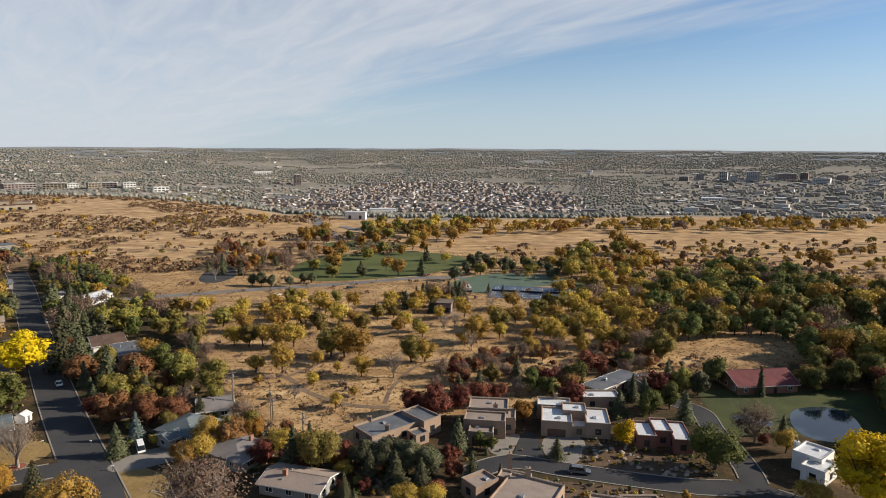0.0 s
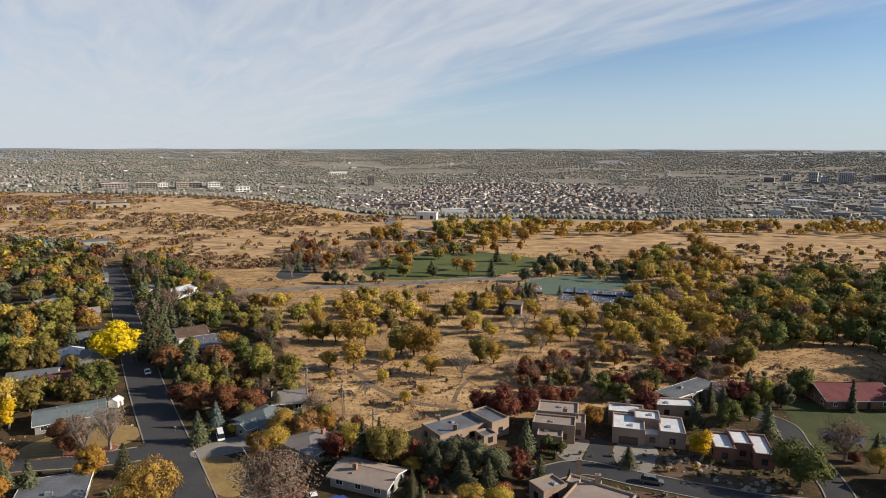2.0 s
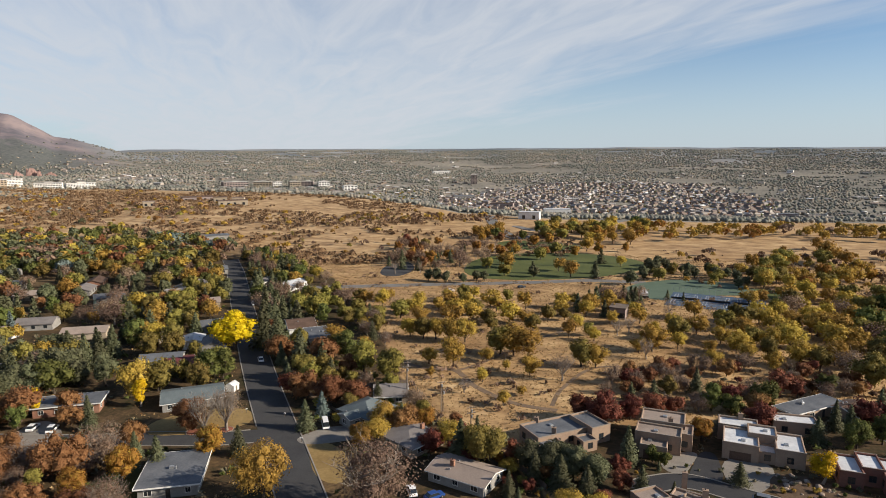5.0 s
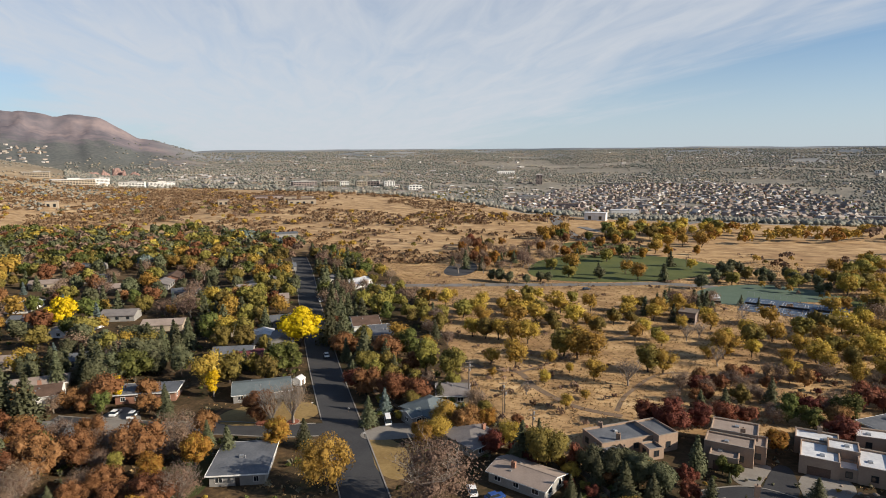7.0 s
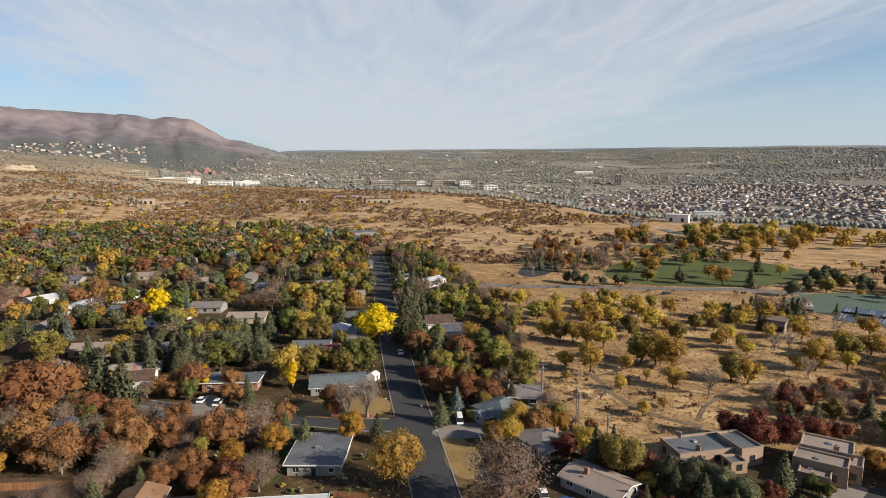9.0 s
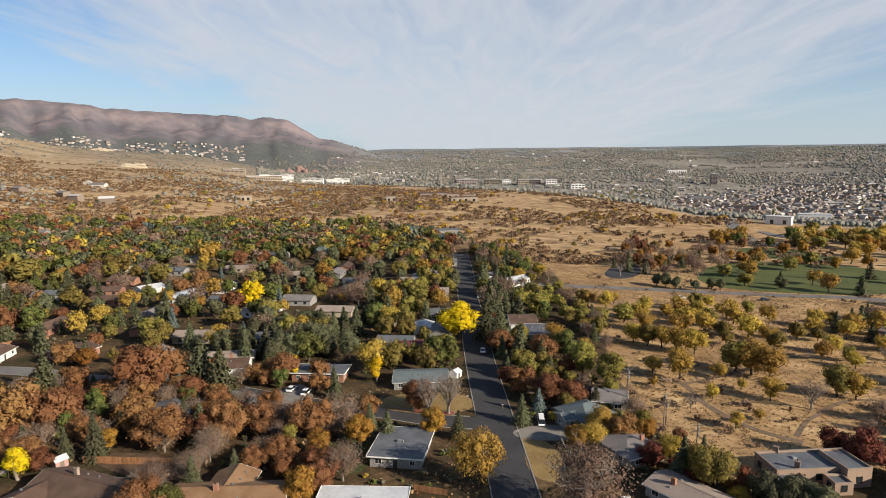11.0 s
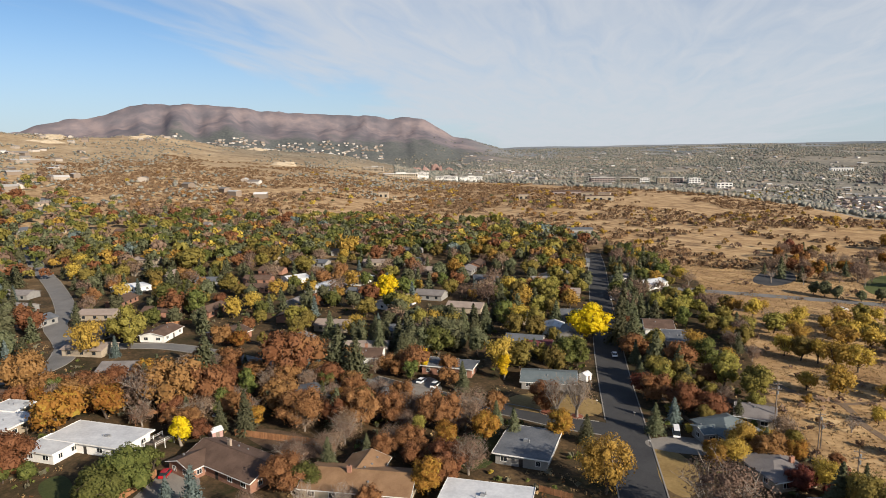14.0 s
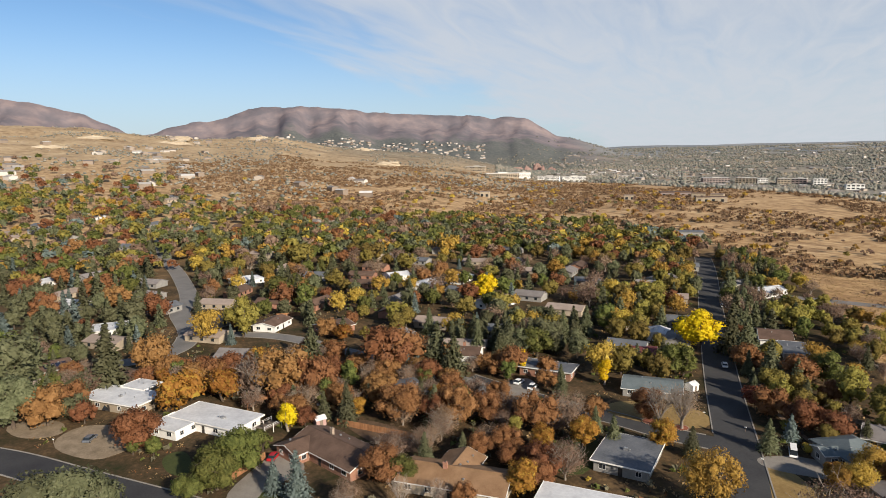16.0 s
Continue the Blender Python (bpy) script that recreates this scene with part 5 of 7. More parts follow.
flat_house(-461.7, 49.9, 90.3, 12.1, 13.0, "white", "white_roof", "white house with a flat roof among trees", seed=28)
gable_house(-382.7, 106.9, 93.6, 17.7, 13.0, "white", "white_roof", "white house with a pale low roof among oaks", rise=1.6, seed=29, hip=True)
gable_house(-337.0, 186.1, 84.5, 12.8, 13.0, "white", "white_roof", "white ranch house with a bright pale roof", rise=1.5, seed=30)
gable_house(-302.2, 184.6, 113.3, 20.0, 13.0, "white", "white_roof", "white gabled house with a pale roof", rise=1.5, seed=31)
gable_house(-272.3, 86.5, 130.9, 14.7, 10.7, "white", "brown_roof", "house with a brown roof and white gable", rise=1.4, seed=32)
gable_house(-251.1, 106.8, 104.5, 12.0, 13.0, "brick", "brown_roof", "brown roofed ranch house with a brick chimney", rise=1.6, seed=33, chim=(0, 0.2))
gable_house(-306.1, 210.6, 118.8, 16.9, 11.0, "white", "white_roof", "small white house with a pale roof", rise=1.2, seed=34)
gable_house(-245.8, 190.5, 101.8, 20.0, 13.0, "white", "gravel_roof", "ranch house with a pale tan roof", rise=1.2, seed=35)
gable_house(-231.7, 301.2, 96.2, 16.4, 10.8, "white", "grey_roof", "house with a grey roof beside the street", rise=1.2, seed=36)
gable_house(-197.7, 320.6, 86.2, 13.4, 8.5, "tan_wall", "grey_roof", "tan house with a low roof beside the street", rise=1.0, seed=37)
gable_house(-178.0, 316.1, 86.6, 19.0, 10.9, "white", "white_roof", "white house with a pale roof behind conifers", rise=1.2, seed=38)
adobe_house("tan stucco house with slate flat roofs and stepped parapets", [(-14.6, 160.4, 40.0, 16.0, 9.0, 4.0), (-5.9, 165.3, 42.0, 6.0, 9.6, 4.7), (-15.5, 152.4, 34.0, 6.5, 6.6, 3.2), (-6.4, 157.6, 38.0, 4.2, 4.0, 3.0)], seed=40, roof="slate_flat", chims=((-19.6, 162.0, 5.0), (-14.4, 156.2, 5.2)), garages=(2,))
adobe_house("pink tan stucco house of stacked flat roofed blocks", [(11.5, 162.9, -8.0, 11.1, 6.2, 5.0), (10.2, 158.4, -7.0, 6.5, 5.4, 3.6), (13.0, 170.3, -6.4, 11.0, 7.8, 5.6), (18.2, 165.4, -8.0, 3.6, 6.4, 4.6)], seed=41, garages=(1,), chims=((14.6, 167.0, 6.5),))
adobe_house("tan stucco house with white flat roofs and brown garage doors", [(31.2, 165.4, -9.0, 8.2, 10.0, 4.4), (42.0, 164.5, -8.0, 6.4, 10.4, 4.4), (36.6, 168.6, -8.0, 6.6, 6.0, 5.2), (32.0, 174.4, -8.0, 9.6, 6.0, 4.4), (36.8, 162.8, -8.0, 4.0, 5.0, 3.0)], seed=42, roof="white_roof", garages=(0,), chims=((33.0, 177.0, 5.6),))
adobe_house("dark red stucco house with white flat roofs", [(52.6, 157.3, -6.0, 4.9, 9.0, 4.0), (57.3, 158.6, -6.0, 4.6, 8.0, 4.5), (61.3, 156.0, -8.0, 4.6, 11.4, 4.0)], seed=43, wall="adobe_dark", roof="white_roof")
adobe_house("tan stucco house with chimneys and a terracotta gravel roof", [(17.0, 123.4, -27.7, 12.4, 16.9, 4.2), (8.3, 131.4, 36.6, 6.5, 5.0, 4.0), (16.2, 133.6, -20.3, 7.1, 3.6, 3.6)], seed=44, wall="adobe", chims=((15.5, 138.0, 6.4), (19.0, 132.0, 6.0)))
adobe_house("tan stucco house with stepped flat roofs beside the drive", [(33.8, 120.7, -15.1, 7.6, 7.3, 4.0), (41.2, 121.7, 0.2, 8.0, 6.2, 3.8)], seed=45)
adobe_house("white stucco house with bright flat roofs beside the pond", [(89.3, 143.9, 39.0, 7.7, 6.5, 4.6), (87.8, 138.8, 39.0, 7.4, 5.2, 3.8)], seed=46, wall="white", roof="white_roof", chims=((86.6, 146.4, 5.4),))
gable_house(65.0, 196.2, 45.3, 9.2, 8.4, "adobe", "brown_roof", "tan house with a brown pitched roof", rise=1.5, seed=47)
flat_house(54.0, 195.4, 40.7, 20.0, 6.0, "adobe", "slate_flat", "low building with a dark flat roof", seed=48)
adobe_house("tan stucco house with a white flat roof", [(47.0, 181.5, 0.2, 11.2, 5.9, 4.0)], seed=49, roof="white_roof")
gable_house(101.9, 198.5, 6.9, 20.0, 13.9, "brick", "red_roof", "long house with a dark red tiled roof", rise=3.0, seed=50, chim=(0.2, 0.0))

# ---- small houses ----
def small_house(w, d, h, wall, roof, rise, label):
    """A house among trees, with its walls, roof, eaves and windows."""
    ob = new("house")
    tagged(ob, label, "house", "houses of the suburb")
    bm = bmesh.new()
    prism(bm, [(-d / 2, -1), (d / 2, -1), (d / 2, h), (0, h + rise * 0.9), (-d / 2, h)], (-w / 2, w / 2))
    part("wall", bm, M[wall], ob)
    bm = bmesh.new()
    o = d / 2 + 0.5
    prism(bm, [(-o, h - 0.2), (0, h + rise), (o, h - 0.2), (o, h + 0.1), (0, h + rise + 0.3), (-o, h + 0.1)], (-w / 2 - 0.4, w / 2 + 0.4))
    part("roof", bm, M[roof], ob)
    bm = bmesh.new()
    for s in (-1, 1):
        for k in range(3):
            u = (k - 1) * w / 3.2
            for z in ((0.9,) if h < 4 else (0.9, 3.6)):
                box(bm, u - 0.7, u + 0.7, s * d / 2 - 0.05, s * d / 2 + 0.05, z, z + 1.3)
    tagged(part("glazing", bm, M["glass"], ob), kind="stuff")
    return ob


PROTO = [small_house(15, 9, 2.8, "white", "white_roof", 1.4, "white ranch house with a pale roof among trees"),
         small_house(16, 9, 2.8, "brick", "brown_roof", 1.6, "brick house with a brown roof among trees"),
         small_house(17, 10, 2.8, "tan_wall", "gravel_roof", 1.4, "ranch house with a pale tan roof among trees"), small_house(14, 9, 3.0, "grey_wall", "slate_flat", 1.5, "house with a slate grey roof among trees"),
         small_house(15, 10, 2.8, "grey_wall", "grey_roof", 1.7, "ranch house with a weathered grey roof")]
USED = set()


def settle(k, x, y, yaw, size=1.0):
    m = Matrix.Translation((x, y, ground_z(x, y))) @ Matrix.Rotation(radians(yaw), 4, "Z")
    if k in USED:
        ob = copy_thing(PROTO[k], m)
    else:
        ob = PROTO[k]
        ob.matrix_basis = m
        USED.add(k)
    ob.scale = (size, size, size)


# the older suburb: plots along streets that run with the long street, each kept open towards the camera
rng = random.Random(31)
made, tries = 0, 0
while made < 125 and tries < 6000:
    tries += 1
    az, r = rng.uniform(35, 92), 235 + 620 * rng.random() ** 1.15
    x, y = -math.sin(radians(az)) * r, math.cos(radians(az)) * r
    if not within(SUBURB, x, y) or any(math.hypot(x - a, y - b) < 21 for a, b, q in PLOTS if q > 6) or not free(x, y, 4.0):
        continue
    settle(rng.choice((0, 1, 1, 2, 2, 3, 3, 4, 4)), x, y, rng.choice((37, 37, 127)) + rng.uniform(-12, 12))
    PLOTS.append((x, y, 9.5))
    PLOTS.append((x + math.sin(radians(az)) * 11, y - math.cos(radians(az)) * 11, 3.5))
    made += 1

plant("yellow", -141.0, 206.0, 16.1, 1.15)
plant("pine", -132.4, 213.0, 19.2)
plant("pine", -124.0, 207.9, 14.6)
plant("gold", -106.5, 221.0, 9.2)
plant("olive", -100.4, 184.5, 10.0)
plant("olive", -94.6, 188.6, 8.9)
plant("olive", -83.1, 195.0, 13.0, 0.95)
plant("olive", -71.9, 191.4, 12.0)
plant("rust", -92.1, 168.2, 10.0)
plant("rust", -81.5, 165.9, 10.1, 1.1)
plant("rust", -75.3, 167.9, 8.5, 1.1)
plant("red", -97.2, 170.5, 8.6)
plant("pine", -81.2, 149.2, 8.6, 1.2)
plant("spruce", -80.5, 157.9, 8.1)
plant("gold", -60.6, 154.3, 8.6)
plant("pine", -56.2, 157.7, 7.2)
plant("orange", -49.2, 157.5, 7.3)
plant("orange", -65.0, 146.6, 5.1)
plant("taupe", -48.3, 115.7, 16.4, 1.25)
plant("pine", -35.7, 142.9, 10.8, 1.1)
plant("olive", -29.8, 140.5, 13.2, 0.9)
plant("gold", -40.6, 150.3, 7.9)
plant("green", -127.6, 178.8, 10.2, 1.2)
plant("bare", -103.0, 144.2, 12.2)
plant("pine", -90.5, 131.4, 7.9, 1.2)
plant("gold", -73.2, 113.8, 13.5, 0.82)
plant("orange", -96.1, 127.3, 9.5)
plant("red", -8.7, 175.3, 8.6)
plant("red", -2.2, 173.9, 9.7, 1.1)
plant("red", 4.8, 178.9, 7.8)
plant("red", 11.4, 182.8, 7.8)
plant("red", 16.8, 185.8, 6.7)
plant("red", 33.0, 195.3, 7.0)
plant("taupe", -0.6, 206.3, 7.4)
plant("taupe", 7.0, 206.2, 5.9)
plant("orange", 22.6, 169.9, 7.1)
plant("yellow", 41.4, 189.1, 4.0)
plant("pine", 3.9, 151.8, 9.8)
plant("pine", -16.7, 136.8, 8.1, 1.1)
plant("pine", -10.7, 134.7, 8.7, 1.2)
plant("pine", -4.8, 132.8, 8.1)
plant("pine", 6.8, 137.8, 6.9)
plant("red", -22.4, 144.8, 6.3)
plant("orange", -7.5, 149.4, 3.7, 1.2)
plant("red", 2.6, 138.6, 5.4)
plant("gold", -8.1, 123.8, 6.6, 1.1)
plant("gold", -2.2, 125.2, 6.1, 1.1)
plant("hedge", 9.7, 153.8, 4.4)
plant("hedge", 12.5, 152.9, 4.1)
plant("pine", 28.4, 148.4, 5.4, 1.4)
plant("aspen", 46.6, 153.3, 8.5, 1.4)
plant("green", 60.0, 174.8, 8.1)
plant("pine", 68.3, 169.9, 9.6)
plant("slim", 99.2, 189.5, 9.5)
plant("pine", 53.6, 184.2, 4.5)
plant("green", 65.4, 142.9, 11.9, 1.1)
plant("taupe", 81.8, 157.2, 11.5)
plant("pine", 91.5, 161.6, 5.8)
plant("gold", 86.9, 151.5, 7.1)
plant("red", 83.6, 156.3, 3.4)
plant("yellow", 90.6, 124.6, 17.7, 1.25)
plant("gold", 78.9, 125.3, 6.9)
plant("straw_bush", 53.2, 128.8, 2.6)
plant("green", 88.9, 199.8, 9.7, 1.1)
plant("olive", 78.4, 222.4, 12.9, 1.1)
plant("green", 63.5, 213.4, 7.3)
plant("gold", -81.9, 241.6, 8.4)
plant("olive", -75.9, 240.1, 9.9)
plant("gold", -70.5, 240.6, 9.4)
plant("gold", -64.6, 238.9, 10.3)
plant("gold", -58.1, 239.4, 9.7)
plant("olive", -41.7, 227.9, 12.2)
plant("gold", -36.5, 227.8, 12.2)
plant("gold", -31.0, 226.6, 11.5)
plant("gold", -55.1, 209.7, 11.3)
plant("gold", -44.7, 218.2, 5.6)
plant("gold", -27.4, 206.4, 7.8)
plant("bare", -16.5, 205.6, 10.0, 1.1)
plant("olive", -11.3, 221.4, 10.9)
plant("gold", -6.4, 221.6, 8.8)
plant("gold", 13.5, 246.0, 10.8, 1.1)
plant("olive", -96.6, 242.1, 9.4)
plant("gold", 46.0, 242.1, 7.3)
plant("gold", 68.0, 249.4, 6.5)
plant("pine", -227.0, 17.0, 22.7, 1.1)
plant("rust", -236.8, 32.3, 16.0)
plant("orange", -195.4, 32.7, 14.0, 1.1)
plant("orange", -196.5, 45.4, 12.4, 1.1)
plant("rust", -207.3, -1.0, 12.6)
plant("rust", -211.9, 4.9, 11.3)
plant("rust", -174.7, 17.5, 12.0, 1.2)
plant("green", -173.1, 16.7, 6.2)
plant("green", -170.1, 21.1, 5.4)
plant("rust", -188.0, 62.4, 17.3)
plant("rust", -182.2, 70.4, 14.6)
plant("rust", -188.9, 100.3, 17.2, 1.1)
plant("taupe", -193.1, 55.0, 15.6)
plant("rust", -151.6, 84.0, 11.9, 1.2)
plant("pine", -158.2, 70.0, 12.6)
plant("aspen", -163.4, 54.5, 9.9, 1.2)
plant("green", -142.7, 30.3, 11.9, 1.1)
plant("green", -147.2, 36.7, 11.9, 1.1)
plant("hedge", -155.5, 44.8, 6.5)
plant("spruce", -133.3, 40.4, 8.3)
plant("spruce", -126.4, 43.4, 12.2)
plant("green", -141.0, 23.8, 7.1)
plant("ponderosa", -135.7, -2.1, 17.6, 1.2)
plant("ponderosa", -134.3, 3.0, 18.2, 1.2)
plant("taupe", -117.6, 50.8, 7.0)
plant("bare", -110.7, 60.4, 8.0)
plant("bare", -106.6, 67.1, 7.3)
plant("rust", -104.2, 72.1, 5.9)
plant("orange", -100.2, 85.3, 9.5)
plant("rust", -139.7, 95.1, 11.9)
plant("rust", -134.4, 102.6, 10.2)
plant("rust", -122.6, 109.2, 12.3)
plant("orange", -112.7, 102.7, 8.8)
plant("taupe", -121.0, 119.2, 10.6)
plant("rust", -118.9, 126.9, 7.9)
plant("aspen_green", -121.7, 100.6, 9.2)
plant("slim", -126.4, 90.9, 5.1)
plant("pine", -144.5, 90.6, 11.4)
plant("orange", -109.2, 113.0, 9.7, 1.1)
plant("pine", -104.8, 119.2, 8.9, 1.2)
plant("taupe", -100.2, 98.0, 9.9)
plant("rust", -162.5, 133.2, 10.7)
plant("rust", -154.0, 141.4, 7.3)
plant("gold", -143.5, 156.1, 12.8, 0.95)
plant("olive", -140.9, 163.2, 11.5, 1.1)
plant("green", -131.0, 175.2, 10.7, 1.1)
plant("aspen", -161.2, 136.3, 9.8)
plant("gold", -264.9, 57.3, 14.9)
plant("spruce", -257.3, 64.4, 8.2)
plant("olive", -265.1, 71.2, 18.8)
plant("pine", -217.4, 83.0, 13.2, 1.2)
plant("orange", -233.2, 103.4, 8.2, 1.1)
plant("pine", -182.1, 115.8, 17.2)
plant("pine", -173.5, 116.8, 14.9)
plant("pine", -188.7, 138.1, 13.2)
plant("pine", -187.4, 146.6, 13.3)
plant("pine", -178.9, 152.1, 13.1)
plant("ponderosa", -177.2, 166.5, 12.2)
plant("rust", -307.1, 103.1, 12.9)
plant("gold", -174.9, 202.5, 10.7)
plant("olive", -181.7, 223.1, 10.6)
plant("olive", -173.9, 224.7, 10.1)
plant("rust", -187.6, 252.5, 9.8)
plant("gold", -295.1, 170.4, 10.4)
plant("yellow", -258.7, 195.1, 14.0)
plant("pine", -222.7, 137.8, 11.0)
plant("spruce", -246.4, 202.0, 10.1)
plant("pine", -152.7, 248.2, 16.0)
plant("pine", -182.2, 287.9, 15.5)
plant("pine", -129.2, 218.7, 14.1)
plant("pine", -108.1, 196.9, 13.6)
plant("spruce", -182.5, 104.1, 7.8)
plant("spruce", -184.3, 108.5, 7.8)
plant("bare", -101.9, 143.0, 12.7)
plant("bare", -105.9, 138.9, 12.5)
plant("rust", -111.5, 140.9, 9.2)
grove("gold*5,olive*2,bare", 70, 6, 10, 9, [(-127, 287), (-93, 325), (-7, 316), (70, 288), (57, 223), (24, 223), (-5, 252), (-86, 259)])
grove("gold*2,bare,scrub*3", 16, 3, 6, 9, [(-75, 223), (-30, 223), (-11, 195), (-30, 173), (-51, 181)])
grove("gold*6,olive*3,taupe", 56, 7, 11, 9, [(18, 305), (68, 344), (129, 359), (118, 289), (84, 230), (57, 223), (40, 244), (23, 260)])
grove("green*6,olive*3,gold*2,taupe", 120, 9, 13, 6.5, [(91, 289), (135, 367), (205, 408), (232, 325), (156, 215), (136, 224), (128, 260), (94, 223), (89, 244)])
grove("green*3,olive*2,rust,red", 26, 7, 11, 8, [(148, 253), (162, 224), (133, 182), (119, 178), (118, 196)])
grove("bush*3,straw_bush*3,hedge,red", 24, 1, 2.5, 3, [(14, 190), (24, 223), (57, 223), (80, 218), (65, 195), (40, 200)], False)
grove("gold*3,taupe*2,bare,scrub*3", 60, 4, 7, 14, [(104, 535), (356, 505), (240, 337), (139, 367)])
grove("gold*3,olive,orange", 30, 8, 12, 14, [(147, 553), (144, 403), (101, 352), (72, 366), (68, 424)])
grove("taupe*4,orange*2,pine*2,rust,red,bare*2,olive", 60, 6, 11, 9, [(-147, 366), (-171, 497), (-100, 498), (-95, 548), (-88, 401), (-113, 374)], False)
grove("gold*4,olive*2,orange,green", 45, 9, 14, 9, [(-126, 530), (-103, 625), (27, 659), (22, 533), (-40, 526)])
thicket("gold*5,olive,taupe,orange", 210, 7, 11, [(8.0, 540.0), (27.0, 648.0), (340.0, 696.0), (467.0, 666.0), (414.0, 589.0), (292.0, 597.0), (114.0, 587.0)])
grove("gold,olive,orange,bare,pine", 26, 6, 11, 12, [(-85, 383), (-78, 530), (7, 500), (16, 384), (-28, 374)], False)
grove("ponderosa*4,olive", 26, 6, 9, 7, [(12, 367), (19, 446), (45, 424), (77, 414), (72, 370), (41, 387)], False)
grove("pine*2,taupe,gold", 18, 6, 10, 6, [(-23, 304), (-13, 336), (14, 329), (10, 299), (-6, 293)])
grove("olive*3,gold*2,green,taupe*2,pine", 60, 5, 9, 7, [(-275, 420), (-248, 420), (-119, 287), (-84, 236), (-89, 211), (-123, 251), (-158, 287)])
grove("rust*6,taupe*3,orange,pine*2,green", 130, 6, 9, 5, [(-237, 7), (-227, 98), (-149, 145), (-113, 123), (-99, 90), (-125, 58), (-160, 61), (-218, 34)])
grove("rust*2,green,pine*3,ponderosa*2,taupe", 40, 6, 10, 5.5, [(-289, -14), (-272, 9), (-218, 34), (-201, 5), (-233, -13)])
grove("pine*8,rust*3,olive*5,gold*3,green*3,spruce,taupe*3,ponderosa*5", 330, 6, 12, 5, [(-282, 45), (-510, 87), (-426, 234), (-352, 341), (-253, 363), (-144, 230), (-140, 187), (-162, 158), (-231, 100)])
grove("pine*5,ponderosa*5,rust*3,green*2,spruce*2", 140, 8, 13, 6, [(-561, -20), (-514, 75), (-326, 50), (-246, 33), (-273, -14)])
grove("pine*9,olive*2,rust,taupe,green", 84, 7, 12, 5, [(-272, 415), (-212, 384), (-150, 289), (-110, 228), (-80, 197), (-97, 171), (-115, 193)])
grove("pine*2,olive*3,gold,rust,green", 40, 7, 12, 7, [(-267, 373), (-168, 240), (-126, 174), (-126, 150), (-159, 171), (-229, 266)])
# unseen trees beyond the right edge of view, added to cast shade
grove("green*5,olive*3,gold", 70, 10, 15, 6, [(207, 289), (256, 289), (189, 191), (147, 153), (118, 153), (143, 196)])
thicket("pine*7,olive,gold,green*4,rust*2,taupe", 480, 7, 12, [(-506.0, 86.0), (-566.0, 106.0), (-542.0, 299.0), (-512.0, 416.0), (-416.0, 410.0), (-323.0, 439.0), (-254.0, 369.0), (-346.0, 336.0), (-421.0, 232.0)])
thicket("gold*2,olive,scrub*4,taupe*2", 110, 3, 5.5, [(-318.0, 609.0), (-278.0, 687.0), (-145.0, 724.0), (-129.0, 647.0), (-214.0, 624.0)])
thicket("gold,olive*2,pine*2", 60, 5, 9, [(-697.6, 1589.6), (-638.8, 1978.6), (-558.6, 1776.4), (-334.0, 828.0)])
grove("hedge,bush*2,orange,gold,olive,red", 26, 2, 5, 4, [(-53, 157), (-33, 154), (-20, 146), (-16, 134), (-24, 131), (-40, 148)])
grove("bush*3,straw_bush*2,hedge*3", 40, 1.5, 4, 3, [(7, 152), (35, 156), (65, 149), (63, 138), (43, 142), (25, 152)], False)
grove("bush*3,straw_bush*4,hedge", 46, 1.5, 4, 2.5, [(23, 137), (36, 136), (50, 133), (48, 126), (26, 126)], False)
grove("green*2,olive,pine*3,red,rust", 26, 6, 10, 7, [(-1, 190), (44, 217), (76, 195), (74, 173), (51, 173), (21, 191)], False)
grove("hedge*2,bush*2,scrub*3,straw_bush", 60, 1.5, 4.5, 4, [(-326, -15), (-324, 53), (-178, 244), (-88, 112), (-127, 48), (-201, 5)])
thicket("gold*3,taupe*3,scrub*3,olive", 170, 3, 7, [(21.0, 500.0), (378.0, 537.0), (262.0, 368.0), (142.0, 376.0), (79.0, 403.0)])
thicket("gold*3,scrub*3,taupe*2", 90, 2.5, 5, [(12.0, 367.0), (152.0, 535.0), (246.0, 530.0), (139.0, 367.0), (100.0, 349.0)])
thicket("scrub*3,taupe*2,gold,olive", 120, 2.5, 5, [(-386.0, 596.0), (-255.0, 644.0), (-144.0, 528.0), (-161.0, 401.0), (-271.0, 453.0)])
plant("yellow", 167.5, 337.3, 9.8, 1.2)
plant("gold", 137.6, 478.7, 15.5, 1.1)
plant("gold", 249.6, 414.7, 13.1, 1.3)
plant("ponderosa", -234.6, -10.7, 25.6, 1.1)
plant("pine", -259.6, -3.7, 22.0)
plant("ponderosa", -210.8, -9.1, 18.3)
plant("pine", -293.8, 9.4, 15.2)
plant("ponderosa", -313.2, 4.2, 13.4)
plant("pine", -350.3, 18.6, 16.7)
plant("spruce", -317.0, 12.9, 15.2)
plant("ponderosa", -316.5, 36.7, 14.5, 1.2)
plant("pine", -461.1, -0.8, 20.9)
plant("pine", -388.3, 28.1, 15.7)
plant("olive", -417.9, 156.0, 16.5, 1.3)
plant("olive", -398.3, 200.8, 15.9, 1.2)
plant("gold", -393.0, 262.2, 14.7, 1.2)
plant("olive", -356.4, 204.2, 12.9, 1.3)
plant("pine", -416.0, 127.6, 15.2, 1.2)
plant("green", -314.1, 104.0, 15.2, 1.2)
plant("green", -299.6, 112.2, 12.9, 1.2)
plant("aspen", -137.1, 151.2, 9.0, 1.2)
plant("rust", -165.0, 84.5, 10.7, 1.1)
plant("rust", -143.8, 92.4, 9.9, 1.1)
plant("rust", -171.7, 105.7, 9.1)
plant("rust", -190.5, 105.4, 15.7, 1.1)
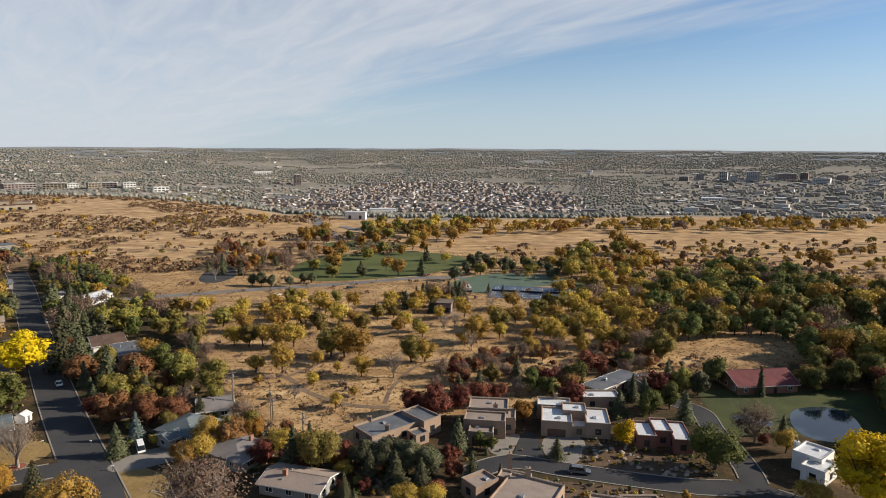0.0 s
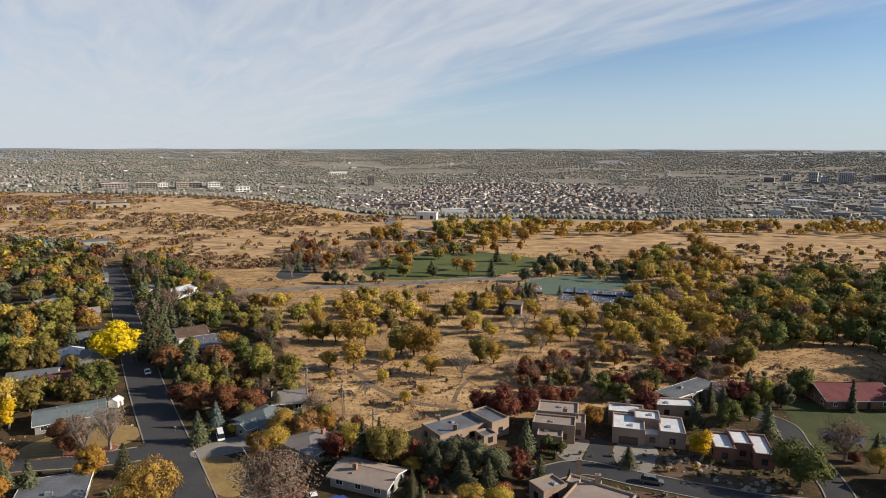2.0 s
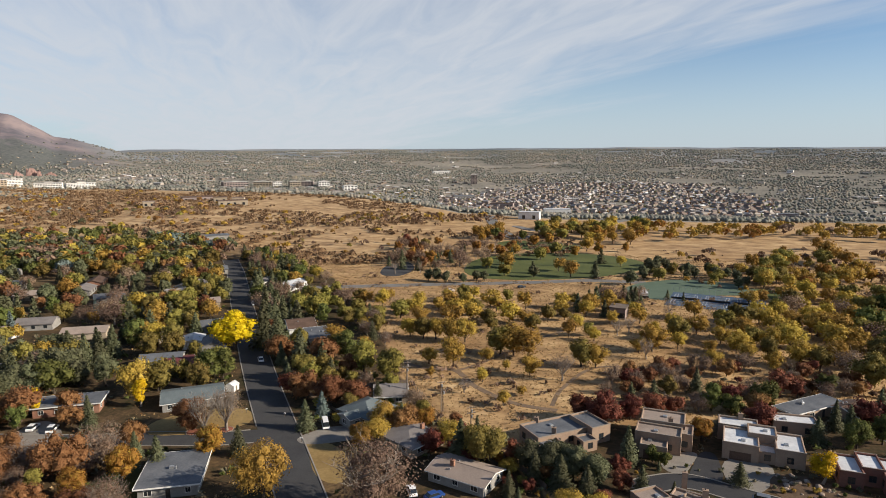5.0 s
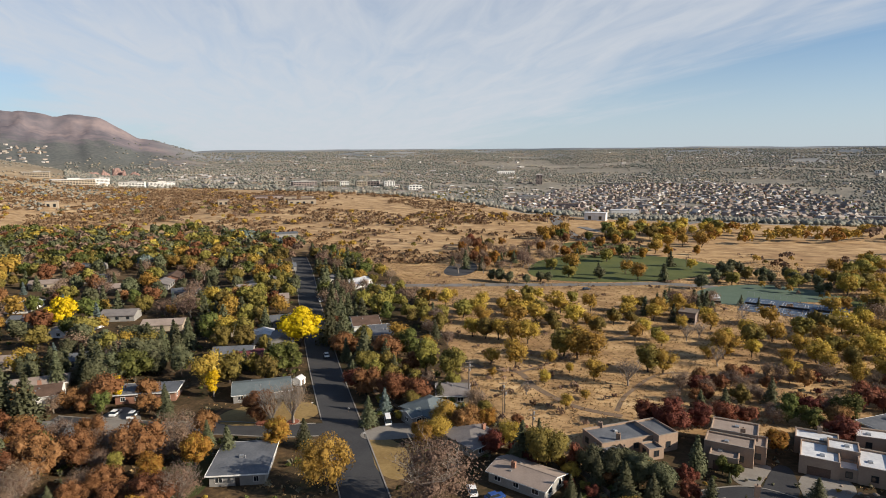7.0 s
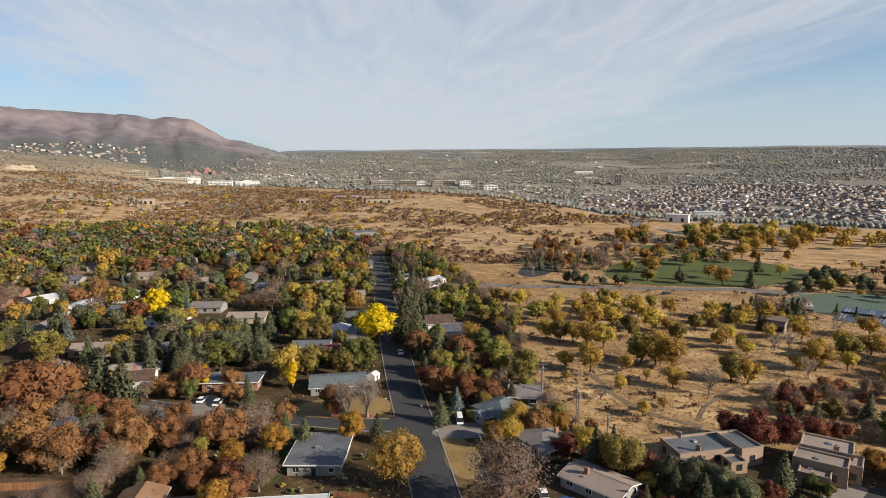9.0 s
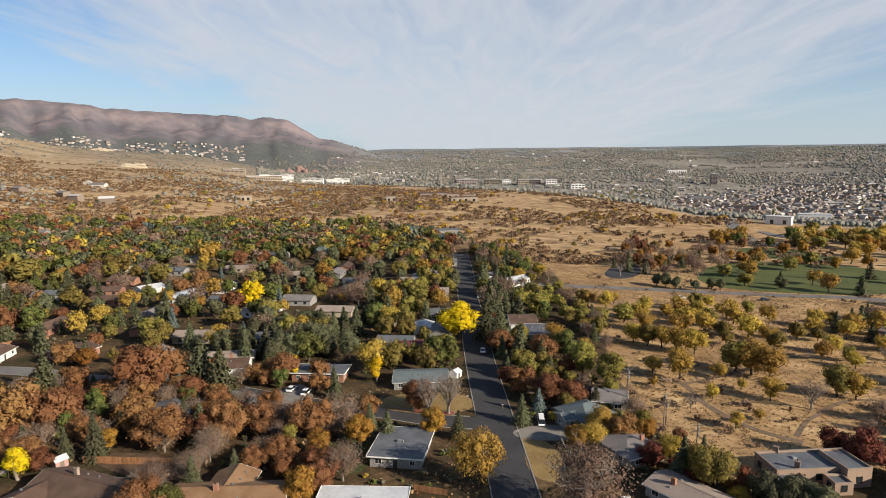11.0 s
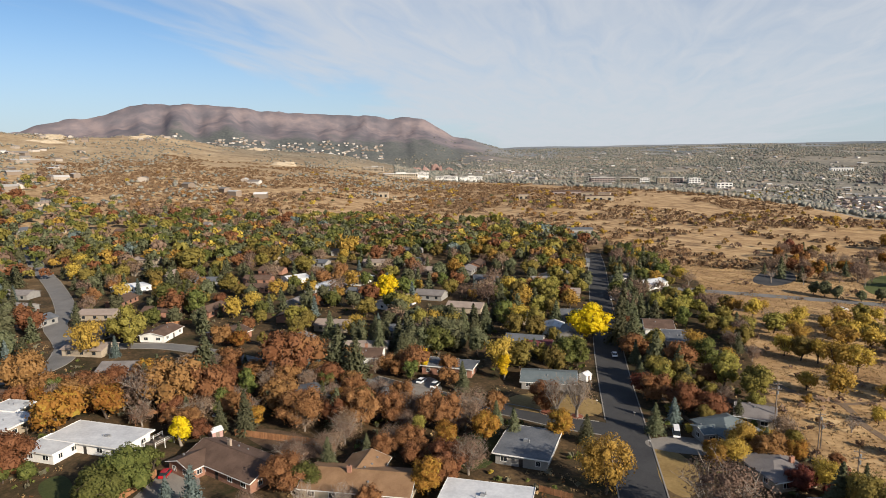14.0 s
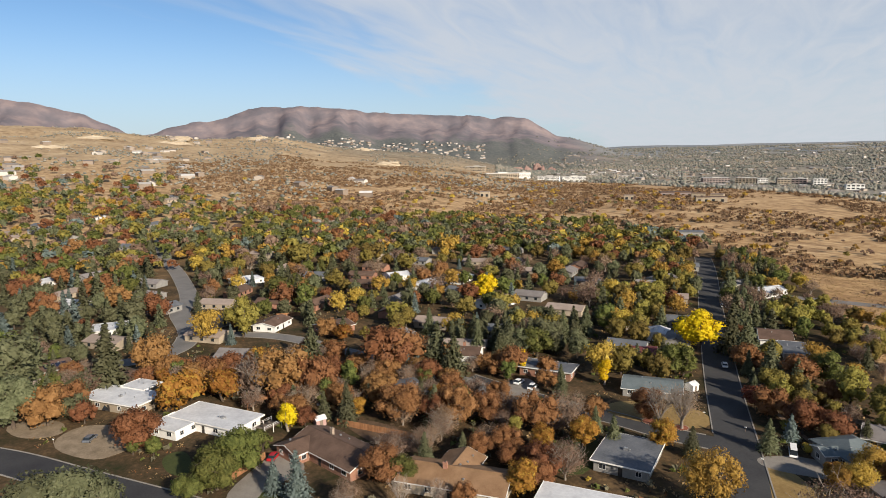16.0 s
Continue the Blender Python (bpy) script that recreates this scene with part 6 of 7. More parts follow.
plant("ponderosa", -108.6, 355.7, 8.4)
plant("ponderosa", -103.0, 354.2, 8.7)
plant("ponderosa", -97.1, 352.6, 8.3)
plant("ponderosa", -86.9, 353.8, 6.2)
plant("ponderosa", -80.5, 361.5, 7.7)
plant("ponderosa", -76.1, 362.5, 7.2)
plant("ponderosa", -49.2, 381.3, 8.6, 1.2)
plant("gold", -27.5, 386.7, 10.5, 1.1)
plant("ponderosa", 7.2, 371.8, 9.0, 1.2)
plant("ponderosa", 21.4, 406.8, 11.0, 1.2)
plant("ponderosa", 31.3, 411.2, 7.7)
plant("pine", 25.0, 338.4, 5.0)
plant("pine", 32.5, 336.3, 4.8)
plant("gold", -23.8, 493.5, 11.6, 1.2)
plant("orange", -55.9, 524.4, 10.3)
plant("orange", -66.2, 512.5, 10.0)
plant("orange", -83.5, 455.2, 9.0, 1.2)
plant("orange", -116.0, 430.6, 8.6, 1.2)
plant("orange", -112.4, 524.1, 9.2)
# out of view on the sun's side, added to throw shade over the estate
grove("green*4,olive,ponderosa", 34, 8, 11, 6, [(147, 195), (190, 224), (220, 212), (166, 166), (123, 153), (126, 166)], False)
plant("green", 118.0, 193.2, 8.5, 1.1)
plant("green", 141.2, 199.4, 10.5)
plant("ponderosa", 80.0, 190.2, 9.2)
plant("pine", 72.1, 195.3, 9.3)
grove("hedge*2,olive*2,rust,pine*2,taupe,bush*2,gold", 46, 3, 8, 5, [(-105, 198), (-86, 201), (-60, 174), (-49, 166), (-51, 149), (-60, 141), (-84, 162), (-98, 176)])
grove("hedge*2,olive,pine*2,bush*2,red,rust", 30, 3, 7, 4.5, [(-49, 167), (-23, 154), (-12, 138), (-18, 128), (-29, 134), (-47, 145)])

grove("taupe*3,scrub*3,red,rust*2,bush", 70, 3.5, 7, 4, [(-6, 192), (8, 226), (62, 238), (88, 216), (62, 197), (24, 190)])
grove("pine*3,ponderosa*2", 26, 9, 13, 4.5, [(-218, 135), (-180, 132), (-166, 160), (-182, 195), (-226, 175)])
grove("hedge*2,bush,straw_bush,red,pine", 40, 2, 5, 3, [(-24, 128), (-4, 150), (24, 152), (14, 138), (-6, 122)])

for x, y, h in ((-18.6, 141.6, 8.4), (-13.4, 140.2, 9.2), (-8.2, 139.6, 9.6), (-3.4, 138.4, 8.8), (-10.8, 144.6, 7.8)):
    plant("ponderosa", x, y, h, 1.15)

# tall trees outside the view, added so that their shade reaches the pond lawn
grove("green*4,olive", 24, 13, 17, 6, [(124, 150), (152, 150), (168, 192), (146, 192), (130, 174)], False)

# far woods and brush, past counting
rng = np.random.default_rng(5)


def thinning(x, y):
    r = np.hypot(x, y)
    return inside(SUBURB, x, y) & (rng.random(len(x)) > 0.85 * step(620, 1100, r))


MIX = (("pine", 0.30), ("green", 0.18), ("rust", 0.12), ("taupe", 0.13), ("olive", 0.19), ("gold", 0.06), ("spruce", 0.02))
for key, share in MIX:
    xy = polar_points(int(5200 * share), 34, 100, 455, 1300, rng, thinning, 0.62)
    h = 6.5 + 6 * rng.random(len(xy))
    woods("suburb_trees", "mixed autumn trees of the distant suburb", LEAF[key], xy, h, h * (0.32 if key == "pine" else 0.54), 90, 0.095, rng, 0.1, "trees")


def on_mesa(x, y):
    r, az = np.hypot(x, y), np.degrees(np.arctan2(-x, y))
    return ~inside(SUBURB, x, y) & ((r < edge_of(az)) | (az > 44)) & (fbm(x / 70, y / 70, 3, 40) > 0.50 - 0.10 * step(20, 45, az))


xy = polar_points(22000, 4, 80, 430, 1500, rng, on_mesa, 0.6)
h = 0.9 + 1.9 * rng.random(len(xy))
woods("scrub", "brown scrub oak thickets over the dry mesa", LEAF["scrub"], xy, h, h * 1.5, 12, 0.23, rng, 0.0, "scrub")


def fringe(x, y):
    r, az = np.hypot(x, y), np.degrees(np.arctan2(-x, y))
    return ~inside(SUBURB, x, y) & (rng.random(len(x)) > step(560, 1150, r)) & (fbm(x / 80, y / 80, 3, 44) > 0.46)


for key, n in (("rust", 420), ("taupe", 380), ("olive", 150), ("gold", 110), ("pine", 120)):
    xy = polar_points(n, 36, 84, 480, 1150, rng, fringe, 0.6)
    h = 3.5 + 4 * rng.random(len(xy))
    woods("fringe_trees", "loose oaks and cottonwoods where the suburb gives way to scrub", LEAF[key], xy, h, h * 0.55, 50, 0.12, rng, 0.05, "trees")
xy = polar_points(350, 8, 60, 430, 1400, rng, on_mesa, 0.6)
h = 2 + 3 * rng.random(len(xy))
woods("scrub", "yellowing bushes on the mesa", LEAF["gold"], xy, h, h * 0.8, 22, 0.22, rng, 0.0, "scrub")


def in_town(x, y):
    r, az = np.hypot(x, y), np.degrees(np.arctan2(-x, y))
    edge = edge_of(az)
    estate = (az > -12.5) & (az < 16) & (r > 1360) & (r < 2500)
    centre = (az < -17) & (az > -40) & (r < 3000)
    slope = r < edge * np.where(az < -12, 1.7, 1.2)
    thin = rng.random(len(x)) > 0.80 * estate + 0.55 * centre + 0.85 * slope
    fade = rng.random(len(x)) > step(34, 52, az + 6 * fbm(x / 300, y / 300, 3, 51)) * step(2200, 3400, r)
    return (r > edge) & (fbm(x / 260, y / 110, 4, 50) > 0.365) & thin & fade


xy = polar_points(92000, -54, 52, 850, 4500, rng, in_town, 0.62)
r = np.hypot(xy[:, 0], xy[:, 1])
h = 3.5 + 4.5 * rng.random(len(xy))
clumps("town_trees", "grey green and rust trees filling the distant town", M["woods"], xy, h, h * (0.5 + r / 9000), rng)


def on_hills(x, y):
    return fbm(x / 90, y / 90, 3, 60) > 0.52


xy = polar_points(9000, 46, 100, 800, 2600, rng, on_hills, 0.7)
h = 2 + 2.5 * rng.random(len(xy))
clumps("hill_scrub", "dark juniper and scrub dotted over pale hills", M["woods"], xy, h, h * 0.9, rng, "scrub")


def prairie(x, y):
    ok = ~inside(SUBURB, x, y) & ~inside(ESTATE, x, y)
    for poly in PATCHES:
        ok &= ~inside(poly, x, y)
    for dense, w, k in ROADS:
        for q in dense[::4]:
            ok &= (x - q.x) ** 2 + (y - q.y) ** 2 > (w * 0.5 + 0.6) ** 2
    return ok


def gardens(x, y):
    ok = (inside(SUBURB, x, y) | inside(ESTATE, x, y)) & (fbm(x / 14, y / 14, 3, 72) > 0.44)
    for poly in PATCHES:
        ok &= ~inside(poly, x, y)
    for dense, w, k in ROADS:
        for q in dense[::2]:
            ok &= (x - q.x) ** 2 + (y - q.y) ** 2 > (w * 0.5 + 2.2) ** 2
    for a, b, q in PLOTS:
        ok &= (x - a) ** 2 + (y - b) ** 2 > (q * 1.05) ** 2
    return ok


for key, n, low, high, note in (("straw", 9000, 0.15, 0.4, "dry grass between the gardens"), ("rust", 6000, 0.06, 0.22, "fallen brown leaves under the oaks"),
                                ("sage", 1500, 0.5, 1.3, "low grey green garden plants"), ("green", 900, 0.5, 1.6, "low green garden plants")):
    xy = polar_points(n, -32, 92, 95, 330, rng, gardens, 0.62)
    h = low + (high - low) * rng.random(len(xy))
    woods("garden_plants", note, LEAF[key], xy, h, 0.5 + 0.5 * rng.random(len(xy)), 8 if high > 0.45 else 3, 0.34, rng, 0.0, "plants")
xy = polar_points(60000, -36, 40, 150, 480, rng, prairie, 0.7)
h = 0.14 + 0.28 * rng.random(len(xy)) * fbm(xy[:, 0] / 20, xy[:, 1] / 20, 3, 70)
woods("dry_grass", "tufts of tall dry straw coloured grass", LEAF["straw"], xy, h, 0.4 + 0.4 * rng.random(len(xy)), 3, 0.36, rng, 0.0, "grass")
xy = polar_points(1300, -36, 34, 160, 520, rng, lambda x, y: prairie(x, y) & (fbm(x / 35, y / 35, 3, 80) > 0.52), 0.7)
h = 0.8 + 1.2 * rng.random(len(xy))
woods("low_brush", "low grey brown brush in the prairie", LEAF["taupe"], xy, h, h * 0.9, 12, 0.22, rng, 0.0, "brush")


# ---- distant town ----
def far_houses(name, label, spots, walls, roofs, category="houses"):
    """Houses too far off to pick apart: walls and gabled roofs in one mesh. spots: x, y, yaw, w, d, h, rise."""
    v, f, slots = [], [], []
    for x, y, yaw, w, d, h, rise in spots:
        c, sn, z, k = math.cos(radians(yaw)), math.sin(radians(yaw)), ground_z(x, y), len(v)
        hw, hd, o = w / 2, d / 2, 0.5

        def put(px, py, pz):
            v.append((x + c * px - sn * py, y + sn * px + c * py, z + pz))
        for px in (-hw, hw):
            for py, pz in ((-hd, -2), (hd, -2), (hd, h), (0, h + rise), (-hd, h)):
                put(px, py, pz)
        f.extend([(k, k + 1, k + 2, k + 3, k + 4), (k + 9, k + 8, k + 7, k + 6, k + 5), (k, k + 4, k + 9, k + 5), (k + 1, k + 6, k + 7, k + 2)])
        slots.extend([0] * 4)
        k = len(v)
        for px in (-hw - o, hw + o):
            for py, pz in ((-hd - o, h - 0.1), (0, h + rise + 0.2), (hd + o, h - 0.1)):
                put(px, py, pz)
                put(px, py, pz + 0.3)
        f.extend([(k + 1, k + 7, k + 9, k + 3), (k + 3, k + 9, k + 11, k + 5), (k, k + 2, k + 8, k + 6), (k + 2, k + 4, k + 10, k + 8),
                  (k, k + 1, k + 3, k + 2), (k + 2, k + 3, k + 5, k + 4), (k + 6, k + 8, k + 9, k + 7), (k + 8, k + 10, k + 11, k + 9), (k, k + 6, k + 7, k + 1), (k + 4, k + 5, k + 11, k + 10)])
        slots.extend([1] * 10)
    me = bpy.data.meshes.new(name)
    me.from_pydata(v, [], f)
    me.materials.append(walls)
    me.materials.append(roofs)
    me.polygons.foreach_set("material_index", slots)
    return tagged(new(name, me), label, category, kind="stuff")


def by_house(name, stops, rough=0.8):
    """One tone for each house of a joined mass."""
    m, nt = material(name)
    isl = node(nt, "ShaderNodeNewGeometry").outputs["Random Per Island"]
    col = mix(nt, math_node(nt, "MULTIPLY", noise_of(nt, 0.5, 3), 0.35), ramp(nt, isl, stops), (0.25, 0.22, 0.19))
    finish(nt, col, rough)
    return m


M["far_walls"] = by_house("far_siding", [(0.0, (0.16, 0.12, 0.09)), (0.45, (0.25, 0.20, 0.16)), (0.8, (0.36, 0.32, 0.28)), (1.0, (0.62, 0.60, 0.57))])
M["estate_walls"] = by_house("estate_siding", [(0.0, (0.20, 0.16, 0.13)), (0.6, (0.32, 0.275, 0.235)), (0.85, (0.46, 0.42, 0.38)), (1.0, (0.72, 0.70, 0.68))])
M["far_roofs"] = by_house("far_shingle", [(0.0, (0.10, 0.065, 0.055)), (0.4, (0.15, 0.105, 0.09)), (0.7, (0.21, 0.18, 0.165)), (0.9, (0.34, 0.31, 0.29)), (1.0, (0.60, 0.60, 0.60))])
M["pale_roofs"] = by_house("pale_membrane", [(0.0, (0.12, 0.105, 0.10)), (0.5, (0.20, 0.185, 0.175)), (0.8, (0.36, 0.35, 0.34)), (1.0, (0.66, 0.66, 0.66))])


def at(az, r):
    return -math.sin(radians(az)) * r, math.cos(radians(az)) * r


rng = random.Random(47)
# the newer estate between the park and the old town, on curving streets
spots = []
for row in range(34):
    az, r0 = -12.5 + rng.random() + max(0, row - 18) * 0.35, 1390 + row * 33 + (9 if row % 2 else 0)
    while az < 16.0 - max(0, row - 14) * 0.5:
        r = r0 + 26 * math.sin(radians(az * 14 + row * 3)) + rng.uniform(-3, 3)
        x, y = at(az, r)
        if not (row > 8 and -1 < az < 2.5 and row < 14) and rng.random() < 0.92:
            spots.append((x, y, az + rng.choice((-35, -35, 55)) + rng.uniform(-9, 9), rng.uniform(11, 15), rng.uniform(8, 10), rng.choice((2.8, 2.8, 5.0)), rng.uniform(2.2, 3.2)))
        az += math.degrees(rng.uniform(17, 24) / r)
trees_at = np.array([(x + rng.uniform(-14, 14), y + rng.uniform(-14, 14)) for x, y, *_ in spots for k in range(2)])
tall = np.random.default_rng(8).uniform(3.5, 7.0, len(trees_at))
for key, part_of in (("rust", slice(0, None, 3)), ("gold", slice(1, None, 5)), ("green", slice(2, None, 3))):
    clumps("estate_trees", "small street trees in autumn colour between brown roofs", LEAF[key], trees_at[part_of], tall[part_of], tall[part_of] * 0.55, np.random.default_rng(9))
far_houses("estate_houses", "close rows of brown roofed houses beyond the park", spots, M["estate_walls"], M["far_roofs"])
# roofs among the trees of the town, out over the plain
spots = []
while len(spots) < 1300:
    az, r = rng.uniform(-44, 47), 1300 + 2700 * rng.random() ** 1.2
    x, y = at(az, r)
    if r > np.interp(az, [-60, -25, -12, 16, 26, 36, 47], [1350, 1350, 1450, 1600, 1500, 1600, 1700]) and float(fbm(x / 260, y / 260, 3, 90)) > 0.42:
        spots.append((x, y, rng.uniform(0, 180), rng.uniform(10, 24), rng.uniform(8, 13), rng.uniform(3, 5.5), rng.uniform(0.4, 2.4)))
far_houses("town_houses", "pale roofs scattered through the trees of the distant town", spots, M["far_walls"], M["pale_roofs"])
# low blocks round the office towers
spots = []
while len(spots) < 150:
    az, r = rng.uniform(-39, -16), rng.uniform(1500, 3100)
    if rng.random() < step(-16, -24, az) * 0.9 + 0.1:
        spots.append((*at(az, r), az + rng.uniform(-14, 14), rng.uniform(10, 30), rng.uniform(10, 20), rng.uniform(4, 11), 0.3))
far_houses("town_blocks", "pale flat roofed blocks round the distant office towers", spots, M["estate_walls"], M["pale_roofs"], "buildings")
# homes on the hills and on the wooded slope below the mountain
spots = []
for az0, az1, r0, r1, n in ((53, 75, 3080, 3650, 330), (76, 93, 900, 1700, 46), (62, 78, 800, 1150, 7), (70, 80, 1900, 2700, 36)):
    for k in range(n):
        az, r = rng.uniform(az0, az1), rng.uniform(r0, r1)
        spots.append((*at(az, r), rng.uniform(0, 180), rng.uniform(13, 22), rng.uniform(9, 13), rng.uniform(3, 6.5), rng.uniform(1.0, 2.4)))
far_houses("hill_houses", "pale houses scattered over the hillsides", spots, M["far_walls"], M["pale_roofs"])


def tower(az, r, w, d, h, mat, storeys, bays, label, yaw=0, category="building"):
    """A block with real rows of windows and a parapet."""
    x, y = -math.sin(radians(az)) * r, math.cos(radians(az)) * r
    ob = new("office_building" if h > 14 else "apartment_building")
    ob.matrix_basis = pose(x, y, ground_z(x, y), 0, 0, az + yaw)
    tagged(ob, label, category)
    part("wall", boxes((-w / 2, w / 2, -d / 2, d / 2, -2, h)), M[mat], ob)
    part("roof", boxes((-w / 2 - 0.3, w / 2 + 0.3, -d / 2 - 0.3, d / 2 + 0.3, h, h + 0.8), (-w / 8, w / 6, -d / 6, d / 5, h + 0.8, h + 3)), M["concrete_far"], ob)
    fh = h / storeys
    for s in range(storeys):
        bm = bmesh.new()
        for b in range(bays):
            u = (b + 0.5) * w / bays - w / 2
            box(bm, u - w / bays * 0.32, u + w / bays * 0.32, -d / 2 - 0.12, -d / 2 + 0.1, s * fh + fh * 0.28, s * fh + fh * 0.8)
        tagged(part("glazing", bm, M["glass"], ob), kind="stuff")
    return ob


def box_hall(az, r, w, d, h, mat, roof, label, yaw=0):
    x, y = -math.sin(radians(az)) * r, math.cos(radians(az)) * r
    ob = new("warehouse")
    ob.matrix_basis = pose(x, y, ground_z(x, y), 0, 0, az + yaw)
    tagged(ob, label, "building")
    part("wall", boxes((-w / 2, w / 2, -d / 2, d / 2, -2, h)), M[mat], ob)
    part("roof", boxes((-w / 2 - 0.4, w / 2 + 0.4, -d / 2 - 0.4, d / 2 + 0.4, h, h + 0.6)), M[roof], ob)
    bm = bmesh.new()
    n = max(2, int(w / 8))
    for b in range(n):
        u = (b + 0.5) * w / n - w / 2
        box(bm, u - 1.6, u + 1.6, -d / 2 - 0.1, -d / 2 + 0.1, 0.6, h * 0.6)
    tagged(part("glazing", bm, M["glass"], ob), kind="stuff")


tower(-23.71, 2796, 29, 18, 38.3, "concrete_far", 7, 4, "grey office block downtown", -8)
tower(-25.85, 2785, 47, 30, 39.4, "concrete_far", 12, 7, "pale concrete office tower downtown", 6)
tower(-28.21, 2915, 67, 43, 23.0, "brick_far", 6, 11, "dark brick office block downtown", 12)
tower(-29.49, 2837, 27, 18, 33.1, "brick_far", 9, 4, "dark glass office tower downtown", -8)
tower(-21.89, 2837, 30, 19, 23.5, "concrete_far", 6, 4, "pale concrete block downtown", 6)
tower(-24.46, 2771, 27, 18, 22.6, "concrete_far", 5, 4, "low office block downtown", 12)
tower(-30.73, 2743, 53, 34, 21.2, "concrete_far", 4, 8, "broad pale block downtown", -8)
tower(-32.01, 2917, 37, 24, 20.3, "brick_far", 5, 6, "brown brick block downtown", 6)
tower(-34.00, 2780, 36, 23, 20.7, "concrete_far", 4, 5, "pale concrete block downtown", 12)
tower(-20.67, 2784, 36, 23, 17.5, "brick_far", 4, 5, "brown brick block downtown", -8)
tower(12.82, 2470, 22, 22, 36.1, "brick_far", 8, 4, "slim tower above the trees", 6)
tower(1.92, 3570, 25, 19, 25.0, "concrete_far", 5, 4, "pale block far out on the plain", 12)
tower(53.77, 1587, 46, 22, 10.5, "tan_wall", 3, 16, "white apartment building at the foot of the hills", -8)
tower(51.48, 1497, 76, 46, 9.5, "tan_wall", 3, 15, "tan apartment building at the foot of the hills", 6)
tower(49.53, 1566, 30, 18, 15.5, "white", 5, 12, "tall white apartment building at the foot of the hills", 12)
tower(47.33, 1580, 52, 22, 10.5, "white", 3, 18, "long white apartment building at the foot of the hills", -8)
tower(45.18, 1626, 58, 22, 11.5, "white", 4, 20, "white apartment building at the foot of the hills", 6)
tower(33.66, 2285, 82, 46, 18.1, "brick_far", 3, 9, "brown apartment building on the mesa rim", 12)
tower(31.34, 2268, 60, 32, 17.9, "tan_wall", 3, 6, "tan apartment building on the mesa rim", -8)
tower(30.15, 2258, 30, 22, 16.0, "white", 3, 4, "pale apartment building on the mesa rim", 6)
tower(28.70, 2212, 35, 22, 19.6, "tan_wall", 3, 4, "tan apartment building on the mesa rim", 12)
tower(27.56, 2223, 41, 22, 17.7, "brick_far", 3, 4, "brown apartment building on the mesa rim", -8)
tower(26.17, 2193, 35, 22, 19.4, "white", 3, 4, "white apartment building on the mesa rim", 6)
tower(23.89, 2042, 43, 22, 14.4, "white", 2, 4, "white low building on the mesa rim", 12)
box_hall(7.82, 719, 23, 12, 7.7, "white", "white_roof", "white warehouse below the road", -10)
box_hall(5.42, 1371, 55, 22, 12.2, "white", "white_roof", "white hall with a pale roof", 8)
box_hall(-13.00, 1464, 36, 18, 8.4, "brick_far", "slate_flat", "long low dark hall on the prairie", 3)
box_hall(-15.28, 1514, 20, 10, 6.2, "concrete_far", "slate_flat", "low grey hall on the prairie", -10)
box_hall(-23.07, 1982, 66, 34, 6.7, "white", "white_roof", "long low white hall", 8)
box_hall(-19.31, 1917, 64, 32, 5.8, "tan_wall", "gravel_roof", "low broad tan hall", 3)
box_hall(-25.79, 1552, 34, 17, 10.4, "brick_far", "slate_flat", "dark low works building", -10)
box_hall(-23.47, 1500, 25, 14, 4.8, "concrete_far", "gravel_roof", "grey low works building", 8)
box_hall(-28.33, 2069, 56, 28, 5.9, "white", "white_roof", "pale low storage sheds", 3)
box_hall(-12.91, 3103, 24, 14, 9.6, "white", "white_roof", "white hall far out on the plain", -10)
box_hall(15.74, 2887, 76, 38, 12.2, "white", "white_roof", "pale hall far out on the plain", 8)
box_hall(13.69, 1870, 60, 30, 9.0, "grey_wall", "slate_flat", "grey halls beside the road", 3)
box_hall(10.30, 1575, 57, 22, 9.5, "brick_far", "brown_roof", "brown hall beside the road", -10)
box_hall(34.56, 841, 16, 8, 6.2, "tan_wall", "brown_roof", "tan house on the mesa edge", 8)
box_hall(34.90, 894, 17, 9, 7.1, "tan_wall", "brown_roof", "tan hall on the mesa", 3)
box_hall(33.43, 900, 16, 8, 5.6, "tan_wall", "gravel_roof", "tan house on the mesa", -10)
box_hall(36.69, 952, 42, 21, 5.0, "brick_far", "brown_roof", "long brown building on the mesa", 8)
box_hall(40.45, 882, 14, 8, 6.1, "tan_wall", "gravel_roof", "tan unfinished house on the mesa", 3)
box_hall(53.00, 942, 14, 8, 7.6, "tan_wall", "gravel_roof", "tan house in the scrub", -10)
box_hall(35.49, 561, 21, 10, 7.0, "grey_wall", "slate_flat", "long grey house at the edge of the suburb", 8)
box_hall(33.39, 846, 21, 11, 6.3, "tan_wall", "brown_roof", "tan house on the mesa edge", 3)
box_hall(-0.21, 296, 7, 8, 4.7, "brick_far", "wood_grey", "weathered timber picnic shelter under pines", -10)
box_hall(-2.15, 341, 4, 8, 2.5, "white", "white_roof", "small white park building", 8)


# ---- vehicles, fences, poles, garden things ----
def lathe(bm, x, y, z, radius, depth, axis="Z", segs=12, r2=None):
    m = Matrix.Translation((x, y, z))
    if axis == "Y":
        m = m @ Matrix.Rotation(math.pi / 2, 4, "X")
    elif axis == "X":
        m = m @ Matrix.Rotation(math.pi / 2, 4, "Y")
    bmesh.ops.create_cone(bm, cap_ends=True, segments=segs, radius1=radius, radius2=radius if r2 is None else r2, depth=depth, matrix=m)


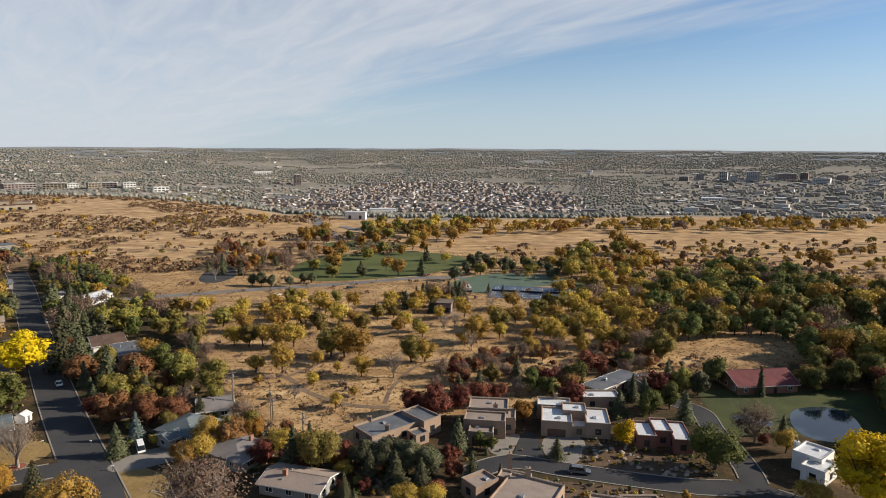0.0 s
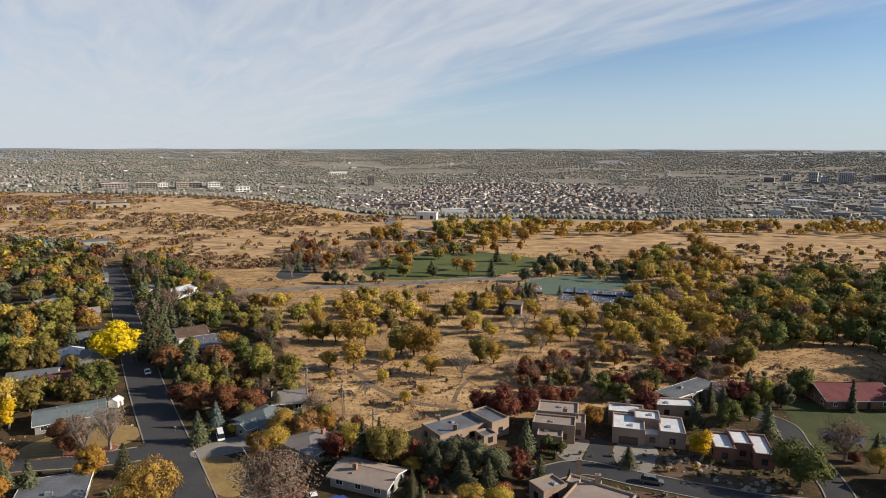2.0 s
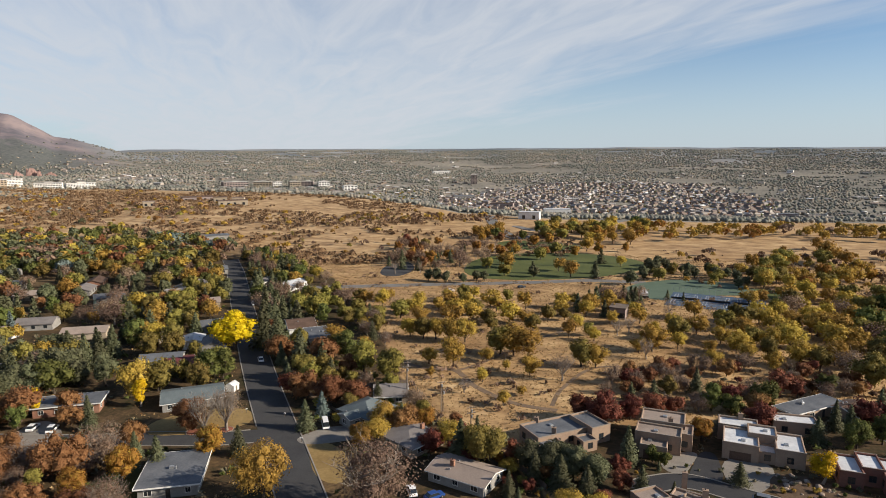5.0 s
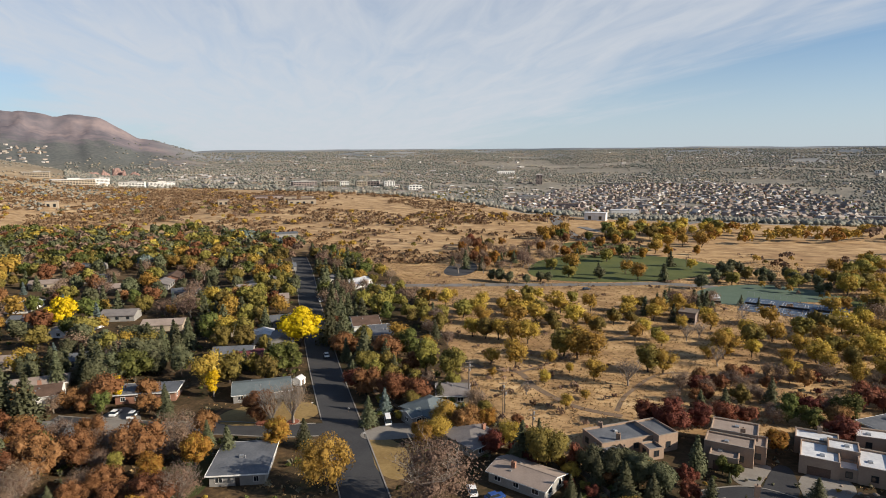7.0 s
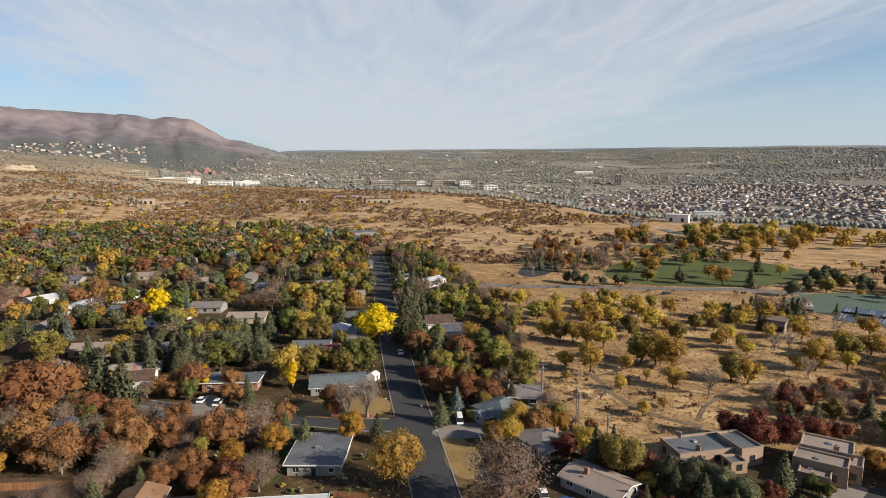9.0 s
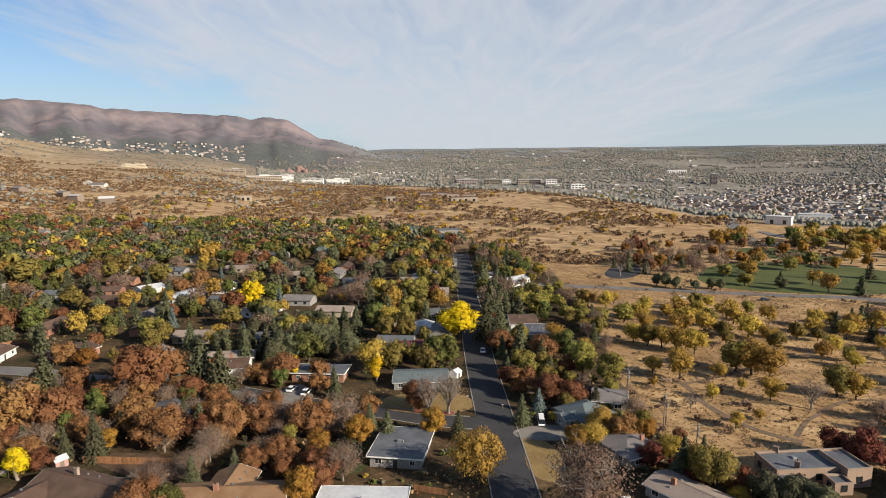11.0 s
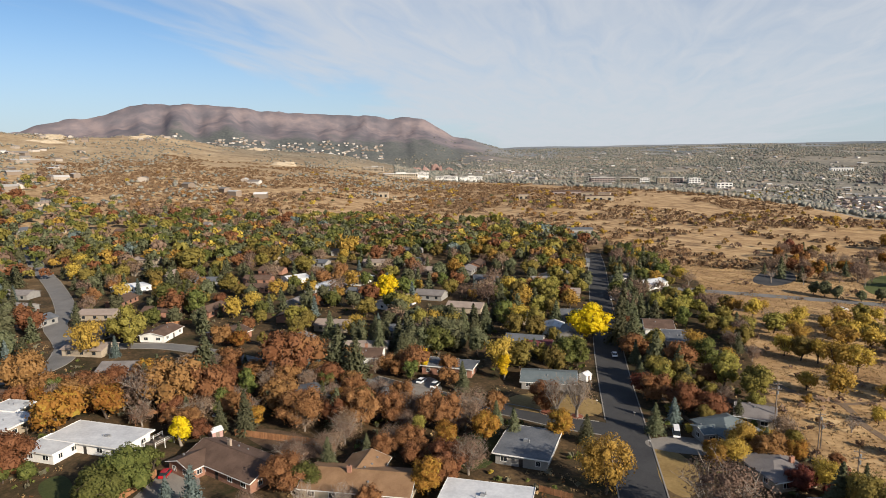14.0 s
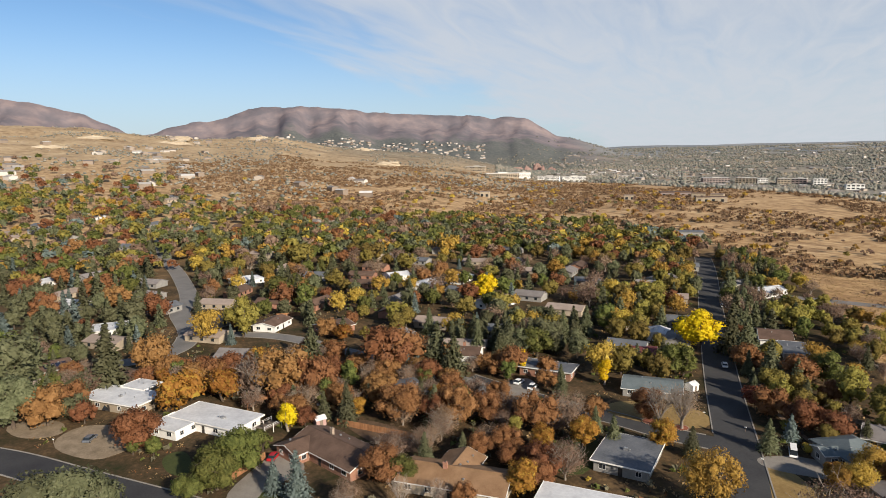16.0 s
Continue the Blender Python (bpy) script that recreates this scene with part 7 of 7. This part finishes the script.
def car(x, y, yaw, paint, label, long=4.6, high=1.5, van=False):
    """A parked car: body, cabin, glass, wheels and lights."""
    ob = new("van" if van else "car")
    ob.matrix_basis = pose(x, y, 0.07, 0, 0, yaw)
    tagged(ob, label, "van" if van else "car")
    hl, hw = long / 2, 0.93
    bm = bmesh.new()
    prof = [(-hl, 0.32), (hl, 0.32), (hl, 0.62), (hl - 0.15, 0.82), (hl - (0.5 if van else 1.15), 0.92), (-hl + 0.1, 0.95), (-hl, 0.7)]
    a = [bm.verts.new((px, -hw, pz)) for px, pz in prof]
    b = [bm.verts.new((px, hw, pz)) for px, pz in prof]
    bm.faces.new(a)
    bm.faces.new(b[::-1])
    for i in range(len(prof)):
        j = (i + 1) % len(prof)
        bm.faces.new((a[i], b[i], b[j], a[j]))
    bmesh.ops.bevel(bm, geom=bm.edges[:], offset=0.06, segments=2, affect="EDGES")
    body = part("body", bm, M[paint], ob)
    f0, f1, r1, r0 = (hl - 0.5, hl - 1.0, -hl + 0.2, -hl + 0.08) if van else (hl - 1.2, hl - 1.9, -hl + 0.9, -hl + 0.3)
    bm = bmesh.new()
    low = [(f0, -0.86), (f0, 0.86), (r0, 0.86), (r0, -0.86)]
    top = [(f1, -0.70), (f1, 0.70), (r1, 0.70), (r1, -0.70)]
    lo = [bm.verts.new((px, py, 0.9)) for px, py in low]
    hi = [bm.verts.new((px, py, high)) for px, py in top]
    for i in range(4):
        j = (i + 1) % 4
        bm.faces.new((lo[i], lo[j], hi[j], hi[i]))
    bm.faces.new(hi)
    part("window_band", bm, M["glass"], ob, "dark glass cabin")
    bm = boxes((r1 - 0.04, f1 + 0.04, -0.74, 0.74, high - 0.02, high + 0.05))
    bmesh.ops.bevel(bm, geom=bm.edges[:], offset=0.03, segments=1, affect="EDGES")
    part("roof", bm, M[paint], ob)
    for px in (hl - 0.85, -hl + 0.85):
        for s in (-1, 1):
            bm = bmesh.new()
            lathe(bm, px, s * 0.84, 0.32, 0.33, 0.22, "Y", 14)
            wh = part("wheel", bm, M["tyre"], ob)
            bm = bmesh.new()
            lathe(bm, px, s * 0.95, 0.32, 0.19, 0.03, "Y", 10)
            part("rim", bm, M["metal"], wh)
    for s in (-1, 1):
        part("headlight", boxes((hl - 0.06, hl + 0.02, s * 0.68 - 0.18, s * 0.68 + 0.18, 0.6, 0.74)), M["glass"], body)
    return ob


def fence(points, high, mat, label, gap=0.32, rails=2):
    """A board fence: posts, rails and single boards."""
    pts = [Vector((p[0], p[1], 0)) for p in points]
    ob = new("fence")
    ob.location = pts[0]
    tagged(ob, label, "fence")
    board = None
    for a, b in zip(pts, pts[1:]):
        d = b - a
        n, ang = d.length, math.atan2(d.y, d.x)
        m = Matrix.Translation(a - pts[0]) @ Matrix.Rotation(ang, 4, "Z")
        for k in range(int(n / 2.6) + 1):
            u = min(k * 2.6, n)
            bm = boxes((u - 0.06, u + 0.06, -0.06, 0.06, -0.2, high + 0.1))
            bm.transform(m)
            part("post", bm, M[mat], ob)
        for r in range(rails):
            z = high * (0.25 + 0.6 * r / max(1, rails - 1))
            bm = boxes((0, n, 0.03, 0.08, z - 0.05, z + 0.05))
            bm.transform(m)
            part("rail", bm, M[mat], ob)
        if gap:
            if board is None:
                bm = boxes((-gap * 0.45, gap * 0.45, -0.03, 0.02, 0.05, high - 0.08), (-gap * 0.28, gap * 0.28, -0.03, 0.02, high - 0.08, high))
                board = bpy.data.meshes.new("board")
                bm.to_mesh(board)
                bm.free()
                board.materials.append(M[mat])
            for k in range(int(n / gap)):
                c = new("board", board)
                c.parent = ob
                c.matrix_basis = m @ Matrix.Translation(((k + 0.5) * gap, 0, 0.02 * (k % 3)))
    return ob


def utility_pole(x, y, h, yaw=0.0, lamp=False, label="weathered wooden utility pole with a crossarm"):
    ob = new("utility_pole")
    ob.matrix_basis = pose(x, y, ground_z(x, y), 0, 0, yaw)
    tagged(ob, label, "utility pole")
    k = max(1.0, h / 11)
    bm = bmesh.new()
    lathe(bm, 0, 0, h / 2 - 0.3, 0.17 * k, h + 0.6, segs=8, r2=0.11 * k)
    part("pole", bm, M["wood_grey"], ob)
    arm = part("crossarm", boxes((-1.2 * k, 1.2 * k, -0.06 * k, 0.06 * k, h - 0.7, h - 0.55)), M["wood_grey"], ob)
    for u in (-1.05, -0.4, 0.4, 1.05):
        bm = bmesh.new()
        lathe(bm, u * k, 0, h - 0.45, 0.06 * k, 0.22, segs=6)
        part("insulator", bm, M["metal"], arm)
    bm = bmesh.new()
    lathe(bm, 0.3 * k, 0, h - 1.6, 0.24 * k, 0.8, segs=10)
    part("transformer", bm, M["metal"], ob)
    return ob


def mailbox(x, y, yaw):
    ob = new("mailbox")
    ob.matrix_basis = pose(x, y, 0.02, 0, 0, yaw)
    tagged(ob, "small white mailbox on a post beside the kerb", "mailbox")
    part("post", boxes((-0.06, 0.06, -0.06, 0.06, -0.1, 1.05)), M["wood_grey"], ob)
    bm = boxes((-0.12, 0.12, -0.28, 0.28, 1.05, 1.32))
    bmesh.ops.bevel(bm, geom=[e for e in bm.edges if e.verts[0].co.z > 1.3 and e.verts[1].co.z > 1.3], offset=0.08, segments=2, affect="EDGES")
    part("box", bm, M["white"], ob)


def shed(x, y, yaw, w, d, wall, roof, label):
    ob = base(x, y, yaw, label, "garden_shed", "shed")
    bm = bmesh.new()
    prism(bm, [(-d / 2, -0.1), (d / 2, -0.1), (d / 2, 2.0), (0, 2.7), (-d / 2, 2.0)], (-w / 2, w / 2))
    part("wall", bm, M[wall], ob)
    bm = bmesh.new()
    o = d / 2 + 0.25
    prism(bm, [(-o, 1.85), (0, 2.75), (o, 1.85), (o, 1.95), (0, 2.87), (-o, 1.95)], (-w / 2 - 0.2, w / 2 + 0.2))
    part("roof", bm, M[roof], ob)
    plank_door(ob, "-y", 0, 1.0, 1.8, w / 2, d / 2, "wood_grey")


def deck(x, y, yaw, w, d, h, label, rail="white"):
    """A raised timber deck with posts and a railing."""
    ob = new("deck")
    ob.matrix_basis = pose(x, y, 0, 0, 0, yaw)
    tagged(ob, label, "deck")
    n = int(d / 0.28)
    for k in range(n):
        part("plank", boxes((-w / 2, w / 2, -d / 2 + k * d / n, -d / 2 + (k + 0.92) * d / n, h - 0.06, h)), M["wood_grey"], ob)
    for u in (-w / 2, 0, w / 2):
        for v in (-d / 2, d / 2):
            part("post", boxes((u - 0.07, u + 0.07, v - 0.07, v + 0.07, -0.1, h + 1.0)), M[rail], ob)
    for v in (-d / 2, d / 2):
        for z in (0.5, 0.95):
            part("rail", boxes((-w / 2, w / 2, v - 0.03, v + 0.03, h + z - 0.03, h + z + 0.03)), M[rail], ob)
    for k in range(3):
        u = -w / 3 + k * w / 3
        part("seat", boxes((u - 0.3, u + 0.3, -0.3, 0.3, h + 0.38, h + 0.44), (u - 0.3, u + 0.3, 0.24, 0.3, h + 0.44, h + 0.9),
                           (u - 0.26, u - 0.2, -0.26, -0.2, h, h + 0.38), (u + 0.2, u + 0.26, -0.26, -0.2, h, h + 0.38)), M["dark"], ob)


def pergola(x, y, yaw, w, d):
    ob = new("pergola")
    ob.matrix_basis = pose(x, y, 0, 0, 0, yaw)
    tagged(ob, "red brown timber pergola beside a white house", "pergola")
    for u in (-w / 2, w / 2):
        for v in (-d / 2, d / 2):
            part("post", boxes((u - 0.08, u + 0.08, v - 0.08, v + 0.08, -0.1, 2.5)), M["wood"], ob)
        part("beam", boxes((u - 0.06, u + 0.06, -d / 2 - 0.4, d / 2 + 0.4, 2.5, 2.72)), M["wood"], ob)
    for k in range(9):
        v = -d / 2 + k * d / 8
        part("rafter", boxes((-w / 2 - 0.4, w / 2 + 0.4, v - 0.04, v + 0.04, 2.72, 2.88)), M["wood"], ob)


def boulder(x, y, s, seed):
    rng = np.random.default_rng(seed)
    bm = bmesh.new()
    bmesh.ops.create_icosphere(bm, subdivisions=2, radius=s)
    for v in bm.verts:
        v.co *= 0.75 + 0.5 * float(vnoise(v.co.x * 1.3 / s + seed, v.co.y * 1.3 / s + v.co.z / s, seed))
        v.co.z *= 0.65
    me = bpy.data.meshes.new("boulder")
    bm.to_mesh(me)
    bm.free()
    me.materials.append(M["stone"])
    ob = new("boulder", me)
    ob.location = (x, y, ground_z(x, y) + s * 0.2)
    return tagged(ob, "pale brown boulder in a gravel garden", "boulder", "boulders")


def bed_ring(x, y, r):
    """A round mulch bed with a low stone edge."""
    ob = new("flower_bed")
    ob.location = (x, y, 0.04)
    tagged(ob, "round mulch bed with a pale stone edge", "flower bed")
    bm = bmesh.new()
    bmesh.ops.create_cone(bm, cap_ends=True, segments=20, radius1=r, radius2=r * 0.9, depth=0.16, matrix=Matrix.Translation((0, 0, 0.06)))
    part("mulch", bm, M["mulch_red"], ob)
    for k in range(18):
        a = 6.283 * k / 18
        bm = boxes((-0.16, 0.16, -0.1, 0.1, 0, 0.2))
        bm.transform(Matrix.Translation((math.cos(a) * (r + 0.08), math.sin(a) * (r + 0.08), 0)) @ Matrix.Rotation(a + 1.57, 4, "Z"))
        part("edge_stone", bm, M["stone"], ob)


def tennis_court(x, y, yaw, n=4):
    """Blue courts side by side, with lines, nets and a wire fence."""
    ob = new("tennis_court")
    ob.matrix_basis = pose(x, y, 0.1, 0, 0, yaw)
    tagged(ob, "row of dark blue tennis courts with white lines", "tennis court")
    w, d = 15.0, 32.0
    for k in range(n):
        u = (k - (n - 1) / 2) * w
        slab = part("surface", boxes((u - w / 2 + 0.1, u + w / 2 - 0.1, -d / 2, d / 2, 0, 0.06)), M["court_blue"], ob)
        for a in (-5.5, -4.1, 4.1, 5.5):
            part("line", boxes((u + a - 0.08, u + a + 0.08, -11.9, 11.9, 0.06, 0.066)), M["white"], slab)
        for v in (-11.9, -6.4, 6.4, 11.9):
            part("line", boxes((u - 5.5, u + 5.5, v - 0.08, v + 0.08, 0.066, 0.072)), M["white"], slab)
        part("net", boxes((u - 6.4, u + 6.4, -0.03, 0.03, 0.06, 1.0)), M["dark"], ob)
    for k in range(int(n * w / 3) + 1):
        u = -n * w / 2 + k * 3
        for v in (-d / 2, d / 2):
            part("fence_post", boxes((u - 0.04, u + 0.04, v - 0.04, v + 0.04, 0, 3.0)), M["metal"], ob)
    for v in (-d / 2, d / 2):
        part("fence_rail", boxes((-n * w / 2, n * w / 2, v - 0.03, v + 0.03, 2.95, 3.03)), M["metal"], ob)


def outcrop(x, y, w, h, d, mat, seed, label, name="rock_outcrop"):
    """A ragged rock mass that rises out of a slope."""
    bm = bmesh.new()
    bmesh.ops.create_icosphere(bm, subdivisions=4, radius=1)
    for v in bm.verts:
        c = v.co.copy()
        n = float(fbm(c.x * 2.2 + seed, c.z * 2.2 + c.y * 1.7, 4, seed))
        k = 0.55 + 0.9 * n
        v.co = Vector((c.x * w * k, c.y * d * k, max(c.z, -0.3) * h * (0.5 + 1.0 * float(fbm(c.x * 3 + seed, c.y * 2, 3, seed + 4)))))
    me = bpy.data.meshes.new(name)
    bm.to_mesh(me)
    bm.free()
    me.materials.append(M[mat])
    ob = new(name, me)
    a = math.degrees(math.atan2(-x, y))
    ob.matrix_basis = pose(x, y, ground_z(x, y) - h * 0.1, 0, 0, a)
    return tagged(ob, label, "rock")


M["mulch_red"] = surface("red_mulch", (0.17, 0.055, 0.035), (0.27, 0.10, 0.06), 0.6, 5, 0.95, 0.5)
car(-125.0, 198.1, 127, "white_car", "white car parked on the street")
car(-189.2, 8.3, 145, "grey_car", "silver estate car in a gravel driveway")
car(-149.9, 45.9, 138, "red_car", "dark red car on a pale driveway")
car(-154.4, 129.8, 112, "white_car", "white car parked in a driveway")
car(-148.3, 130.4, 115, "white_car", "white car parked in a driveway", 4.8, 1.7)
car(-76.9, 152.5, 121, "white_car", "white van on a concrete driveway", 5.4, 2.2, True)
car(-42.6, 125.3, 119, "white_car", "white sport utility car beside a taupe house", 4.7, 1.75)
car(-37.1, 124.6, 48, "sign_blue", "blue car beside a taupe house")
car(-138.2, 218.7, 152, "dark_car", "dark car parked at the kerb")
car(-125.1, 209.3, 128, "grey_car", "grey car parked at the kerb")
car(-175.9, 275.0, 129, "white_car", "white car parked further up the street")
car(-211.3, 15.4, 144, "dark_car", "dark pickup truck beside a white house", 5.2, 1.7)
car(-175.8, 70.0, 128, "grey_car", "grey car behind oaks")
car(-87.9, 329.2, 27, "white_car", "white car on the park road")
car(-51.7, 347.9, 39, "dark_car", "dark car on the park road")
car(70.1, 194.9, 18, "dark_car", "dark car on a private drive")
car(32.4, 141.0, -12, "grey_car", "dark grey pickup truck on a private drive", 5.4, 1.7)
fence([(-159.4, 67.4), (-134.0, 83.0)], 1.9, "wood", "orange cedar board fence around a back garden")
fence([(-143.8, 32.5), (-151.1, 44.2)], 1.9, "wood", "cedar board fence beside a driveway")
fence([(-274.0, -3.5), (-281.7, 4.0)], 1.9, "wood", "brown board fence behind a house")
fence([(-83.9, 104.0), (-76.4, 106.3)], 1.6, "wood", "red brown board fence under trees")
fence([(-78.4, 182.9), (-65.0, 189.7)], 1.5, "wood_grey", "weathered board fence at the prairie edge")
fence([(-67.5, 195.3), (-43.9, 160.2)], 1.3, "wood_grey", "weathered rail fence along the prairie", 0)
fence([(-28.6, 150.0), (-13.6, 133.9)], 1.6, "wood_grey", "dark board fence between gardens")
fence([(-289.0, 94.0), (-283.6, 111.7)], 1.8, "wood", "orange board fence behind a brown house")
utility_pole(-64.5, 186.8, 8.9, 35)
utility_pole(-48.4, 170.2, 9.7, 35)
utility_pole(-36.7, 158.1, 6.6, 35)
utility_pole(-48.1, 171.0, 7.3, 35)
utility_pole(-36.9, 159.1, 7.7, 35)
utility_pole(-60.7, 175.4, 11.6, 35)
utility_pole(-530.8, 1751.1, 42.2, 60, label="tall timber power pole beside the far road")
utility_pole(-465.0, 1623.2, 36.2, 60, label="tall timber power pole beside the far road")
utility_pole(-167.9, 704.9, 18.3, 60, label="tall timber power pole beside the far road")
utility_pole(-140.8, 662.5, 15.9, 60, label="tall timber power pole beside the far road")
utility_pole(-116.9, 651.2, 11.1, 60, label="tall timber power pole beside the far road")
utility_pole(-558.1, 2423.8, 39.7, 0, label="slender mast above distant trees")
mailbox(-91.1, 155.3, 92)
mailbox(-103.5, 155.2, 110)
mailbox(-78.7, 142.0, 99)
mailbox(-193.1, -0.1, 109)
shed(-162.3, 63.3, 93, 3.0, 2.4, "pink", "white_roof", "small pink shed with a white roof")
shed(-118.1, 169.9, 92, 3.0, 3.0, "white", "white_roof", "small white shed beside the street")
deck(-167.2, 50.2, 114, 6, 4, 1.6, "white railed deck with chairs")
deck(-204.5, 27.1, 135, 6, 3.5, 1.6, "dark timber deck with chairs", "wood_grey")
pergola(-185.4, 52.1, 93, 6, 4)
bed_ring(-110.1, 139.9, 2.0)
bed_ring(-102.3, 143.5, 1.8)
bed_ring(-106.4, 139.6, 1.2)

rng = random.Random(77)
for k in range(46):
    u = rng.random()
    boulder(36 + 24 * u + rng.uniform(-2, 2), 155 - 14 * u + rng.uniform(-6, 3), rng.uniform(0.3, 0.8), k)
for k in range(22):
    u = rng.random()
    boulder(25 + 24 * u, 135 - 4 * u + rng.uniform(-5, 1), rng.uniform(0.25, 0.6), 60 + k)
tennis_court(48.0, 337.0, -12.0, 3)
for k in range(8):
    az = 61 + 30 * rng.random()
    r = rng.uniform(1450, 2150)
    outcrop(-math.sin(radians(az)) * r, math.cos(radians(az)) * r, rng.uniform(18, 60), rng.uniform(4, 9), rng.uniform(6, 12), "rock", k + 3, "pale sandstone outcrop on a tan hillside")
for az, r, w, h in ((49.2, 2650, 14, 24), (48.4, 2660, 18, 36), (47.9, 2640, 9, 24), (50.0, 2690, 26, 16), (47.1, 2700, 20, 14)):
    outcrop(-math.sin(radians(az)) * r, math.cos(radians(az)) * r, w, h, 9, "red_rock", int(w) + 40, "upright red sandstone fin below the mountain")
